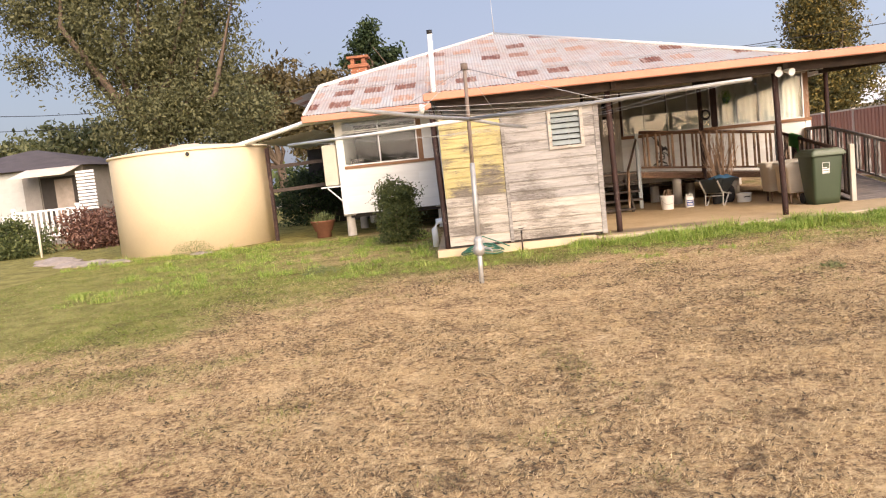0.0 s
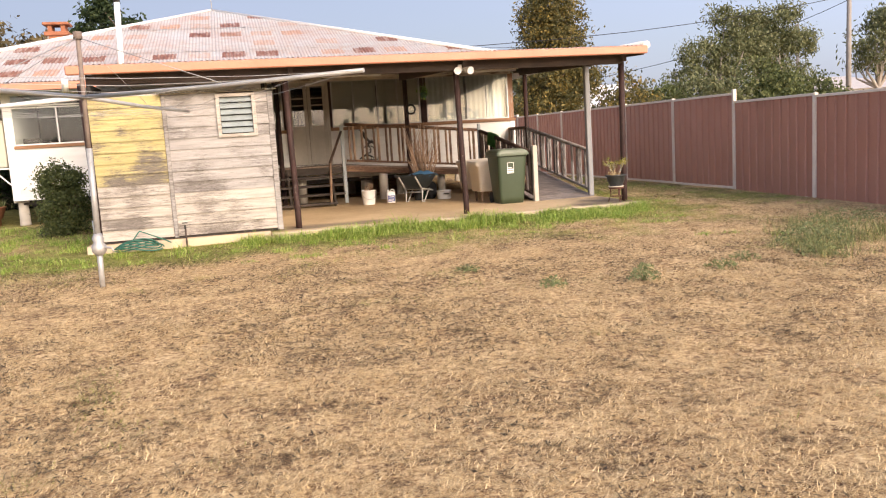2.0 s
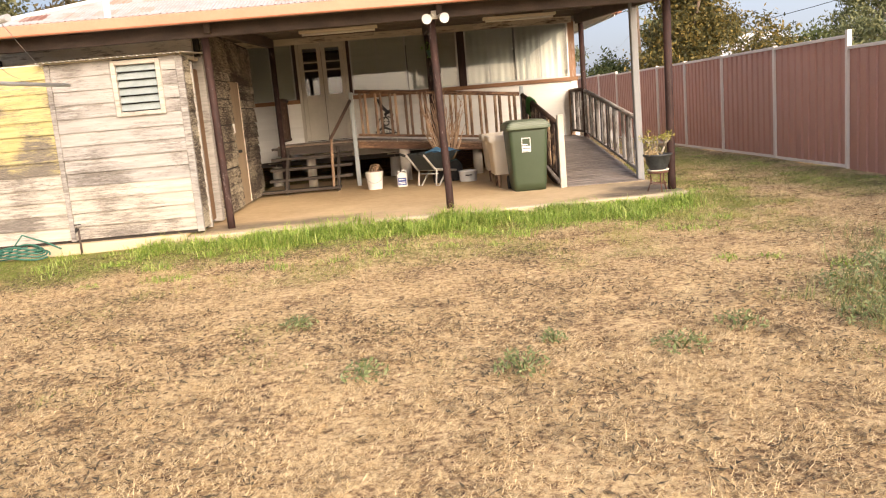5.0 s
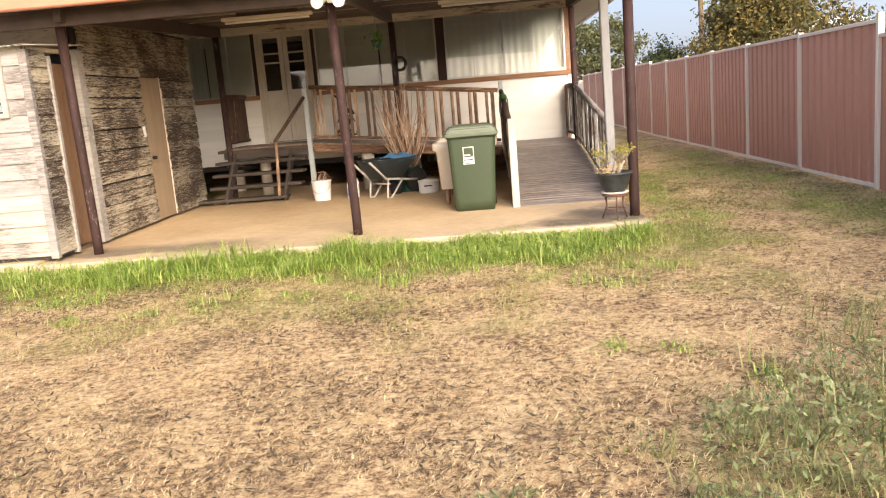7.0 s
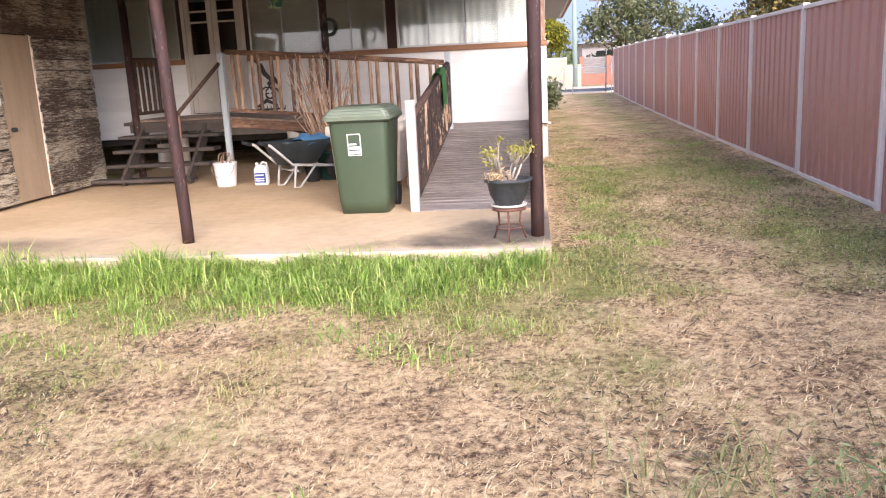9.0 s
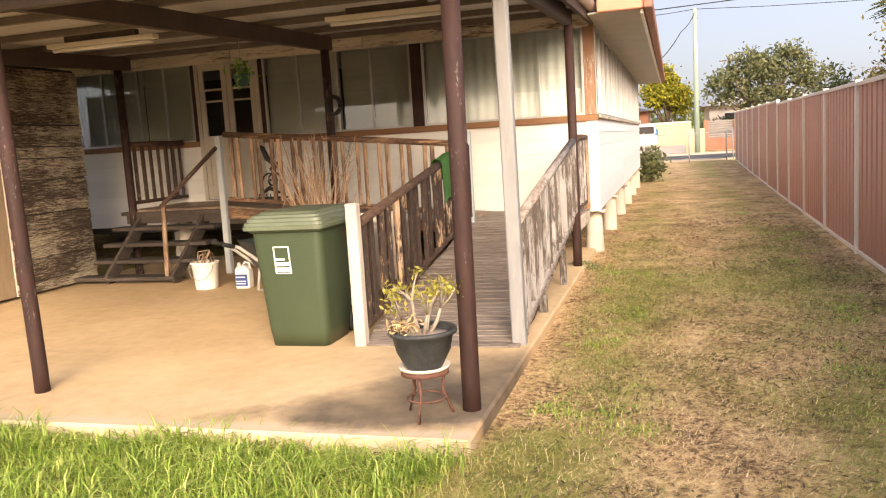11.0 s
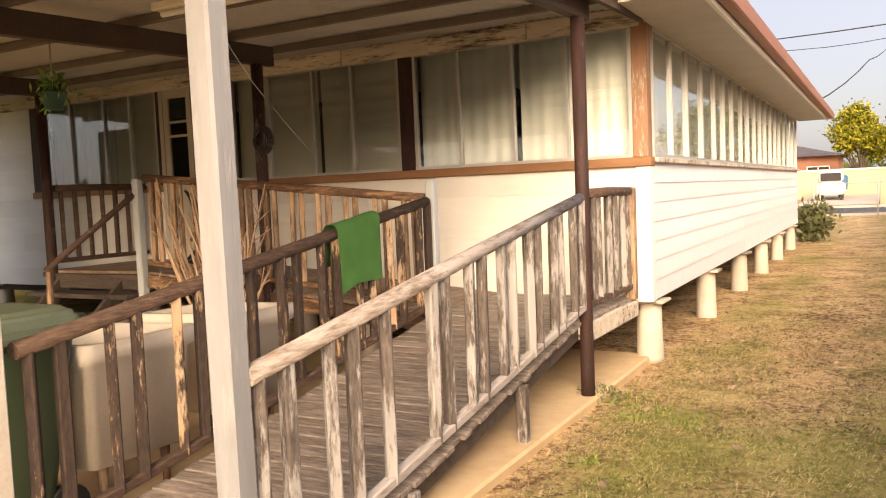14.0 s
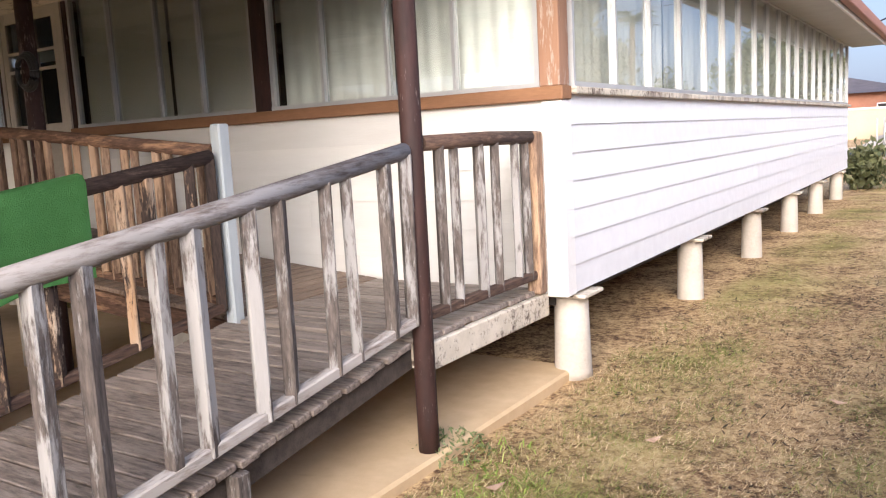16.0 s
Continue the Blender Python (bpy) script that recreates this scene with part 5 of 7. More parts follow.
def tall_blades(name, xy, z, length, width, material, rng, bend=0.5):
    """Blades of two bent segments."""
    n = len(xy)
    a = rng.uniform(0, 2 * math.pi, n)
    ln = length * rng.uniform(0.45, 1.25, n)
    h = np.stack([np.cos(a), np.sin(a), np.zeros(n)], 1)
    up = np.array([0, 0, 1.0])
    side = np.stack([-np.sin(a), np.cos(a), np.zeros(n)], 1) * (width * rng.uniform(0.7, 1.3, n))[:, None]
    p = np.column_stack([xy, z])
    l1 = (rng.uniform(0.05, 0.3, n) + 0.35 * rng.uniform(0, 1, n) * bend)[:, None]
    mid = p + (up * (1 - l1 * 0.4) + h * l1) * (ln * 0.55)[:, None]
    l2 = (rng.uniform(0.2, 1.0, n) * bend * 2)[:, None]
    top = mid + (up * (1 - l2 * 0.55) + h * l2) * (ln * 0.45)[:, None]
    v = np.stack([p - side, p + side, mid + side * 0.8, mid - side * 0.8, top], 1).reshape(-1, 3)
    i = np.arange(n)[:, None] * 5
    loops = np.concatenate([i + np.array([[0, 1, 2]]), i + np.array([[0, 2, 3]]), i + np.array([[3, 2, 4]])], 1).ravel()
    return array_mesh(name, v, loops, 3, material)


def ground_all(xy):
    return np.array([ground_z(x, y) + 0.018 * rough(x, y, 1.4) + 0.012 * rough(x, y, 5.0) for x, y in xy])


def scatter(rng, x0, x1, y0, y1, density):
    n = int((x1 - x0) * (y1 - y0) * density)
    return np.column_stack([rng.uniform(x0, x1, n), rng.uniform(y0, y1, n)])


def clumps(rng, spots, per, spread, height):
    """Blades gathered in tufts: places, and a length for each blade."""
    xy, ln = [], []
    for x, y, h in spots:
        k = int(per * rng.uniform(0.5, 1.5))
        xy.append(np.column_stack([x + rng.normal(size=k) * spread, y + rng.normal(size=k) * spread]))
        ln.append(np.full(k, height * h * rng.uniform(0.4, 1.35)))
    return np.concatenate(xy), np.concatenate(ln)


def build_grass():
    rng = np.random.default_rng(5)
    xy = np.concatenate([scatter(rng, -1.5, 10.8, 1.2, 8.0, 11500), scatter(rng, -5, 10.8, 8.0, 13.0, 6500), scatter(rng, 8.22, 10.9, 13.0, 22, 9500), scatter(rng, 8.4, 11.0, 22, 40, 600), scatter(rng, -5, -1.5, 2, 8, 6500), scatter(rng, -9, -5, 6, 13, 1500), scatter(rng, -9, -0.6, 13, 19.2, 2600)])
    tuft = np.array([rough(x, y, 4.5) + 0.8 * rough(x, y, 11.0) for x, y in xy])
    xy = xy[tuft > rng.uniform(-0.95, 0.30, len(xy))]
    g = np.array([growth(x, y) for x, y in xy])
    green = g * 0.85 > rng.uniform(0.08, 1.0, len(g))
    dry, lush = xy[~green], xy[green]
    tagged(new("dry_grass", blades("dry_grass", dry, ground_all(dry) + 0.002, 0.040, 0.0021, 1.28, G_DRY, rng)), "short dry straw-coloured grass over the yard", "grass", kind="stuff")
    tagged(new("green_grass", blades("green_grass", lush, ground_all(lush) - 0.002, 0.045, 0.0022, 0.95, G_GREEN, rng)), "short green grass patches in the yard", "grass", kind="stuff")
    # long grass along the slab and by the shed
    spots = []
    for x, y in np.concatenate([scatter(rng, 1.6, 8.1, 10.9, 12.97, 95), scatter(rng, -6.5, 1.6, 11.6, 13.05, 22), scatter(rng, -6.5, -0.7, 13.05, 18.8, 14), scatter(rng, -9.3, -4.5, 17.5, 19.4, 22), scatter(rng, 7.0, 9.5, 7.2, 9.8, 8), scatter(rng, 8.34, 9.0, 13.2, 18.5, 30), scatter(rng, 10.1, 10.8, 11.0, 24.0, 12)]):
        edge = (y - 11.85 + 0.45 * rough(x, 0, 1.3) + 0.3 * rough(x, y, 4.0)) / 0.5
        fade = min(1, max(0.05, edge)) * min(1, max(0.2, (8.3 - x) / 0.7)) if y > 10 and x > 1.6 and x < 8.3 else 0.30 if y > 10 and x > 8.3 else 0.45 if y > 10 else 0.12
        if rng.uniform() < fade * (1.0 if rough(x, y, 1.8) > -0.35 else 0.4):
            spots.append((x, y, 0.25 if x > 8.3 else (0.45 + 0.55 * fade) * max(0.45, 0.85 + 0.7 * rough(x, y, 2.2))))
    xy, ln = clumps(rng, spots, 42, 0.07, 0.225)
    tagged(new("long_grass", tall_blades("long_grass", xy, ground_all(xy) - 0.005, ln, 0.0036, G_TALL, rng, 1.35)), "long bright green grass along the slab edge", "grass", kind="stuff")
    spots = []
    for cx, cy, r, k in ((7.75, 8.2, 0.5, 46), (8.4, 8.7, 0.5, 34), (7.4, 7.6, 0.25, 12), (8.9, 9.6, 0.5, 22)):
        spots += [(cx + r * rng.normal() * 0.55, cy + r * rng.normal() * 0.55, rng.uniform(0.5, 1.2)) for _ in range(k)]
    xy, ln = clumps(rng, spots, 15, 0.06, 0.23)
    tagged(new("tall_weeds", tall_blades("tall_weeds", xy, ground_all(xy) - 0.005, ln, 0.0030, G_WEEDY, rng, 1.1)), "tall grey-green weedy grass clumps in the lawn", "weeds", kind="stuff")
    spots = [(x, y, 1.0) for x, y in np.concatenate([scatter(rng, 2.0, 8.3, 10.4, 12.5, 15), scatter(rng, 7.2, 9.0, 11.4, 13.2, 30), scatter(rng, -4, 2, 9.5, 12.5, 5)]) if rough(x, y, 1.5) > -0.1]
    xy, ln = clumps(rng, spots, 26, 0.08, 0.085)
    tagged(new("seeding_grass", tall_blades("seeding_grass", xy, ground_all(xy), ln, 0.0020, G_STRAW, rng, 1.6)), "pale yellow seeding grass stalks", "grass", kind="stuff")


def build_litter():
    """Dark scraps of dead leaf and root lying in the lawn."""
    rng = np.random.default_rng(77)
    xy = np.concatenate([scatter(rng, -4.5, 10.8, 1.2, 13, 900), scatter(rng, 8.3, 10.9, 13, 24, 700)])
    xy = xy[np.array([rough(x, y, 0.9) + 0.7 * rough(x, y, 3.5) for x, y in xy]) > rng.uniform(-0.35, 0.55, len(xy))]
    c = np.column_stack([xy, ground_all(xy) + 0.012])
    n = len(c)
    a = rng.uniform(0, 6.28, n)
    u = np.column_stack([np.cos(a), np.sin(a), rng.normal(size=n) * 0.25])
    v = np.column_stack([-np.sin(a), np.cos(a), rng.normal(size=n) * 0.35])
    s = (0.0125 * rng.uniform(0.4, 1.7, n))[:, None]
    quad = np.stack([c - u * s * 1.5, c + v * s * 0.35, c + u * s * 1.3, c - v * s * 0.25], 1)
    tagged(new("leaf_litter", array_mesh("leaf_litter", quad.reshape(-1, 3), np.arange(n * 4), 4, G_LITTER)), "dark scraps of dead leaves in the lawn", "leaf litter", kind="stuff")


G_WEEDY = leaf_material("weedy_blades", (0.12, 0.13, 0.045), (0.25, 0.25, 0.095), (0.44, 0.42, 0.18), 0.65, 0.3)
G_LITTER = leaf_material("dead_leaf_scraps", (0.045, 0.034, 0.02), (0.10, 0.072, 0.04), (0.19, 0.13, 0.07), 0.85, 0.05)
build_litter()
G_STRAW = leaf_material("straw_stalks", (0.24, 0.24, 0.06), (0.42, 0.37, 0.125), (0.58, 0.49, 0.22), 0.7, 0.25)


def build_weeds():
    rng = np.random.default_rng(9)
    for x, y, r, h, k in ((p[0], p[1], p[2], p[3] * 0.95, p[4] * 2) for p in ((7.75, 8.3, 0.42, 0.30, 420), (7.35, 7.75, 0.22, 0.16, 160), (8.35, 8.9, 0.40, 0.22, 300), (5.24, 7.5, 0.16, 0.14, 110), (5.5, 7.95, 0.08, 0.09, 40), (4.39, 7.65, 0.14, 0.10, 70), (3.9, 8.83, 0.14, 0.08, 60), (6.15, 7.63, 0.16, 0.10, 80), (8.12, 18.32, 0.20, 0.12, 170), (6.6, 7.9, 0.16, 0.1, 60), (9.3, 9.6, 0.5, 0.22, 320), (-6.6, 18.95, 0.5, 0.4, 420), (-2.4, 12.6, 0.3, 0.14, 160))):
        a, q = rng.uniform(0, 2 * math.pi, k), np.sqrt(rng.uniform(0, 1, k)) * r
        c = np.column_stack([x + q * np.cos(a), y + q * np.sin(a), np.zeros(k)])
        c[:, 2] = [ground_z(px, py) + rng.uniform(0.01, h) * (1 - 0.6 * (qq / r) ** 2) for (px, py, _), qq in zip(c, q)]
        t = thing("weed", "low grey-green broadleaf weed in the lawn", "weed", (x, y, ground_z(x, y)), "lawn weeds")
        under(new("foliage", leaves("foliage", c, 0.018, L_WEED, rng, 0.35, -0.6)), t)
        for j in range(7):
            bm = B()
            b = rng.uniform(0, 6.28)
            g = ground_z(x, y)
            tube(bm, [(x, y, g - 0.02), (x + 0.35 * r * math.cos(b), y + 0.35 * r * math.sin(b), g + h * 0.55), (x + 0.7 * r * math.cos(b), y + 0.7 * r * math.sin(b), g + h * 0.75)], [0.004, 0.003, 0.002], 4)
            part("stem", bm, L_WEED, t)
    for x, y in ((8.55, 18.0), (8.95, 18.75), (9.2, 17.4), (8.7, 16.6), (9.6, 19.6), (8.28, 17.6), (8.35, 17.2)):
        bm = B()
        g, a = ground_z(x, y) + 0.05, rng.uniform(0, 6.28)
        p = [(0.05, 0, 0.012), (0.015, 0.022, 0), (-0.045, 0, 0.015), (0.01, -0.022, 0.004)]
        top = [bm.verts.new((x + u * math.cos(a) - v * math.sin(a), y + u * math.sin(a) + v * math.cos(a), g + w)) for u, v, w in p]
        low = [bm.verts.new(v.co - Vector((0, 0, 0.0015))) for v in top]
        bm.faces.new(top)
        bm.faces.new(low[::-1])
        for i in range(4):
            bm.faces.new((top[i], low[i], low[(i + 1) % 4], top[(i + 1) % 4]))
        solid("fallen_leaf", bm, M_CANE, "dry brown fallen leaf on the grass", "leaf", "fallen leaves")


build_grass()
build_weeds()


def build_trees():
    tree("tree", "tall spreading olive-green tree behind the tank", (-12.8, 34, 0.2), [(-13.5, 34, 8.5, 3.2, 2.6, 3.2), (-10.4, 34, 7.2, 2.2, 2.2, 2.6), (-9.2, 33, 10.5, 1.5, 1.4, 1.8), (-16.6, 34, 9.6, 1.9, 1.6, 1.6), (-17.6, 34, 7.4, 0.7, 0.8, 0.8), (-14.5, 34, 11.8, 2.8, 2, 1.8), (-12.0, 33, 4.6, 2.6, 2, 1.5), (-9.3, 33, 4.6, 2.2, 1.5, 1.8)], 78000, 0.09, L_OLIVE, 1, 0.42, clump=0.42, limbs=30)
    tree("tree", "bushy brown-green tree behind the house", (-9.3, 42, 0.2), [(-9.4, 42, 5.9, 1.9, 1.6, 2.0), (-10.9, 42, 4.6, 1.5, 1.5, 1.7)], 9000, 0.16, L_BROWN, 2, 0.25, clump=0.35)
    tree("tree", "bushy brown-green tree behind the house", (-6.9, 43, 0.2), [(-6.8, 43, 5.6, 1.4, 1.3, 1.7), (-7.9, 43, 4.3, 1.2, 1.2, 1.5)], 6000, 0.16, L_BROWN, 3, 0.22, clump=0.33)
    tree("pine_tree", "dark layered pine tree far behind the roof", (-5.9, 60, 0.4), [(-5.9, 60, 12.0, 0.8, 0.8, 0.7), (-6.3, 60, 10.9, 1.2, 1, 0.6), (-5.0, 60, 10.0, 1.4, 1, 0.5), (-7.0, 60, 9.7, 1.2, 1, 0.6), (-4.3, 60, 9.2, 1.0, 1, 0.6), (-6.2, 60, 8.6, 1.9, 1.4, 0.7)], 7000, 0.17, L_DARK, 4, 0.22, clump=0.3, limbs=20, fork=0.7)
    tree("tree", "tall conical golden-tipped tree beyond the fence", (17.9, 40, 0.3), [(17.9, 40, 9.4, 1.0, 1.0, 1.3), (17.9, 40, 7.6, 1.5, 1.4, 1.3), (17.8, 40, 5.8, 1.8, 1.6, 1.4), (18.2, 40, 4.0, 2.1, 1.8, 1.5), (16.9, 40, 7.0, 0.9, 0.9, 0.6), (17.4, 40, 2.4, 2.0, 1.8, 1.3)], 38000, 0.095, L_GOLD, 5, 0.25, clump=0.3, limbs=24, fork=0.6)
    tree("gum_tree", "open grey-green gum tree beyond the fence", (27.5, 40, 0.3), [(26.2, 40, 5.0, 1.2, 1.0, 0.8), (28.6, 40, 6.5, 1.1, 1.0, 0.7), (27.2, 40, 6.9, 0.7, 0.7, 0.5), (27.9, 40, 4.2, 1.5, 1.2, 0.7), (25.4, 40, 3.5, 1.3, 0.9, 0.9), (29.6, 40, 5.2, 1.2, 0.8, 1.0), (28.2, 40, 5.4, 1.5, 1.0, 1.0)], 13000, 0.12, L_GUM, 6, 0.16, M_PALEBARK, 0.27, limbs=22, droop=0.8, slim=0.3)
    tree("gum_tree", "open grey-green gum tree beyond the fence", (31.5, 41, 0.3), [(31.2, 41, 6.8, 1.2, 1.0, 0.7), (33.0, 41, 5.5, 1.2, 1.0, 0.8), (30.4, 41, 5.0, 1.0, 1.0, 0.9), (32.4, 41, 7.3, 0.8, 0.6, 0.6), (31.8, 41, 3.6, 2.1, 1.2, 1.0), (31.6, 41, 5.6, 1.4, 1.0, 1.0)], 14000, 0.12, L_GUM, 7, 0.16, M_PALEBARK, 0.27, limbs=22, droop=0.8, slim=0.3)
    tree("gum_tree", "open grey-green gum tree beyond the fence", (37.5, 40, 0.3), [(37.4, 40, 5.0, 1.5, 1.5, 1.8), (38.6, 40, 6.5, 1.6, 1.4, 1.4)], 5000, 0.15, L_GUM, 8, 0.18, M_PALEBARK, 0.34, limbs=16, droop=0.8, slim=0.3)
    tree("tree", "round green street tree across the road", (21.6, 52, 0.3), [(21.6, 52, 4.4, 2.2, 1.8, 1.5), (24.4, 53, 4.0, 1.9, 1.6, 1.4)], 7000, 0.17, L_GUM, 9, 0.2, clump=0.36)
    tree("tree", "bright yellow-green street tree across the road", (8.8, 66, 0.45), [(8.4, 66, 4.2, 1.2, 1.2, 1.2), (9.4, 66, 3.6, 1.0, 1.0, 1.1), (8.5, 66, 5.1, 0.8, 0.8, 0.6)], 7000, 0.13, L_YELLOW, 10, 0.16, clump=0.26, fork=0.35)
    tree("tree", "loose green street tree across the road", (13.9, 60, 0.45), [(13.6, 60, 4.6, 1.6, 1.4, 1.4), (15.4, 60, 4.9, 1.3, 1.2, 1.2), (12.2, 60, 3.8, 1.1, 1.1, 1.0), (16.6, 60, 4.2, 1.0, 1.0, 0.9), (14.4, 60, 3.0, 2.0, 1.4, 0.7)], 8500, 0.13, L_GUM, 11, 0.16, clump=0.3, limbs=24)
    tree("tree", "dark green tree behind the neighbouring house", (-21.5, 42, 0.2), [(-21.0, 42, 4.6, 1.6, 1.5, 1.2), (-18.6, 42, 4.6, 1.3, 1.2, 1.2), (-23, 42, 4.2, 1.6, 1.5, 1.2)], 5000, 0.17, L_GUM, 12, 0.2)
    rng = np.random.default_rng(31)
    for i, (x, y, z, rx, rz, lf, lab) in enumerate(((18.2, 33, 1.7, 1.6, 1.8, L_GOLD, "yellowish garden bush beyond the fence"), (20.6, 34, 1.5, 1.6, 1.9, L_HEDGE, "green garden bush beyond the fence"), (22.6, 33, 1.8, 1.7, 1.9, L_GUM, "grey-green garden bush beyond the fence"), (25.2, 33, 1.7, 2.2, 2.1, L_HEDGE, "dense dark hedge bush beyond the fence"), (28.6, 34, 1.4, 1.8, 1.8, L_HEDGE, "dense dark hedge bush beyond the fence"), (15.4, 44, 1.7, 1.4, 1.6, L_HEDGE, "green bush far beyond the fence"), (-12.2, 26.5, 0.5, 1.4, 0.75, L_FLOWER, "red-leaved flowering shrub by the tank"), (-14.6, 25, 0.45, 1.5, 0.7, L_HEDGE, "low dark shrub by the path"), (-10.6, 29, 0.9, 1.4, 1.2, L_DARK, "dark shrub behind the tank"), (-5.2, 27.0, 0.8, 1.4, 1.1, L_DARK, "dark shrub under the side verandah"), (8.45, 33.2, 0.5, 0.20, 0.42, L_GUM, "small twiggy shrub at the house corner"), (12.6, 63, 1.3, 1.6, 0.7, L_HEDGE, "clipped hedge across the road"))):
        tree("bush", lab, (x, y, ground_z(x, y)), [(x, y, z + 0.1, rx, rx * 0.8, rz)], int(5200 * rx), 0.065 if y < 31 else 0.085, lf, 40 + i, 0.05, clump=0.22, category="bush", limbs=10, fork=0.3)
    # clipped round bush beside the house wall
    x, y = -1.42, 16.4
    tree("bush", "round dark green bush with a bare woody foot", (x, y, 0.09), [(x, y, 1.0, 0.45, 0.42, 0.36), (x, y, 0.62, 0.48, 0.45, 0.42), (x, y, 0.30, 0.42, 0.40, 0.24)], 13000, 0.03, L_HEDGE, 60, 0.05, clump=0.085, category="bush", limbs=26, fork=0.12)
    # palm
    t = thing("palm_tree", "small palm crown far beyond the roof", "palm", (18.6, 50, 0.3))
    bm = B()
    tube(bm, [(18.6, 50, 0.2), (18.65, 50, 3.5), (18.6, 50, 6.3)], [0.17, 0.14, 0.12], 8)
    part("trunk", bm, M_BARK, t)
    for k in range(16):
        a, e = k * 2.4, 0.9 - 0.11 * (k % 8)
        bm = B()
        for s in range(7):
            u0 = s / 7
            p = Vector((18.6 + 1.3 * u0 * math.cos(a) * math.cos(e), 50 + 1.3 * u0 * math.sin(a) * math.cos(e), 6.3 + 1.3 * u0 * math.sin(e) - 0.7 * u0 * u0))
            for w in (-1, 1):
                q = p + Vector((-math.sin(a) * w * 0.28, math.cos(a) * w * 0.28, -0.10)) + Vector((0.18 * math.cos(a), 0.18 * math.sin(a), 0))
                tube(bm, [p, q], [0.03, 0.008], 3, False)
        part("frond", bm, L_HEDGE, t)
    # far woods all round
    ang = rng.uniform(0, 2 * math.pi, 420)
    pts = []
    for a in ang:
        r = rng.uniform(150, 230)
        c = np.array([r * math.sin(a), 20 + r * math.cos(a), rng.uniform(1.5, 4.0)])
        pts.append(c + rng.normal(size=(45, 3)) * np.array([3.0, 3.0, 1.6]))
    tagged(new("far_woods", leaves("far_woods", np.concatenate(pts), 1.0, L_HEDGE, rng, 0.6)), "distant line of green trees", "woods", kind="stuff")


build_trees()


# ---- left end of the house ----
def build_left_room():
    front = pose(0, HY0, 0)
    bm = B()
    box(bm, HX0 - 0.02, HX0 + 0.13, HY0 - 0.03, HY0 + 0.12, FLOOR_Z, EAVE_Z - 0.16, bevel=0.006)
    part("corner_board", bm, M_WHITE, house)
    bm = B()
    box(bm, -2.82, -0.55, HY0 - 0.06, HY0 + 0.05, 1.70, 1.765, bevel=0.006)
    part("sill", bm, M_SILL, house, "ochre brown window sill")
    window_bank(house, (-2.82, -1.94, -1.02), 1.77, 2.56, front, M_BLIND, wood=M_WHITE)
    window_bank(house, (-2.82, -1.94, -1.02), 2.575, 2.83, front, M_BLIND, wood=M_WHITE)
    bm = B()
    box(bm, -1.02, -0.90, HY0 - 0.03, HY0 + 0.06, 1.77, 2.83, bevel=0.005)
    part("window_post", bm, M_SILL, house)
    bm = B()
    box(bm, -2.7, -2.38, HY0 + 0.25, HY0 + 0.5, 0.97, 1.92, bevel=0.01)
    part("bench", bm, M_DARK, house)
    # split air conditioner on the end wall
    ac = thing("air_conditioner", "beige air conditioner box on a bracket at the wall", "air conditioner", (-3.2, 19.6, 1.3))
    bm = B()
    box(bm, -3.33, -3.0, 19.42, 20.1, 1.34, 2.32, bevel=0.02)
    part("case", bm, M_AC, ac)
    bm = B()
    for z in np.arange(1.45, 2.25, 0.06):
        box(bm, -3.30, -3.05, 19.412, 19.419, z, z + 0.012)
    part("grille", bm, M_AC, ac)
    bm = B()
    box(bm, -3.45, -2.97, 19.45, 20.1, 1.295, 1.325)
    bar(bm, (-3.3, 19.5, 1.29), (-2.97, 19.5, 0.95), 0.025, 0.025)
    part("bracket", bm, M_WHITE, ac)
    # side verandah: low roof, beams and a dark sheet for its shaded depth
    v = thing("side_verandah", "dark low-roofed side verandah with timber rails", "verandah", (-4.3, 23, 0.1))
    us = np.arange(-5.1, -3.55, 0.038)
    vs, fs = corrugated(us, lambda x: 20.4, lambda x: 27, lambda x, y, dz: (x, y, 2.78 + 0.12 * (x + 3.6) + dz), 0.152, 0.01)
    under(new("roof_iron", raw_mesh("roof_iron", vs, fs, M_SHEET, True)), v)
    for x in (-4.9,):
        bm = B()
        bar(bm, (x, 20.5, 0.05), (x, 20.5, 2.45), 0.09, 0.09, 0.006)
        part("post", bm, M_BROWN, v)
    for z in (1.35, 1.95):
        bm = B()
        bar(bm, (-4.9, 20.5, z), (-3.0, 20.5, z + 0.06), 0.05, 0.09, 0.006)
        part("rail", bm, M_BROWN_X, v)
    bm = B()
    box(bm, -5.1, -2.9, 26.9, 27.0, 0.05, 2.55)
    part("rear_wall", bm, M_DARK, v)


build_left_room()


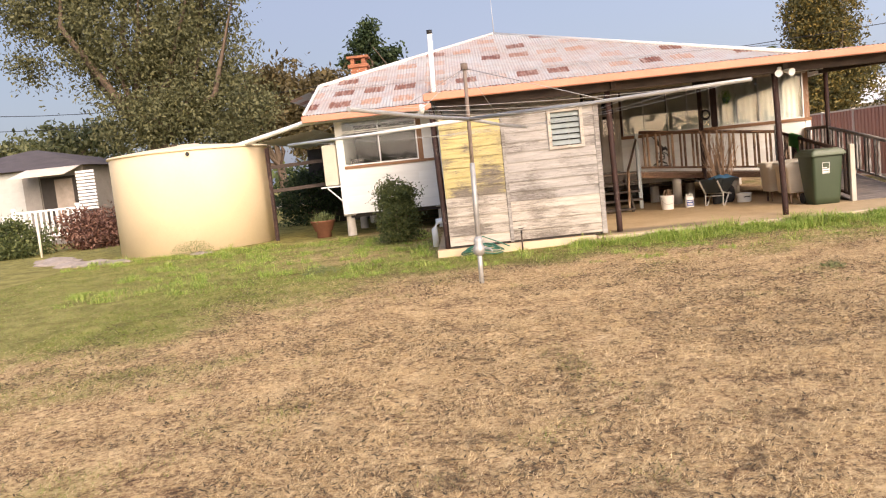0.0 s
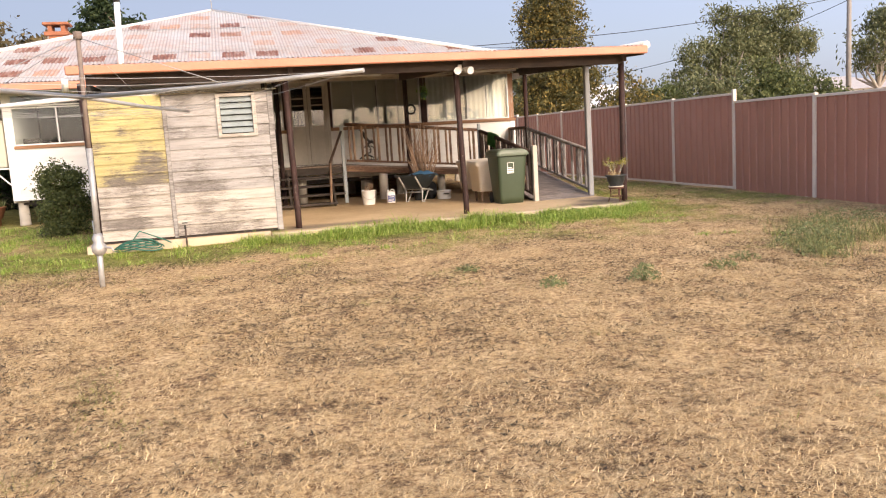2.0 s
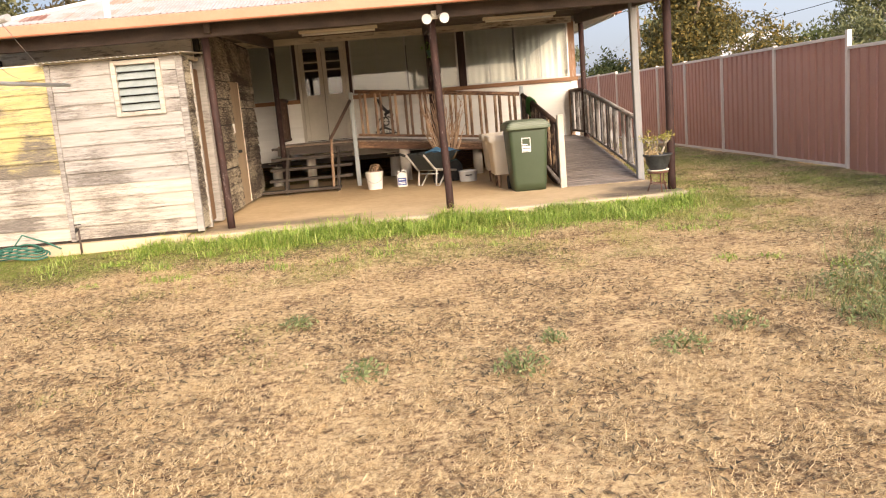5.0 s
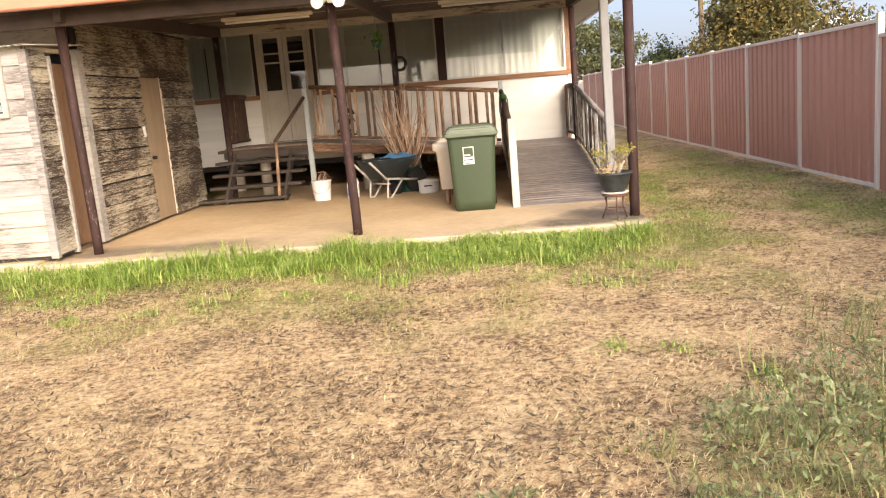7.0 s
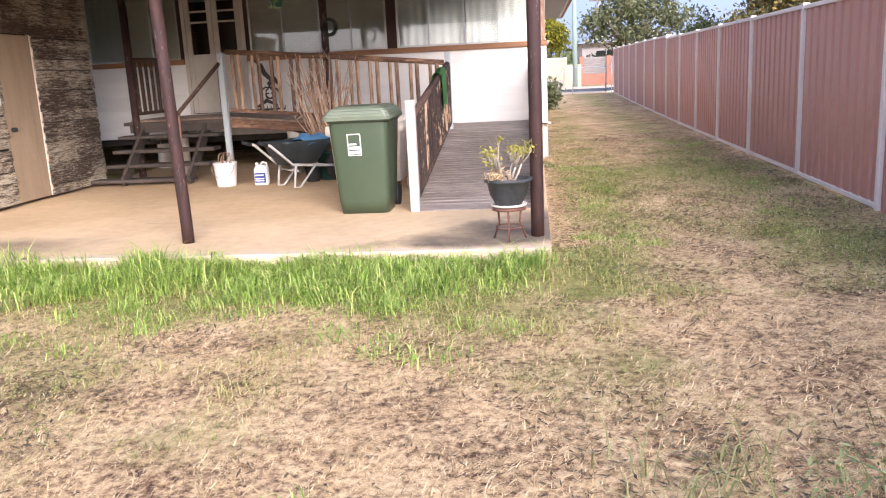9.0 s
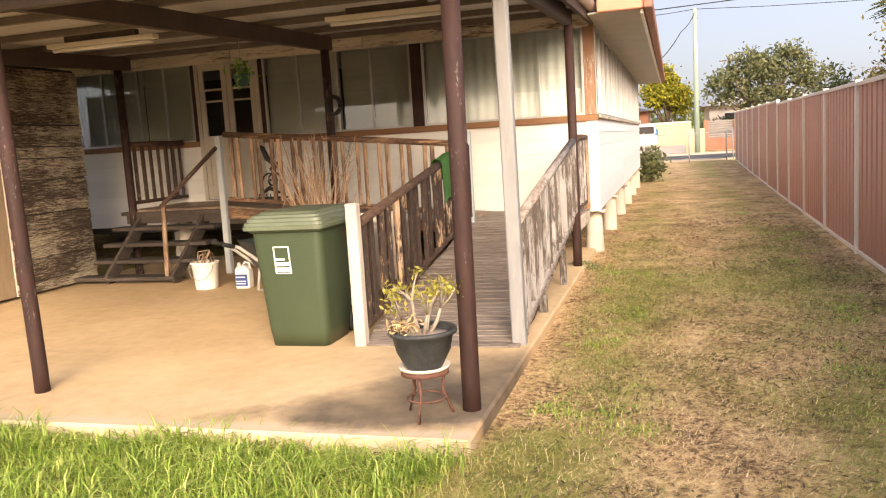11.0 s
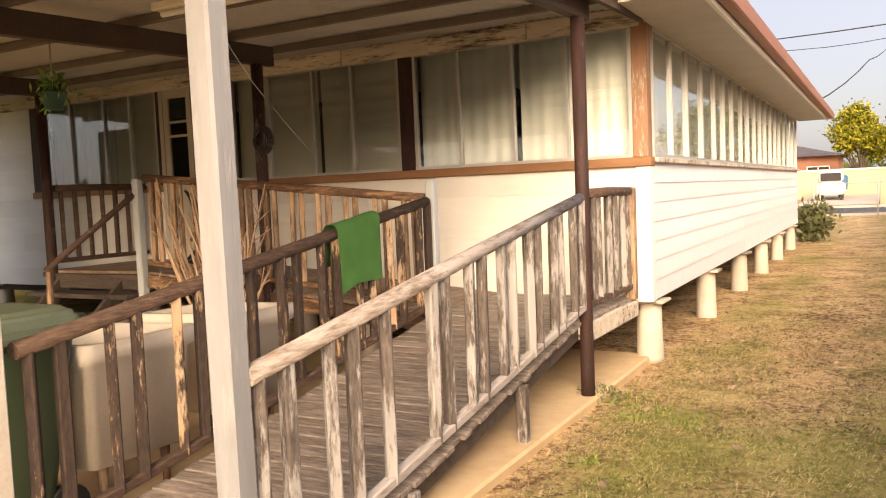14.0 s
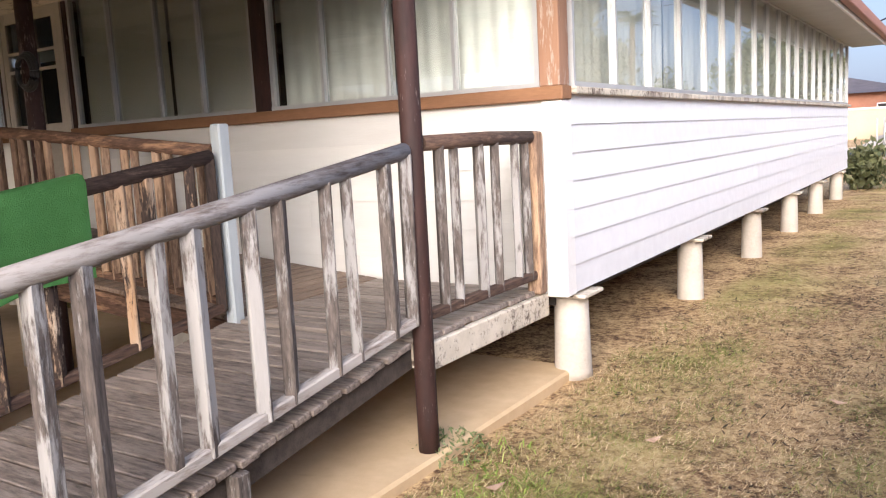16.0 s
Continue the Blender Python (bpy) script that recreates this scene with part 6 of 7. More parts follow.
def build_tank():
    c = (-7.15, 21.3, 0.04)
    t = thing("water_tank", "large round cream water tank", "water tank", c)
    bm = B()
    lathe(bm, [(2.0, -0.1), (2.0, 2.50), (1.985, 2.53)], 72, c)
    part("wall", bm, M_TANK, t)
    bm = B()
    lathe(bm, [(2.03, 2.50), (2.05, 2.52), (2.03, 2.56), (1.2, 2.66), (0.3, 2.74), (0.28, 2.76)], 72, c)
    part("lid", bm, M_TANK, t)
    bm = B()
    d = Vector((-c[0], -c[1], 0)).normalized()
    o = Vector(c) + d * 2.0 + Vector((-0.05, 0.0, 2.42))
    tube(bm, [o - d * 0.05, o + d * 0.07], 0.05, 12)
    part("overflow", bm, M_BLACK, t, "black overflow outlet")
    for i, (y0, x0) in enumerate(((19.1, -3.62), (18.72, -3.5))):
        bm = B()
        tube(bm, [(x0 + 0.45, y0 - 0.02, 2.88), (x0, y0, 2.86), (-5.6, 20.45 + 0.25 * i, 2.60), (-5.9, 20.6 + 0.25 * i, 2.57)], 0.055, 10)
        solid("water_pipe", bm, M_PVC, "white plastic water pipe from the gutter to the tank", "pipe", "tank pipes")
    rnd = random.Random(4)
    for x, y, s in ((-9.0, 18.9, 0.45), (-8.4, 18.7, 0.35), (-9.6, 19.2, 0.4), (-6.4, 18.95, 0.22), (-6.2, 18.8, 0.16), (-10.6, 20.4, 0.5), (-11.3, 21.5, 0.45)):
        bm = B()
        bmesh.ops.create_icosphere(bm, subdivisions=2, radius=s, matrix=pose(x, y, 0.06) @ Matrix.Diagonal((1.3, 0.8, 0.28, 1)))
        for w in bm.verts:
            w.co += Vector((rnd.uniform(-1, 1), rnd.uniform(-1, 1), rnd.uniform(-1, 1))) * s * 0.07
        solid("stone", bm, M_STONE, "flat grey-brown stone beside the tank", "stone", "tank stones")


build_tank()


def build_roof_things():
    ch = thing("chimney", "orange brick chimney with a dark cap", "chimney", (-3.1, 27.3, 4.0))
    bm = B()
    box(bm, -3.36, -2.84, 27.04, 27.56, 3.6, 5.05)
    part("core", bm, M_MORTAR, ch)
    bm = B()
    box(bm, -0.118, 0.118, -0.012, 0.012, 0, 0.070, bevel=0.004)
    brick = finish(bm, "brick", M_BRICK)
    for r in range(12):
        for k in range(2):
            for (px, py, a) in ((-3.1 + (k - 0.5) * 0.255 + (0.06 if r % 2 else -0.06) * 0.5, 27.035, 0), (-2.835, 27.3 + (k - 0.5) * 0.255, 90)):
                piece("brick", brick, ch, pose(px, py, 4.12 + r * 0.078, 0, 0, a))
    bm = B()
    box(bm, -3.44, -2.76, 26.96, 27.64, 5.05, 5.17, bevel=0.02)
    box(bm, -3.34, -3.22, 27.06, 27.54, 5.17, 5.36)
    box(bm, -2.98, -2.86, 27.06, 27.54, 5.17, 5.36)
    box(bm, -3.46, -2.74, 26.98, 27.62, 5.36, 5.44, bevel=0.015)
    part("cap", bm, M_BRICK, ch, "corbelled brick cap")
    fl = thing("flue", "tall white flue pipe with a dark cap", "flue", (-0.5, 19.2, 2.8))
    bm = B()
    tube(bm, [(-0.52, 19.15, 2.9), (-0.46, 19.15, 4.6)], 0.06, 14)
    part("pipe", bm, M_PVC, fl)
    bm = B()
    tube(bm, [(-0.46, 19.15, 4.6), (-0.46, 19.15, 4.69)], 0.066, 14)
    part("cap", bm, M_IRON, fl)
    bm = B()
    tube(bm, [(1.37, 25.6, 5.4), (1.37, 25.6, 6.6)], [0.014, 0.008], 6)
    solid("antenna", bm, M_ALU, "thin metal antenna rod on the roof peak", "antenna")
    # gutter end drop at the shed corner
    bm = B()
    tube(bm, [(-0.55, 12.98, 2.52), (-0.56, 13.02, 2.44), (-0.60, 13.2, 2.36)], 0.045, 10)
    solid("drain_pipe", bm, M_PVC, "short white drain pipe at the gutter end", "pipe")
    bm = B()
    tube(bm, [(-0.62, 14.55, 0.1), (-0.62, 14.5, 0.42), (-0.56, 14.5, 0.55), (-0.40, 14.5, 0.57)], 0.055, 12)
    solid("drain_pipe", bm, M_PVC, "white waste pipe elbow beside the shed", "pipe")


build_roof_things()


def build_hoist():
    t = thing("clothes_hoist", "old galvanised rotary clothes hoist with four arms", "clothes hoist", (0.1, 10.1, -0.01))
    bm = B()
    tube(bm, [(0.09, 10.1, -0.05), (0.10, 10.1, 0.48)], 0.03, 12)
    part("ground_sleeve", bm, M_GALV, t)
    bm = B()
    tube(bm, [(0.10, 10.1, 0.48), (0.12, 10.1, 1.52)], 0.032, 12)
    part("outer_mast", bm, M_GALV, t, "dull galvanised lower mast")
    bm = B()
    tube(bm, [(0.12, 10.1, 1.50), (0.14, 10.1, 2.72)], 0.025, 10)
    tube(bm, [(0.14, 10.1, 2.66), (0.14, 10.1, 2.74)], 0.045, 10)
    part("inner_mast", bm, M_OLDPIPE, t, "dull brown-grey upper mast")
    bm = B()
    lathe(bm, [(0.04, 0.36), (0.075, 0.40), (0.08, 0.46), (0.05, 0.50), (0.065, 0.54), (0.04, 0.60)], 14, (0.10, 10.1, 0.0))
    tube(bm, [(0.10, 10.1, 0.45), (0.24, 10.02, 0.44), (0.26, 10.0, 0.40)], 0.013, 6)
    part("winding_gear", bm, M_GALV, t)
    hub = Vector((0.135, 10.1, 2.06))
    ends = [Vector(e) for e in ((2.77, 7.75, 2.02), (-0.86, 6.5, 2.04), (-2.6, 12.3, 2.08), (1.05, 12.85, 1.99))]
    mats = (M_GALV, M_GALV, M_PVC, M_GALV)
    for e, mt in zip(ends, mats):
        bm = B()
        tube(bm, [hub, hub.lerp(e, 0.5) + Vector((0, 0, -0.015)), e], [0.026, 0.022, 0.02], 8)
        part("arm", bm, mt, t)
        bm = B()
        tube(bm, [Vector((0.14, 10.1, 2.68)), hub.lerp(e, 0.55)], 0.004, 4)
        part("stay", bm, M_GALV, t)
    for k, f in enumerate((0.97, 0.82, 0.66, 0.5)):
        for a, b in ((0, 1), (1, 2), (2, 3), (3, 0)):
            p, q = hub.lerp(ends[a], f), hub.lerp(ends[b], f)
            m = (p + q) / 2 - Vector((0, 0, 0.05 + 0.02 * k))
            bm = B()
            tube(bm, [p, p.lerp(m, 0.5) - Vector((0, 0, 0.012)), m, m.lerp(q, 0.5) - Vector((0, 0, 0.012)), q], 0.0022, 4)
            part("line", bm, M_GALV, t)


build_hoist()


# ---- things on the patio ----
def build_patio_things():
    z = 0.135
    # laundry tubs behind the bin
    for y0, y1, lab in ((15.29, 15.95, "cream concrete laundry tub on timber legs"), (16.24, 16.76, "cream concrete laundry tub leaning by the ramp")):
        t = thing("laundry_tub", lab, "laundry tub", (6.3, y0, z), "laundry tubs")
        bm = B()
        ring_loft(bm, [(6.05, 6.71, y0 + 0.05, y1 - 0.03, z + 0.20), (6.02, 6.74, y0 + 0.02, y1, z + 0.66), (5.98, 6.78, y0, y1 + 0.01, z + 0.68), (5.98, 6.78, y0, y1 + 0.01, z + 0.76), (6.02, 6.74, y0 + 0.04, y1 - 0.03, z + 0.76), (6.12, 6.64, y0 + 0.12, y1 - 0.11, z + 0.40)], 0.05)
        for v in bm.verts:
            v.co.z += (0.04 + 0.03 * (v.co.x - 6.74)) * (v.co.z - z) / 0.76
        part("basin", bm, M_TUB, t)
        for x in (6.12, 6.62):
            for y in (y0 + 0.16, y1 - 0.12):
                bm = B()
                tube(bm, [(x, y, z), (x, y, z + 0.215)], [0.018, 0.028], 8)
                part("leg", bm, M_RAIL_TAN, t)
    # bucket with a plant
    t = thing("bucket", "white plastic bucket holding a dry plant", "bucket", (4.2, 17.1, z))
    bm = B()
    lathe(bm, [(0.115, 0), (0.12, 0.01), (0.145, 0.275), (0.152, 0.28), (0.152, 0.295), (0.138, 0.295), (0.13, 0.22)], 24, (4.2, 17.1, z))
    part("pail", bm, M_WHITE, t)
    bm = B()
    pts = [(4.2 + 0.15 * math.cos(a), 17.1 - 0.16 * math.sin(a) * 0.4 - 0.08, z + 0.27 - 0.16 * math.sin(a)) for a in np.linspace(0, math.pi, 9)]
    tube(bm, pts, 0.004, 5)
    part("handle", bm, M_GALV, t)
    bm = B()
    rnd = random.Random(2)
    for i in range(16):
        a, r = rnd.uniform(0, 6.28), rnd.uniform(0.02, 0.11)
        b = (4.2 + r * math.cos(a), 17.1 + r * math.sin(a), z + 0.2)
        m = Vector(b) + Vector((rnd.uniform(-0.05, 0.12), rnd.uniform(-0.05, 0.05), rnd.uniform(0.12, 0.22)))
        tube(bm, [b, m, m + Vector((rnd.uniform(-0.05, 0.16), rnd.uniform(-0.04, 0.04), rnd.uniform(-0.14, 0.03)))], [0.006, 0.005, 0.002], 5)
    part("dry_plant", bm, M_CANE, t)
    # jerry can
    t = thing("jerry_can", "white plastic jerry can with a blue label", "jerry can", (4.66, 17.1, z))
    bm = B()
    ring_loft(bm, [(4.58, 4.74, 17.05, 17.17, z), (4.575, 4.745, 17.045, 17.175, z + 0.02), (4.575, 4.745, 17.045, 17.175, z + 0.2), (4.60, 4.70, 17.07, 17.15, z + 0.245)], 0.03)
    part("body", bm, M_WHITE, t)
    bm = B()
    tube(bm, [(4.61, 17.11, z + 0.24), (4.61, 17.11, z + 0.275)], 0.02, 12)
    part("cap", bm, M_WHITE, t)
    bm = B()
    tube(bm, [(4.65, 17.11, z + 0.24), (4.68, 17.11, z + 0.28), (4.73, 17.11, z + 0.27), (4.74, 17.11, z + 0.2)], 0.012, 8)
    part("handle", bm, M_WHITE, t)
    bm = B()
    box(bm, 4.59, 4.73, 17.040, 17.044, z + 0.03, z + 0.155)
    lb = part("label", bm, M_LABEL, t, "blue printed label")
    bm = B()
    for a in (0.05, 0.075, 0.12):
        box(bm, 4.60, 4.71, 17.036, 17.039, z + a, z + a + 0.012)
    part("print", bm, M_WHITE, lb)
    # wheelbarrow, its wheel towards the house
    t = thing("wheelbarrow", "black wheelbarrow with pale legs and a blue cloth", "wheelbarrow", (5.2, 16.9, z))
    bm = B()
    sec = [(4.98, 5.40, 16.75, 17.08, z + 0.27), (4.86, 5.60, 16.63, 17.20, z + 0.54), (4.85, 5.61, 16.62, 17.21, z + 0.555), (4.88, 5.58, 16.65, 17.18, z + 0.54), (5.0, 5.38, 16.77, 17.06, z + 0.30)]
    ring_loft(bm, sec, 0.08)
    part("tray", bm, M_BARROW, t)
    bm = B()
    for y in (16.72, 17.10):
        tube(bm, [(4.62, y - 0.05, z + 0.56), (4.72, y - 0.04, z + 0.53), (5.02, y, z + 0.28), (5.5, y * 0.5 + 8.46, z + 0.22), (5.75, 16.91 + (y - 16.91) * 0.25, z + 0.19)], 0.017, 8)
    part("frame", bm, M_STEEL_PAINT, t)
    for y in (16.72, 17.10):
        bm = B()
        tube(bm, [(4.56, y - 0.055, z + 0.575), (4.68, y - 0.045, z + 0.54)], 0.022, 8)
        part("grip", bm, M_BLACK, t)
        bm = B()
        tube(bm, [(5.06, y, z + 0.27), (5.02, y, z + 0.01), (5.10, y, z + 0.005), (5.34, y, z + 0.25)], 0.014, 8)
        part("leg", bm, M_STEEL_PAINT, t)
    bm = B()
    tube(bm, [(5.09, 16.72, z + 0.20), (5.09, 17.10, z + 0.20)], 0.012, 8)
    part("brace", bm, M_STEEL_PAINT, t)
    bm = B()
    tube(bm, [(5.78, 16.87, z + 0.18), (5.78, 16.95, z + 0.18)], 0.18, 24)
    part("wheel", bm, M_BLACK, t)
    t.rotation_euler = (0, 0, radians(48))
    bm = B()
    bmesh.ops.create_grid(bm, x_segments=12, y_segments=10, size=0.5, matrix=pose(5.36, 17.06, z + 0.60, 0, 0, 48) @ Matrix.Diagonal((0.42, 0.5, 1, 1)))
    for v in bm.verts:
        v.co.z += 0.05 * noise.noise(v.co * 9) - 0.6 * max(0, (v.co - Vector((5.36, 17.06, v.co.z))).length - 0.15)
    r = bmesh.ops.solidify(bm, geom=bm.faces[:], thickness=0.006)
    solid("cloth", bm, M_BLUE, "crumpled blue cloth lying in the wheelbarrow", "cloth")
    # tall cane plant in a green pot
    t = thing("potted_cane", "dead leafless canes in a dark green pot", "potted plant", (5.46, 17.45, z))
    bm = B()
    lathe(bm, [(0.13, 0), (0.14, 0.02), (0.165, 0.33), (0.18, 0.335), (0.18, 0.37), (0.16, 0.37), (0.15, 0.30)], 24, (5.46, 17.45, z))
    part("pot", bm, M_GREENPOT, t)
    rnd = random.Random(12)
    for i in range(58):
        a, r = rnd.uniform(0, 6.28), rnd.uniform(0.01, 0.12)
        b = Vector((5.46 + r * math.cos(a), 17.45 + r * math.sin(a), z + 0.28))
        h = rnd.uniform(0.55, 1.35)
        s = Vector((rnd.uniform(-0.42, 0.42), rnd.uniform(-0.25, 0.25), h))
        m = b + s * 0.5 + Vector((rnd.uniform(-0.05, 0.05), rnd.uniform(-0.05, 0.05), 0))
        bm = B()
        w = rnd.uniform(0.008, 0.014)
        tube(bm, [b, m, b + s], [w, w * 0.8, w * 0.35], 5)
        for k in range(rnd.randint(0, 3)):
            f = rnd.uniform(0.5, 0.95)
            p = b + s * f
            tube(bm, [p, p + Vector((rnd.uniform(-0.12, 0.12), rnd.uniform(-0.1, 0.1), rnd.uniform(0.05, 0.22)))], [w * 0.5, w * 0.2], 4)
        part("cane", bm, M_CANE, t)
    bm = B()
    lathe(bm, [(0.08, 0), (0.085, 0.01), (0.10, 0.2), (0.09, 0.2), (0.085, 0.15)], 16, (5.28, 17.25, z))
    solid("flower_pot", bm, M_BLACK, "small black plastic flower pot", "flower pot")
    # white enamel pot
    t = thing("enamel_pot", "low white enamel pot with a handle", "pot", (5.78, 17.05, z))
    bm = B()
    lathe(bm, [(0.13, 0), (0.145, 0.02), (0.15, 0.16), (0.158, 0.165), (0.158, 0.18), (0.06, 0.20)], 24, (5.78, 17.05, z))
    part("body", bm, M_WHITE, t)
    bm = B()
    tube(bm, [(5.73, 16.90, z + 0.11), (5.73, 16.86, z + 0.115), (5.83, 16.86, z + 0.115), (5.83, 16.90, z + 0.11)], 0.009, 6)
    part("handle", bm, M_BLACK, t)
    # potted jade plant on its stand
    px, py = 7.865, 13.33
    t = thing("plant_stand", "rusty iron plant stand with a round top", "plant stand", (px, py, z))
    bm = B()
    lathe(bm, [(0.10, 0.225), (0.125, 0.23), (0.125, 0.25), (0.10, 0.255)], 24, (px, py, z))
    part("top", bm, M_RUST, t)
    for k in range(3):
        a = 0.5 + k * 2.094
        bm = B()
        tube(bm, [(px + 0.10 * math.cos(a), py + 0.10 * math.sin(a), z + 0.235), (px + 0.09 * math.cos(a), py + 0.09 * math.sin(a), z + 0.13), (px + 0.14 * math.cos(a), py + 0.14 * math.sin(a), z)], 0.009, 6)
        part("leg", bm, M_RUST, t)
    bm = B()
    tube(bm, [(px + 0.1 * math.cos(a), py + 0.1 * math.sin(a), z + 0.10) for a in np.linspace(0, 6.283, 20)], 0.006, 5)
    part("ring", bm, M_RUST, t)
    p = thing("potted_plant", "black bowl pot with a thick-stemmed yellow-green succulent", "potted plant", (px, py, z + 0.255))
    bm = B()
    lathe(bm, [(0.085, 0.255), (0.095, 0.265), (0.14, 0.35), (0.158, 0.435), (0.18, 0.445), (0.18, 0.465), (0.155, 0.465), (0.14, 0.42)], 32, (px, py, z))
    part("pot", bm, M_POTBLACK, p)
    bm = B()
    lathe(bm, [(0.142, 0.415), (0.14, 0.435), (0.05, 0.445)], 20, (px, py, z))
    part("soil", bm, M_STONE, p)
    bm = B()
    lathe(bm, [(0.10, 0.256), (0.128, 0.258), (0.136, 0.275), (0.130, 0.276), (0.10, 0.262)], 28, (px, py, z))
    part("saucer", bm, M_TUB, p, "chalky white saucer")
    rnd = random.Random(5)
    rng = np.random.default_rng(6)
    bm, tips = B(), []
    for i in range(5):
        a = i * 1.26 + rnd.uniform(-0.3, 0.3)
        b = Vector((px + 0.03 * math.cos(a), py + 0.03 * math.sin(a), z + 0.425))
        m = b + Vector((0.075 * math.cos(a), 0.075 * math.sin(a), rnd.uniform(0.07, 0.17)))
        tube(bm, [b, b.lerp(m, 0.5) + Vector((rnd.uniform(-0.014, 0.014), rnd.uniform(-0.014, 0.014), 0)), m], [0.014, 0.010, 0.008], 7)
        for k in range(5):
            c = a + rnd.uniform(-1.2, 1.2)
            e = m + Vector((rnd.uniform(0.03, 0.10) * math.cos(c), rnd.uniform(0.03, 0.10) * math.sin(c), rnd.uniform(0.05, 0.15)))
            tube(bm, [m, m.lerp(e, 0.5) + Vector((rnd.uniform(-0.012, 0.012), rnd.uniform(-0.012, 0.012), 0.005)), e], [0.007, 0.005, 0.003], 6)
            tips.append(e)
    part("stem", bm, M_STEM, p, "grey fleshy branching stem")
    c = np.concatenate([np.array(e) + rng.normal(size=(15, 3)) * np.array([0.026, 0.026, 0.018]) for e in tips])
    under(new("foliage", leaves("foliage", c, 0.0165, L_PLANT, rng, 0.42, -0.8)), p)
    c = np.column_stack([px - 0.09 + rng.normal(size=130) * 0.045, py - 0.06 + rng.normal(size=130) * 0.04, z + 0.465 + np.abs(rng.normal(size=130)) * 0.035])
    under(new("dry_leaves", leaves("dry_leaves", c, 0.022, G_DRY, rng, 0.3)), p)
    # towel over the inner rail
    bm = B()
    ys = np.linspace(16.90, 17.36, 9)
    path = [(0.058, -0.36), (0.062, -0.2), (0.060, -0.06), (0.056, 0.03), (0.036, 0.062), (0.0, 0.072), (-0.036, 0.062), (-0.056, 0.03), (-0.060, -0.06), (-0.062, -0.2)]
    grid = [[bm.verts.new((6.95 + u + 0.006 * math.sin(y * 17 + w * 9), y, ramp_z(y) + 0.85 + w - (0.0 if w > -0.3 else 0.02 * math.sin(y * 8)))) for u, w in path] for y in ys]
    for a, b in zip(grid, grid[1:]):
        for j in range(len(path) - 1):
            f = bm.faces.new((a[j], a[j + 1], b[j + 1], b[j]))
            f.smooth = True
    bmesh.ops.solidify(bm, geom=bm.faces[:], thickness=0.006)
    solid("towel", bm, M_TOWEL, "green towel hung over the ramp handrail", "towel")
    # scrollwork ornament against the wall behind the railing
    bm = B()
    ox, oy, oz = 4.46, 18.32, 1.02
    for sx in (1, -1):
        pts = [(ox + sx * (0.02 + 0.12 * (1 - k / 14) * math.cos(k * 0.62)), oy, oz + 0.20 + 0.12 * (1 - k / 14) * math.sin(k * 0.62)) for k in range(14)]
        tube(bm, pts, 0.011, 6)
    tube(bm, [(ox - 0.18, oy, oz + 0.66), (ox - 0.10, oy, oz + 0.60), (ox - 0.05, oy, oz + 0.48), (ox + 0.03, oy, oz + 0.40), (ox + 0.0, oy, oz + 0.3)], [0.01, 0.03, 0.035, 0.03, 0.012], 8)
    tube(bm, [(ox - 0.02, oy, oz + 0.34), (ox + 0.09, oy, oz + 0.40), (ox + 0.14, oy, oz + 0.32)], [0.02, 0.04, 0.015], 8)
    tube(bm, [(ox + 0.1, oy, oz + 0.05), (ox - 0.05, oy, oz + 0.12), (ox - 0.2, oy, oz + 0.03)], [0.012, 0.03, 0.012], 8)
    tube(bm, [(ox - 0.22, oy, oz), (ox + 0.2, oy, oz)], 0.014, 6)
    for k in range(9):
        tube(bm, [(ox - 0.2 + k * 0.05, oy, oz), (ox - 0.2 + k * 0.05, oy, oz + 0.05)], 0.006, 5)
    solid("metal_ornament", bm, M_IRON, "black scrolled metal ornament behind the railing", "ornament")
    # wreath of wire on the post and a hanging basket
    bm = B()
    for k in range(3):
        tube(bm, [(5.42 + (0.10 - 0.012 * k) * math.cos(a), 18.11 - 0.012 * k, 2.05 + (0.11 - 0.012 * k) * math.sin(a)) for a in np.linspace(0, 6.283, 22)], 0.012, 6)
    solid("wire_coil", bm, M_IRON, "dark coil hung on the carport post", "coil")
    bm = B()
    tube(bm, [(8.02, 14.88, 2.16), (7.95, 15.05, 2.06), (7.86, 15.25, 1.98), (7.72, 15.6, 1.86), (7.585, 15.94, 1.753)], 0.0013, 5)
    solid("loose_wire", bm, M_GALV, "thin pale wire hanging from the square post", "wire")
    hp = thing("hanging_plant", "small green plant in a hanging pot", "hanging plant", (5.3, 16.3, 2.3))
    c = np.column_stack([5.3 + rng.normal(size=120) * 0.045, 16.3 + rng.normal(size=120) * 0.045, 2.30 + rng.normal(size=120) * 0.065])
    under(new("foliage", leaves("foliage", c, 0.03, L_HANG, rng, 0.4)), hp)
    bm = B()
    lathe(bm, [(0.05, 0), (0.08, 0.10), (0.085, 0.11)], 14, (5.3, 16.3, 2.18))
    part("pot", bm, M_GREENPOT, hp)
    bm = B()
    tube(bm, [(5.3, 16.3, 2.28), (5.3, 16.3, roof_z(16.3) - 0.23)], 0.004, 5)
    part("wire", bm, M_GALV, hp)


L_HANG = leaf_material("hanging_leaves", (0.05, 0.11, 0.02), (0.14, 0.28, 0.05), (0.26, 0.42, 0.10), 0.5, 0.35)
M_LABEL = simple("blue_label", (0.03, 0.05, 0.18), (0.06, 0.09, 0.28), 8, 60, 0.5)
build_patio_things()


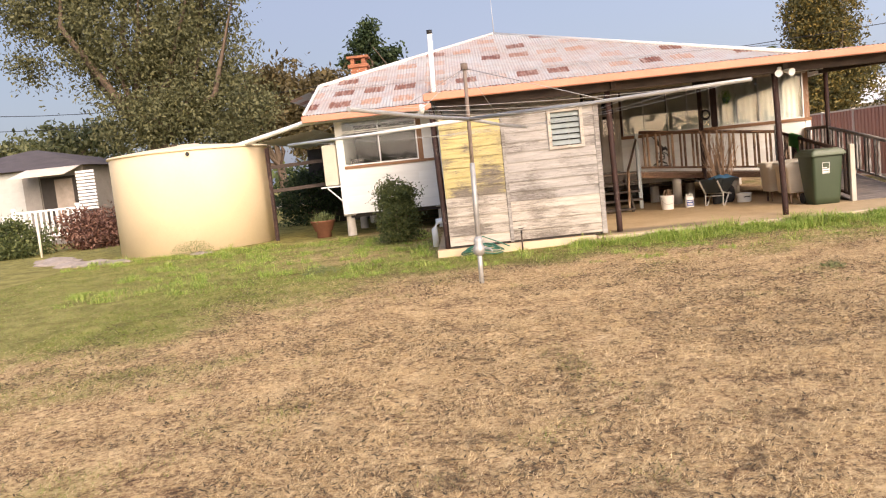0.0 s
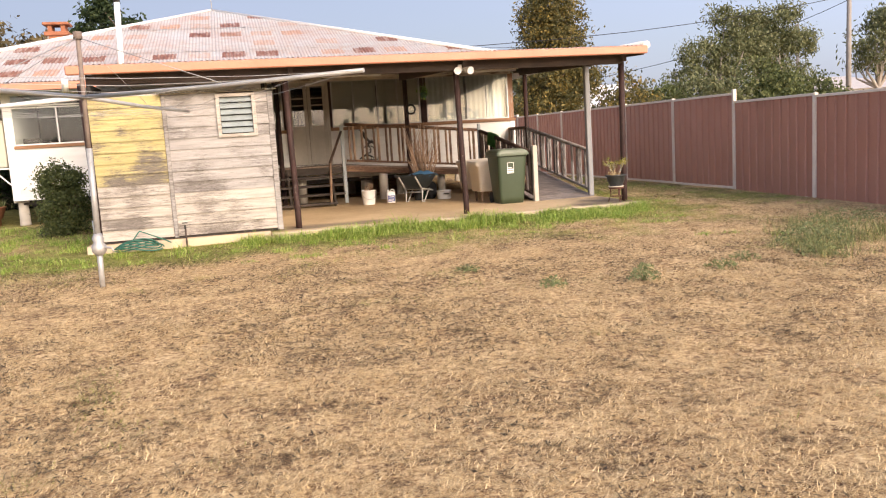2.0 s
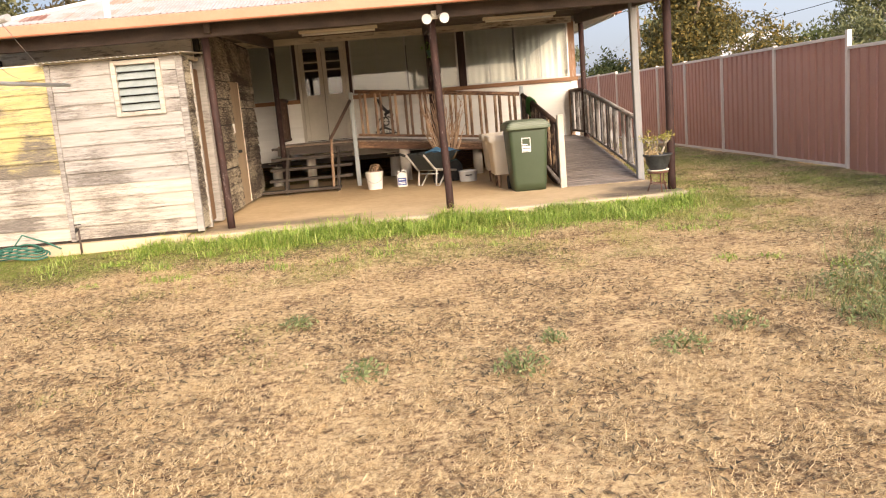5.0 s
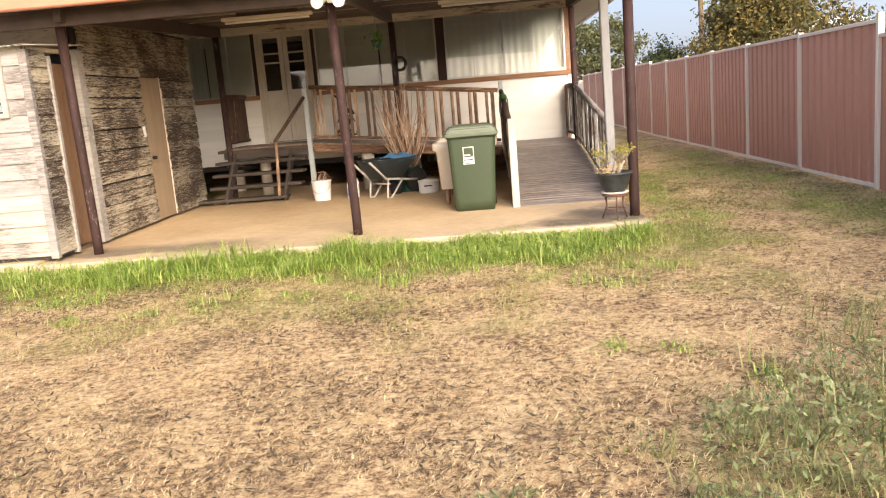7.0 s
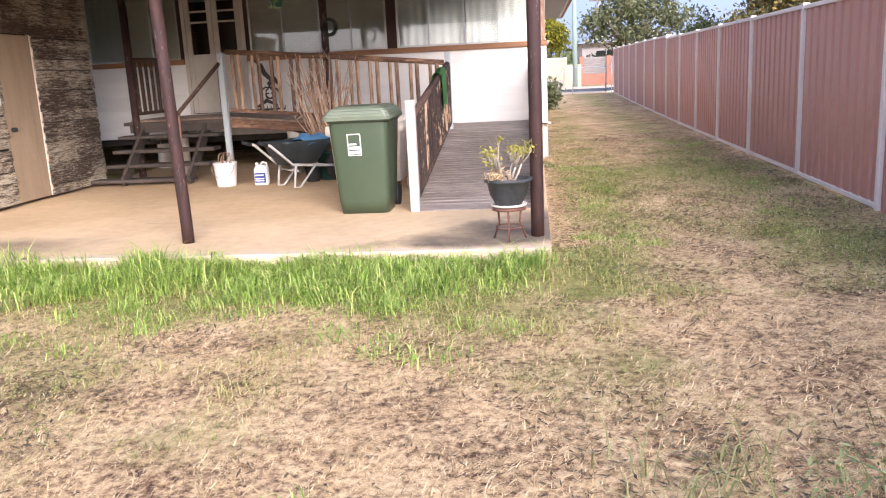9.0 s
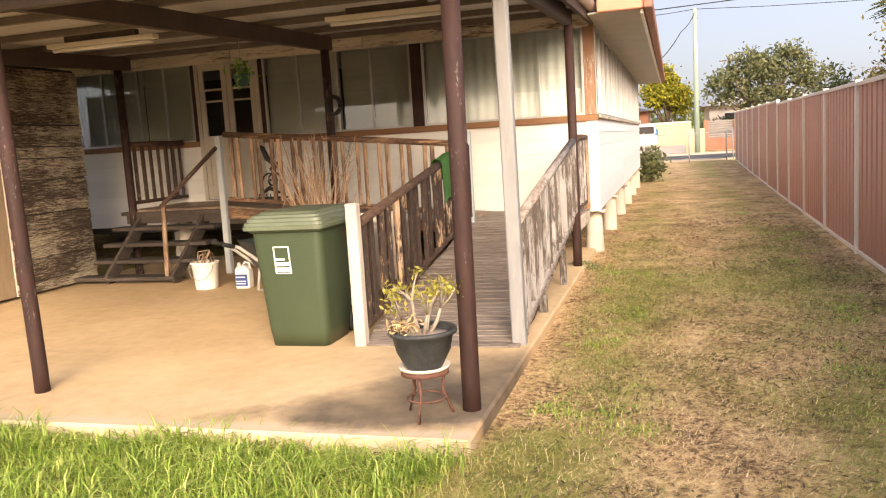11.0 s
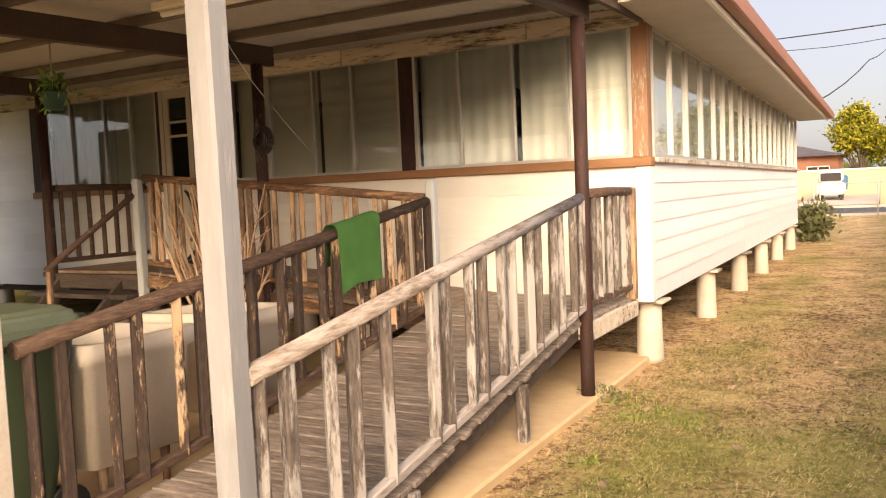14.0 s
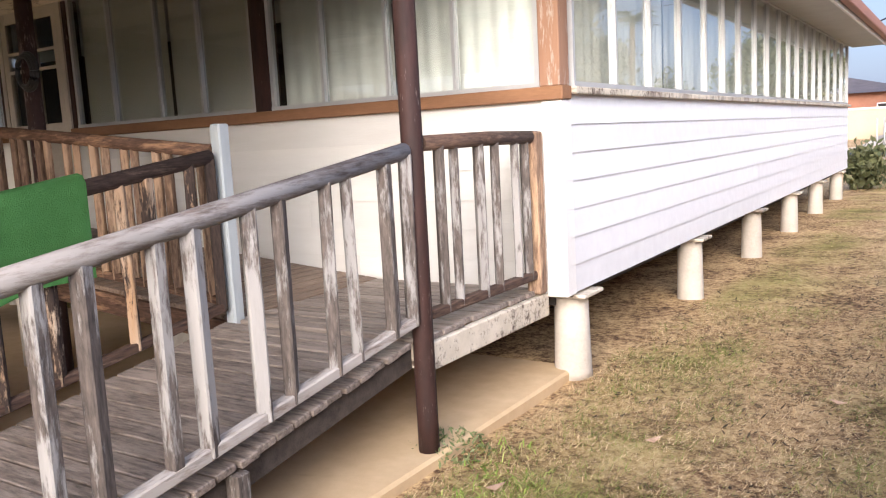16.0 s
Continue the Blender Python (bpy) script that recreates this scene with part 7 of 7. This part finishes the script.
def build_lights():
    for x0, x1, y in ((3.30, 4.50, 16.2), (6.15, 7.30, 16.4)):
        t = thing("fluorescent_light", "cream fluorescent light batten under the carport roof", "light fitting", ((x0 + x1) / 2, y, 2.7), "carport lights")
        zc = roof_z(16.0) - 0.10
        bm = B()
        box(bm, x0, x1, y - 0.05, y + 0.05, zc - 0.045, zc, bevel=0.006)
        part("case", bm, M_LAMPTUBE, t)
        bm = B()
        tube(bm, [(x0 + 0.04, y, zc - 0.065), (x1 - 0.04, y, zc - 0.065)], 0.018, 10)
        part("lamp_tube", bm, M_WHITE, t)
        bm = B()
        box(bm, x0 + 0.2, x1 - 0.2, y - 0.03, y + 0.03, zc, zc + 0.06)
        part("mount", bm, M_BROWN_X, t)
    t = thing("floodlight", "twin white floodlights on the carport beam", "floodlight", (5.24, 13.38, 2.45))
    bm = B()
    box(bm, 5.20, 5.28, 13.36, 13.395, 2.44, 2.54, bevel=0.008)
    part("mount", bm, M_WHITE, t)
    for s in (-1, 1):
        bm = B()
        tube(bm, [(5.24 + s * 0.04, 13.36, 2.48), (5.24 + s * 0.07, 13.30, 2.46), (5.24 + s * 0.10, 13.18, 2.43), (5.24 + s * 0.105, 13.16, 2.425)], [0.02, 0.03, 0.058, 0.06], 14)
        part("lamp_head", bm, M_WHITE, t)
    # coiled hose and tap at the shed front
    bm = B()
    for k in range(4):
        a0 = k * 0.7
        tube(bm, [(0.18 + (0.34 - 0.03 * k) * math.cos(a + a0), 12.86 + (0.13 - 0.01 * k) * math.sin(a + a0), 0.10 + 0.03 * k + 0.035 * math.sin(2 * a + k)) for a in np.linspace(0, 6.0, 22)], 0.011, 6)
    tube(bm, [(0.05, 12.9, 0.15), (0.2, 12.95, 0.34), (0.45, 13.0, 0.22), (0.62, 12.95, 0.14)], 0.011, 6)
    solid("garden_hose", bm, M_HOSE, "loosely coiled green garden hose by the shed", "hose")
    t = thing("garden_tap", "small dark garden tap on a short pipe", "tap", (0.83, 13.0, 0.05))
    bm = B()
    tube(bm, [(0.83, 13.0, 0.02), (0.83, 13.0, 0.36)], 0.013, 8)
    part("pipe", bm, M_BROWN_X, t)
    bm = B()
    tube(bm, [(0.83, 13.0, 0.34), (0.83, 12.95, 0.36), (0.83, 12.92, 0.32)], 0.014, 8)
    tube(bm, [(0.79, 13.0, 0.40), (0.87, 13.0, 0.40)], 0.008, 6)
    part("spout", bm, M_IRON, t)
    # low terracotta bowl by the side verandah
    t = thing("planter", "terracotta bowl with green spiky plants", "planter", (-3.64, 20.2, 0.1))
    bm = B()
    lathe(bm, [(0.18, 0.0), (0.18, 0.16), (0.22, 0.18), (0.30, 0.40), (0.315, 0.41), (0.315, 0.44), (0.285, 0.44), (0.2, 0.37)], 24, (-3.64, 20.2, 0.06))
    part("bowl", bm, M_TERRACOTTA, t)
    rng = np.random.default_rng(3)
    xy = np.column_stack([-3.64 + rng.normal(size=260) * 0.12, 20.2 + rng.normal(size=260) * 0.11])
    under(new("foliage", tall_blades("foliage", xy, np.full(260, 0.44), 0.32, 0.012, L_WEED, rng, 0.8)), t)


build_lights()


# ---- neighbours and street ----
def gabled(name, label, x0, x1, y0, y1, z0, wall_h, roof_h, m_wall, m_roof, over=0.5, hip=True):
    h = thing(name, label, "house", ((x0 + x1) / 2, (y0 + y1) / 2, z0))
    bm = B()
    box(bm, x0, x1, y0, y1, z0 - 0.3, z0 + wall_h)
    part("wall", bm, m_wall, h)
    bm = B()
    a, b, c, d = x0 - over, x1 + over, y0 - over, y1 + over
    i = min(b - a, d - c) / 2 if hip else 0.0
    zt = z0 + wall_h
    lo = [bm.verts.new(v) for v in ((a, c, zt), (b, c, zt), (b, d, zt), (a, d, zt))]
    if b - a > d - c:
        hi = [bm.verts.new((a + i, (c + d) / 2, zt + roof_h)), bm.verts.new((b - i, (c + d) / 2, zt + roof_h))]
        fs = ((lo[0], lo[1], hi[1], hi[0]), (lo[1], lo[2], hi[1]), (lo[2], lo[3], hi[0], hi[1]), (lo[3], lo[0], hi[0]))
    else:
        hi = [bm.verts.new(((a + b) / 2, c + i, zt + roof_h)), bm.verts.new(((a + b) / 2, d - i, zt + roof_h))]
        fs = ((lo[0], lo[1], hi[0]), (lo[1], lo[2], hi[1], hi[0]), (lo[2], lo[3], hi[1]), (lo[3], lo[0], hi[0], hi[1]))
    for f in fs:
        bm.faces.new(f)
    bm.faces.new(lo[::-1])
    part("roof", bm, m_roof, h)
    return h


def house_window(h, x0, x1, y, z0, z1):
    bm = B()
    for a in ((x0, x1, z0, z0 + 0.06), (x0, x1, z1 - 0.06, z1), (x0, x0 + 0.06, z0, z1), (x1 - 0.06, x1, z0, z1), ((x0 + x1) / 2 - 0.03, (x0 + x1) / 2 + 0.03, z0, z1)):
        box(bm, a[0], a[1], y - 0.05, y - 0.003, a[2], a[3])
    w = part("window", bm, M_WHITE, h)
    bm = B()
    box(bm, x0 + 0.05, x1 - 0.05, y - 0.02, y - 0.004, z0 + 0.05, z1 - 0.05)
    part("pane", bm, M_DARK, w)


def build_neighbours():
    h = gabled("neighbour_house", "grey timber neighbouring house with an awning and white railing", -22, -14.6, 31.0, 38, 0.2, 2.85, 1.0, M_GREYFENCE, M_DARKROOF, 0.4)
    front = pose(0, 30.99, 0)
    # board colour dimmed for the shade that this house stands in
    boards(h, -22, -17.0, 0.6, 3.0, 13, front, M_SHADED_WHITE, 71)
    bm = B()
    box(bm, -17.0, -16.35, 30.92, 30.98, 0.8, 2.75)
    part("door", bm, M_GREYFENCE, h)
    # flat dark panel on the wall, standing for the shade inside the porch
    bm = B()
    box(bm, -16.3, -14.9, 30.94, 30.985, 0.9, 2.7)
    part("porch_opening", bm, M_DARK, h)
    bm = B()
    box(bm, -15.75, -15.05, 30.90, 30.935, 1.2, 2.6)
    part("screen", bm, M_STONE, h, "pale mottled screen")
    bm = B()
    bar(bm, (-15.6, 29.3, 2.72), (-15.6, 31.0, 3.12), 2.1, 0.03)
    part("awning", bm, M_CREAM, h, "pale awning sheet")
    for i in range(12):
        bm = B()
        box(bm, -14.55, -13.85, 30.2, 30.26, 1.35 + i * 0.125, 1.43 + i * 0.125)
        part("shutter_slat", bm, M_WHITE, h)
    r = thing("porch_railing", "white picket porch railing", "railing", (-15.5, 28.6, 0.5))
    for i in range(17):
        x = -17.2 + i * 0.2
        y, z = (28.8, 0.0) if x > -16.3 else (28.8, -0.12 * (-16.3 - x))
        bm = B()
        box(bm, x, x + 0.09, y, y + 0.03, 0.35 + z, 1.42 + z)
        part("picket", bm, M_WHITE, r)
    for z in (0.5, 1.42):
        bm = B()
        box(bm, -16.3, -13.9, 28.76, 28.80, z, z + 0.07)
        part("rail", bm, M_WHITE, r)
    for x in (-16.3, -13.95):
        bm = B()
        box(bm, x - 0.07, x + 0.07, 28.7, 28.84, 0.1, 1.62, bevel=0.02)
        part("post", bm, M_WHITE, r)
    bm = B()
    tube(bm, [(-12.95, 24, 0.0), (-12.95, 24, 1.4)], 0.04, 8)
    solid("garden_post", bm, M_TUB, "thin pale post in the side garden", "post")
    h = gabled("far_house", "white-roofed house beyond the fence", 21.5, 29, 46, 52, 0.3, 2.3, 1.5, M_WHITE, M_WHITE)
    h = gabled("far_house", "pale roofed house beyond the fence", 36.5, 46, 46, 52, 0.3, 2.6, 1.0, M_WHITE, M_GREYROOF)
    h = gabled("far_house", "pale house with a grey roof across the road", 11.4, 19, 66, 74, 0.45, 2.5, 1.1, M_CREAM, M_GREYROOF)
    house_window(h, 12.3, 13.8, 66, 1.4, 2.5)
    house_window(h, 15.2, 16.6, 66, 1.4, 2.5)
    h = gabled("far_house", "red brick house across the road", -2, 7.3, 72, 80, 0.45, 2.6, 1.2, M_BRICKFAR, M_DARKROOF)
    house_window(h, 5.4, 6.8, 72, 1.4, 2.4)
    # road and driveway
    bm = B()
    box(bm, -300, 300, 45.2, 52.4, -0.5, 0.235)
    solid("road", bm, M_ASPHALT, "grey asphalt street in front of the house", "road", kind="structure")
    bm = B()
    box(bm, -300, 300, 44.95, 45.195, -0.4, 0.29, bevel=0.03)
    solid("kerb", bm, M_PATHC, "pale concrete kerb along the street", "kerb", kind="structure")
    bm = B()
    box(bm, -300, 300, 52.405, 52.65, -0.4, 0.34, bevel=0.03)
    solid("kerb", bm, M_PATHC, "pale concrete kerb along the street", "kerb", kind="structure")
    bm = B()
    vs = [bm.verts.new(v) for v in ((6.4, 52.66, 0.36), (9.7, 52.66, 0.36), (9.8, 62, 0.62), (6.4, 62, 0.62))]
    bm.faces.new(vs)
    solid("driveway", bm, M_PATHC, "pale concrete driveway across the road", "driveway", kind="structure")
    # fences across the road
    f = thing("far_wall", "cream garden wall across the road", "wall", (6, 62.2, 0.5))
    bm = B()
    box(bm, 3.5, 10.2, 62.2, 62.4, 0.3, 1.95)
    part("wall", bm, M_WALLTAN, f)
    bm = B()
    box(bm, 3.5, 10.2, 62.15, 62.45, 1.95, 2.05)
    part("coping", bm, M_TUB, f)
    f = thing("far_fence", "grey corrugated fence on a brick base across the road", "fence", (13, 58, 0.5))
    for i in range(6):
        x = 10.9 + i * 1.6
        vs, fs = corrugated(np.arange(0.95, 1.95, 0.03), lambda u: x + 0.1, lambda u: x + 1.55, lambda u, a, dz: (a, 58 + dz, u), 0.12, 0.015)
        under(new("panel", raw_mesh("panel", vs, fs, M_GREYFENCE)), f)
        bm = B()
        box(bm, x - 0.13, x + 0.13, 57.88, 58.14, 0.3, 2.0, bevel=0.02)
        part("pier", bm, M_BRICKFAR, f)
        bm = B()
        box(bm, x + 0.13, x + 1.47, 57.95, 58.1, 0.3, 0.95)
        part("base", bm, M_BRICKFAR, f)
    bm = B()
    box(bm, 9.75, 10.75, 55.6, 55.9, 0.2, 1.55, bevel=0.03)
    solid("meter_box", bm, M_WALLTAN, "pale yellow letterbox wall across the road", "letterbox")
    # chain-wire front gates
    g = thing("front_gate", "galvanised pipe front gate and fence", "gate", (9.6, 43.9, 0.2))
    for x in (7.75, 7.95, 9.72, 11.15, 11.4):
        bm = B()
        tube(bm, [(x, 43.9, 0.1), (x, 43.9, 1.5 if x != 9.72 else 1.42)], 0.025, 8)
        part("post", bm, M_GALV, g)
    for z in (0.32, 1.36):
        bm = B()
        tube(bm, [(7.95, 43.9, z), (11.4, 43.9, z)], 0.018, 6)
        part("rail", bm, M_GALV, g)
    bm = B()
    for i in range(-14, 36):
        for s in (1, -1):
            a = 7.95 + i * 0.1
            p, q = (a, 0.34), (a + s * 1.0, 1.34)
            if s < 0:
                p, q = (a + 1.0, 0.34), (a, 1.34)
            if min(p[0], q[0]) > 7.95 and max(p[0], q[0]) < 11.4:
                tube(bm, [(p[0], 43.9, p[1]), (q[0], 43.9, q[1])], 0.0022, 3, False)
    tagged(part("wire_mesh", bm, M_GALV, g), kind="stuff")
    # small truck parked across the road
    u = thing("truck", "parked white utility truck with a blue tarp", "truck", (7.6, 58, 0.5))
    bm = B()
    box(bm, 7.0, 8.25, 56.6, 58.0, 0.75, 1.35, bevel=0.12)
    part("cab_body", bm, M_WHITE, u)
    bm = B()
    box(bm, 7.1, 8.15, 56.9, 58.0, 1.35, 1.95, bevel=0.12)
    part("cab_roof", bm, M_WHITE, u)
    bm = B()
    box(bm, 7.17, 8.08, 56.86, 56.93, 1.42, 1.82, bevel=0.02)
    part("windscreen", bm, M_DARK, u)
    bm = B()
    box(bm, 7.0, 8.25, 58.05, 60.4, 0.9, 1.7, bevel=0.08)
    part("load", bm, M_BLUE, u, "blue tarp over the tray")
    for x in (7.05, 7.95):
        bm = B()
        tube(bm, [(x, 57.1, 0.72), (x + 0.22, 57.1, 0.72)], 0.30, 18)
        part("wheel", bm, M_BLACK, u)
        bm = B()
        box(bm, x + 0.02, x + 0.24, 56.57, 56.62, 1.02, 1.16)
        part("headlight", bm, M_ALU, u)
    # poles and wires
    for x, y, h, mt, lab in ((10.3, 50 - 5.6, 7.6, M_POLE, "tall greenish power pole by the street"), (32.1, 36, 9.0, M_GREYFENCE, "grey timber power pole beyond the fence"), (36.1, 45, 7.0, M_GREYFENCE, "grey timber power pole far beyond the fence"), (13.4, 78, 7.2, M_GREYFENCE, "thin grey power pole across the road")):
        if y < 45:
            x, y = (10.3, 53.6) if mt is M_POLE else (x, y)
        p = thing("power_pole", lab, "power pole", (x, y, ground_z(x, y)), "power poles")
        bm = B()
        tube(bm, [(x, y, ground_z(x, y) - 0.2), (x, y, h)], [0.15, 0.10], 10)
        part("shaft", bm, mt, p)
        w = 0.12 if mt is M_POLE else 0.7
        bm = B()
        bar(bm, (x - w, y, h - 0.5), (x + w, y, h - 0.5), 0.09, 0.09)
        part("cross_arm", bm, M_BARK, p)
    bm = B()
    tube(bm, [(22.4, 34, 0.1), (22.4, 34, 2.95), (22.0, 34, 3.12)], 0.035, 8)
    solid("lamp_pole", bm, M_ALU, "slim metal garden lamp pole beyond the fence", "lamp pole")
    for pts in (((5.0, 36, 5.2), (20, 36, 5.75), (32.1, 36, 7.2), (50, 36, 8.0)), ((5.0, 53.6, 7.55), (10.3, 53.6, 7.55), (24, 53.6, 7.1)), ((10.3, 53.6, 7.4), (9.5, 42, 5.2), (8.5, 31.9, 3.1)), ((-22.8, 40, 6.3), (-14, 40, 5.9), (-5, 40, 6.2)), ((-22.8, 40, 5.55), (-14, 40, 5.3), (-5, 40, 5.6)), ((32.1, 36, 7.0), (29, 40, 5.6), (22, 47, 4.2))):
        bm = B()
        P = [Vector(p) for p in pts]
        out = []
        for a, b in zip(P, P[1:]):
            out += [a.lerp(b, f) - Vector((0, 0, 0.5 * f * (1 - f))) for f in (0, 0.25, 0.5, 0.75)]
        tube(bm, out + [P[-1]], 0.016, 5)
        solid("power_line", bm, M_WIRE, "thin black overhead power line", "power line", "power lines")


build_neighbours()
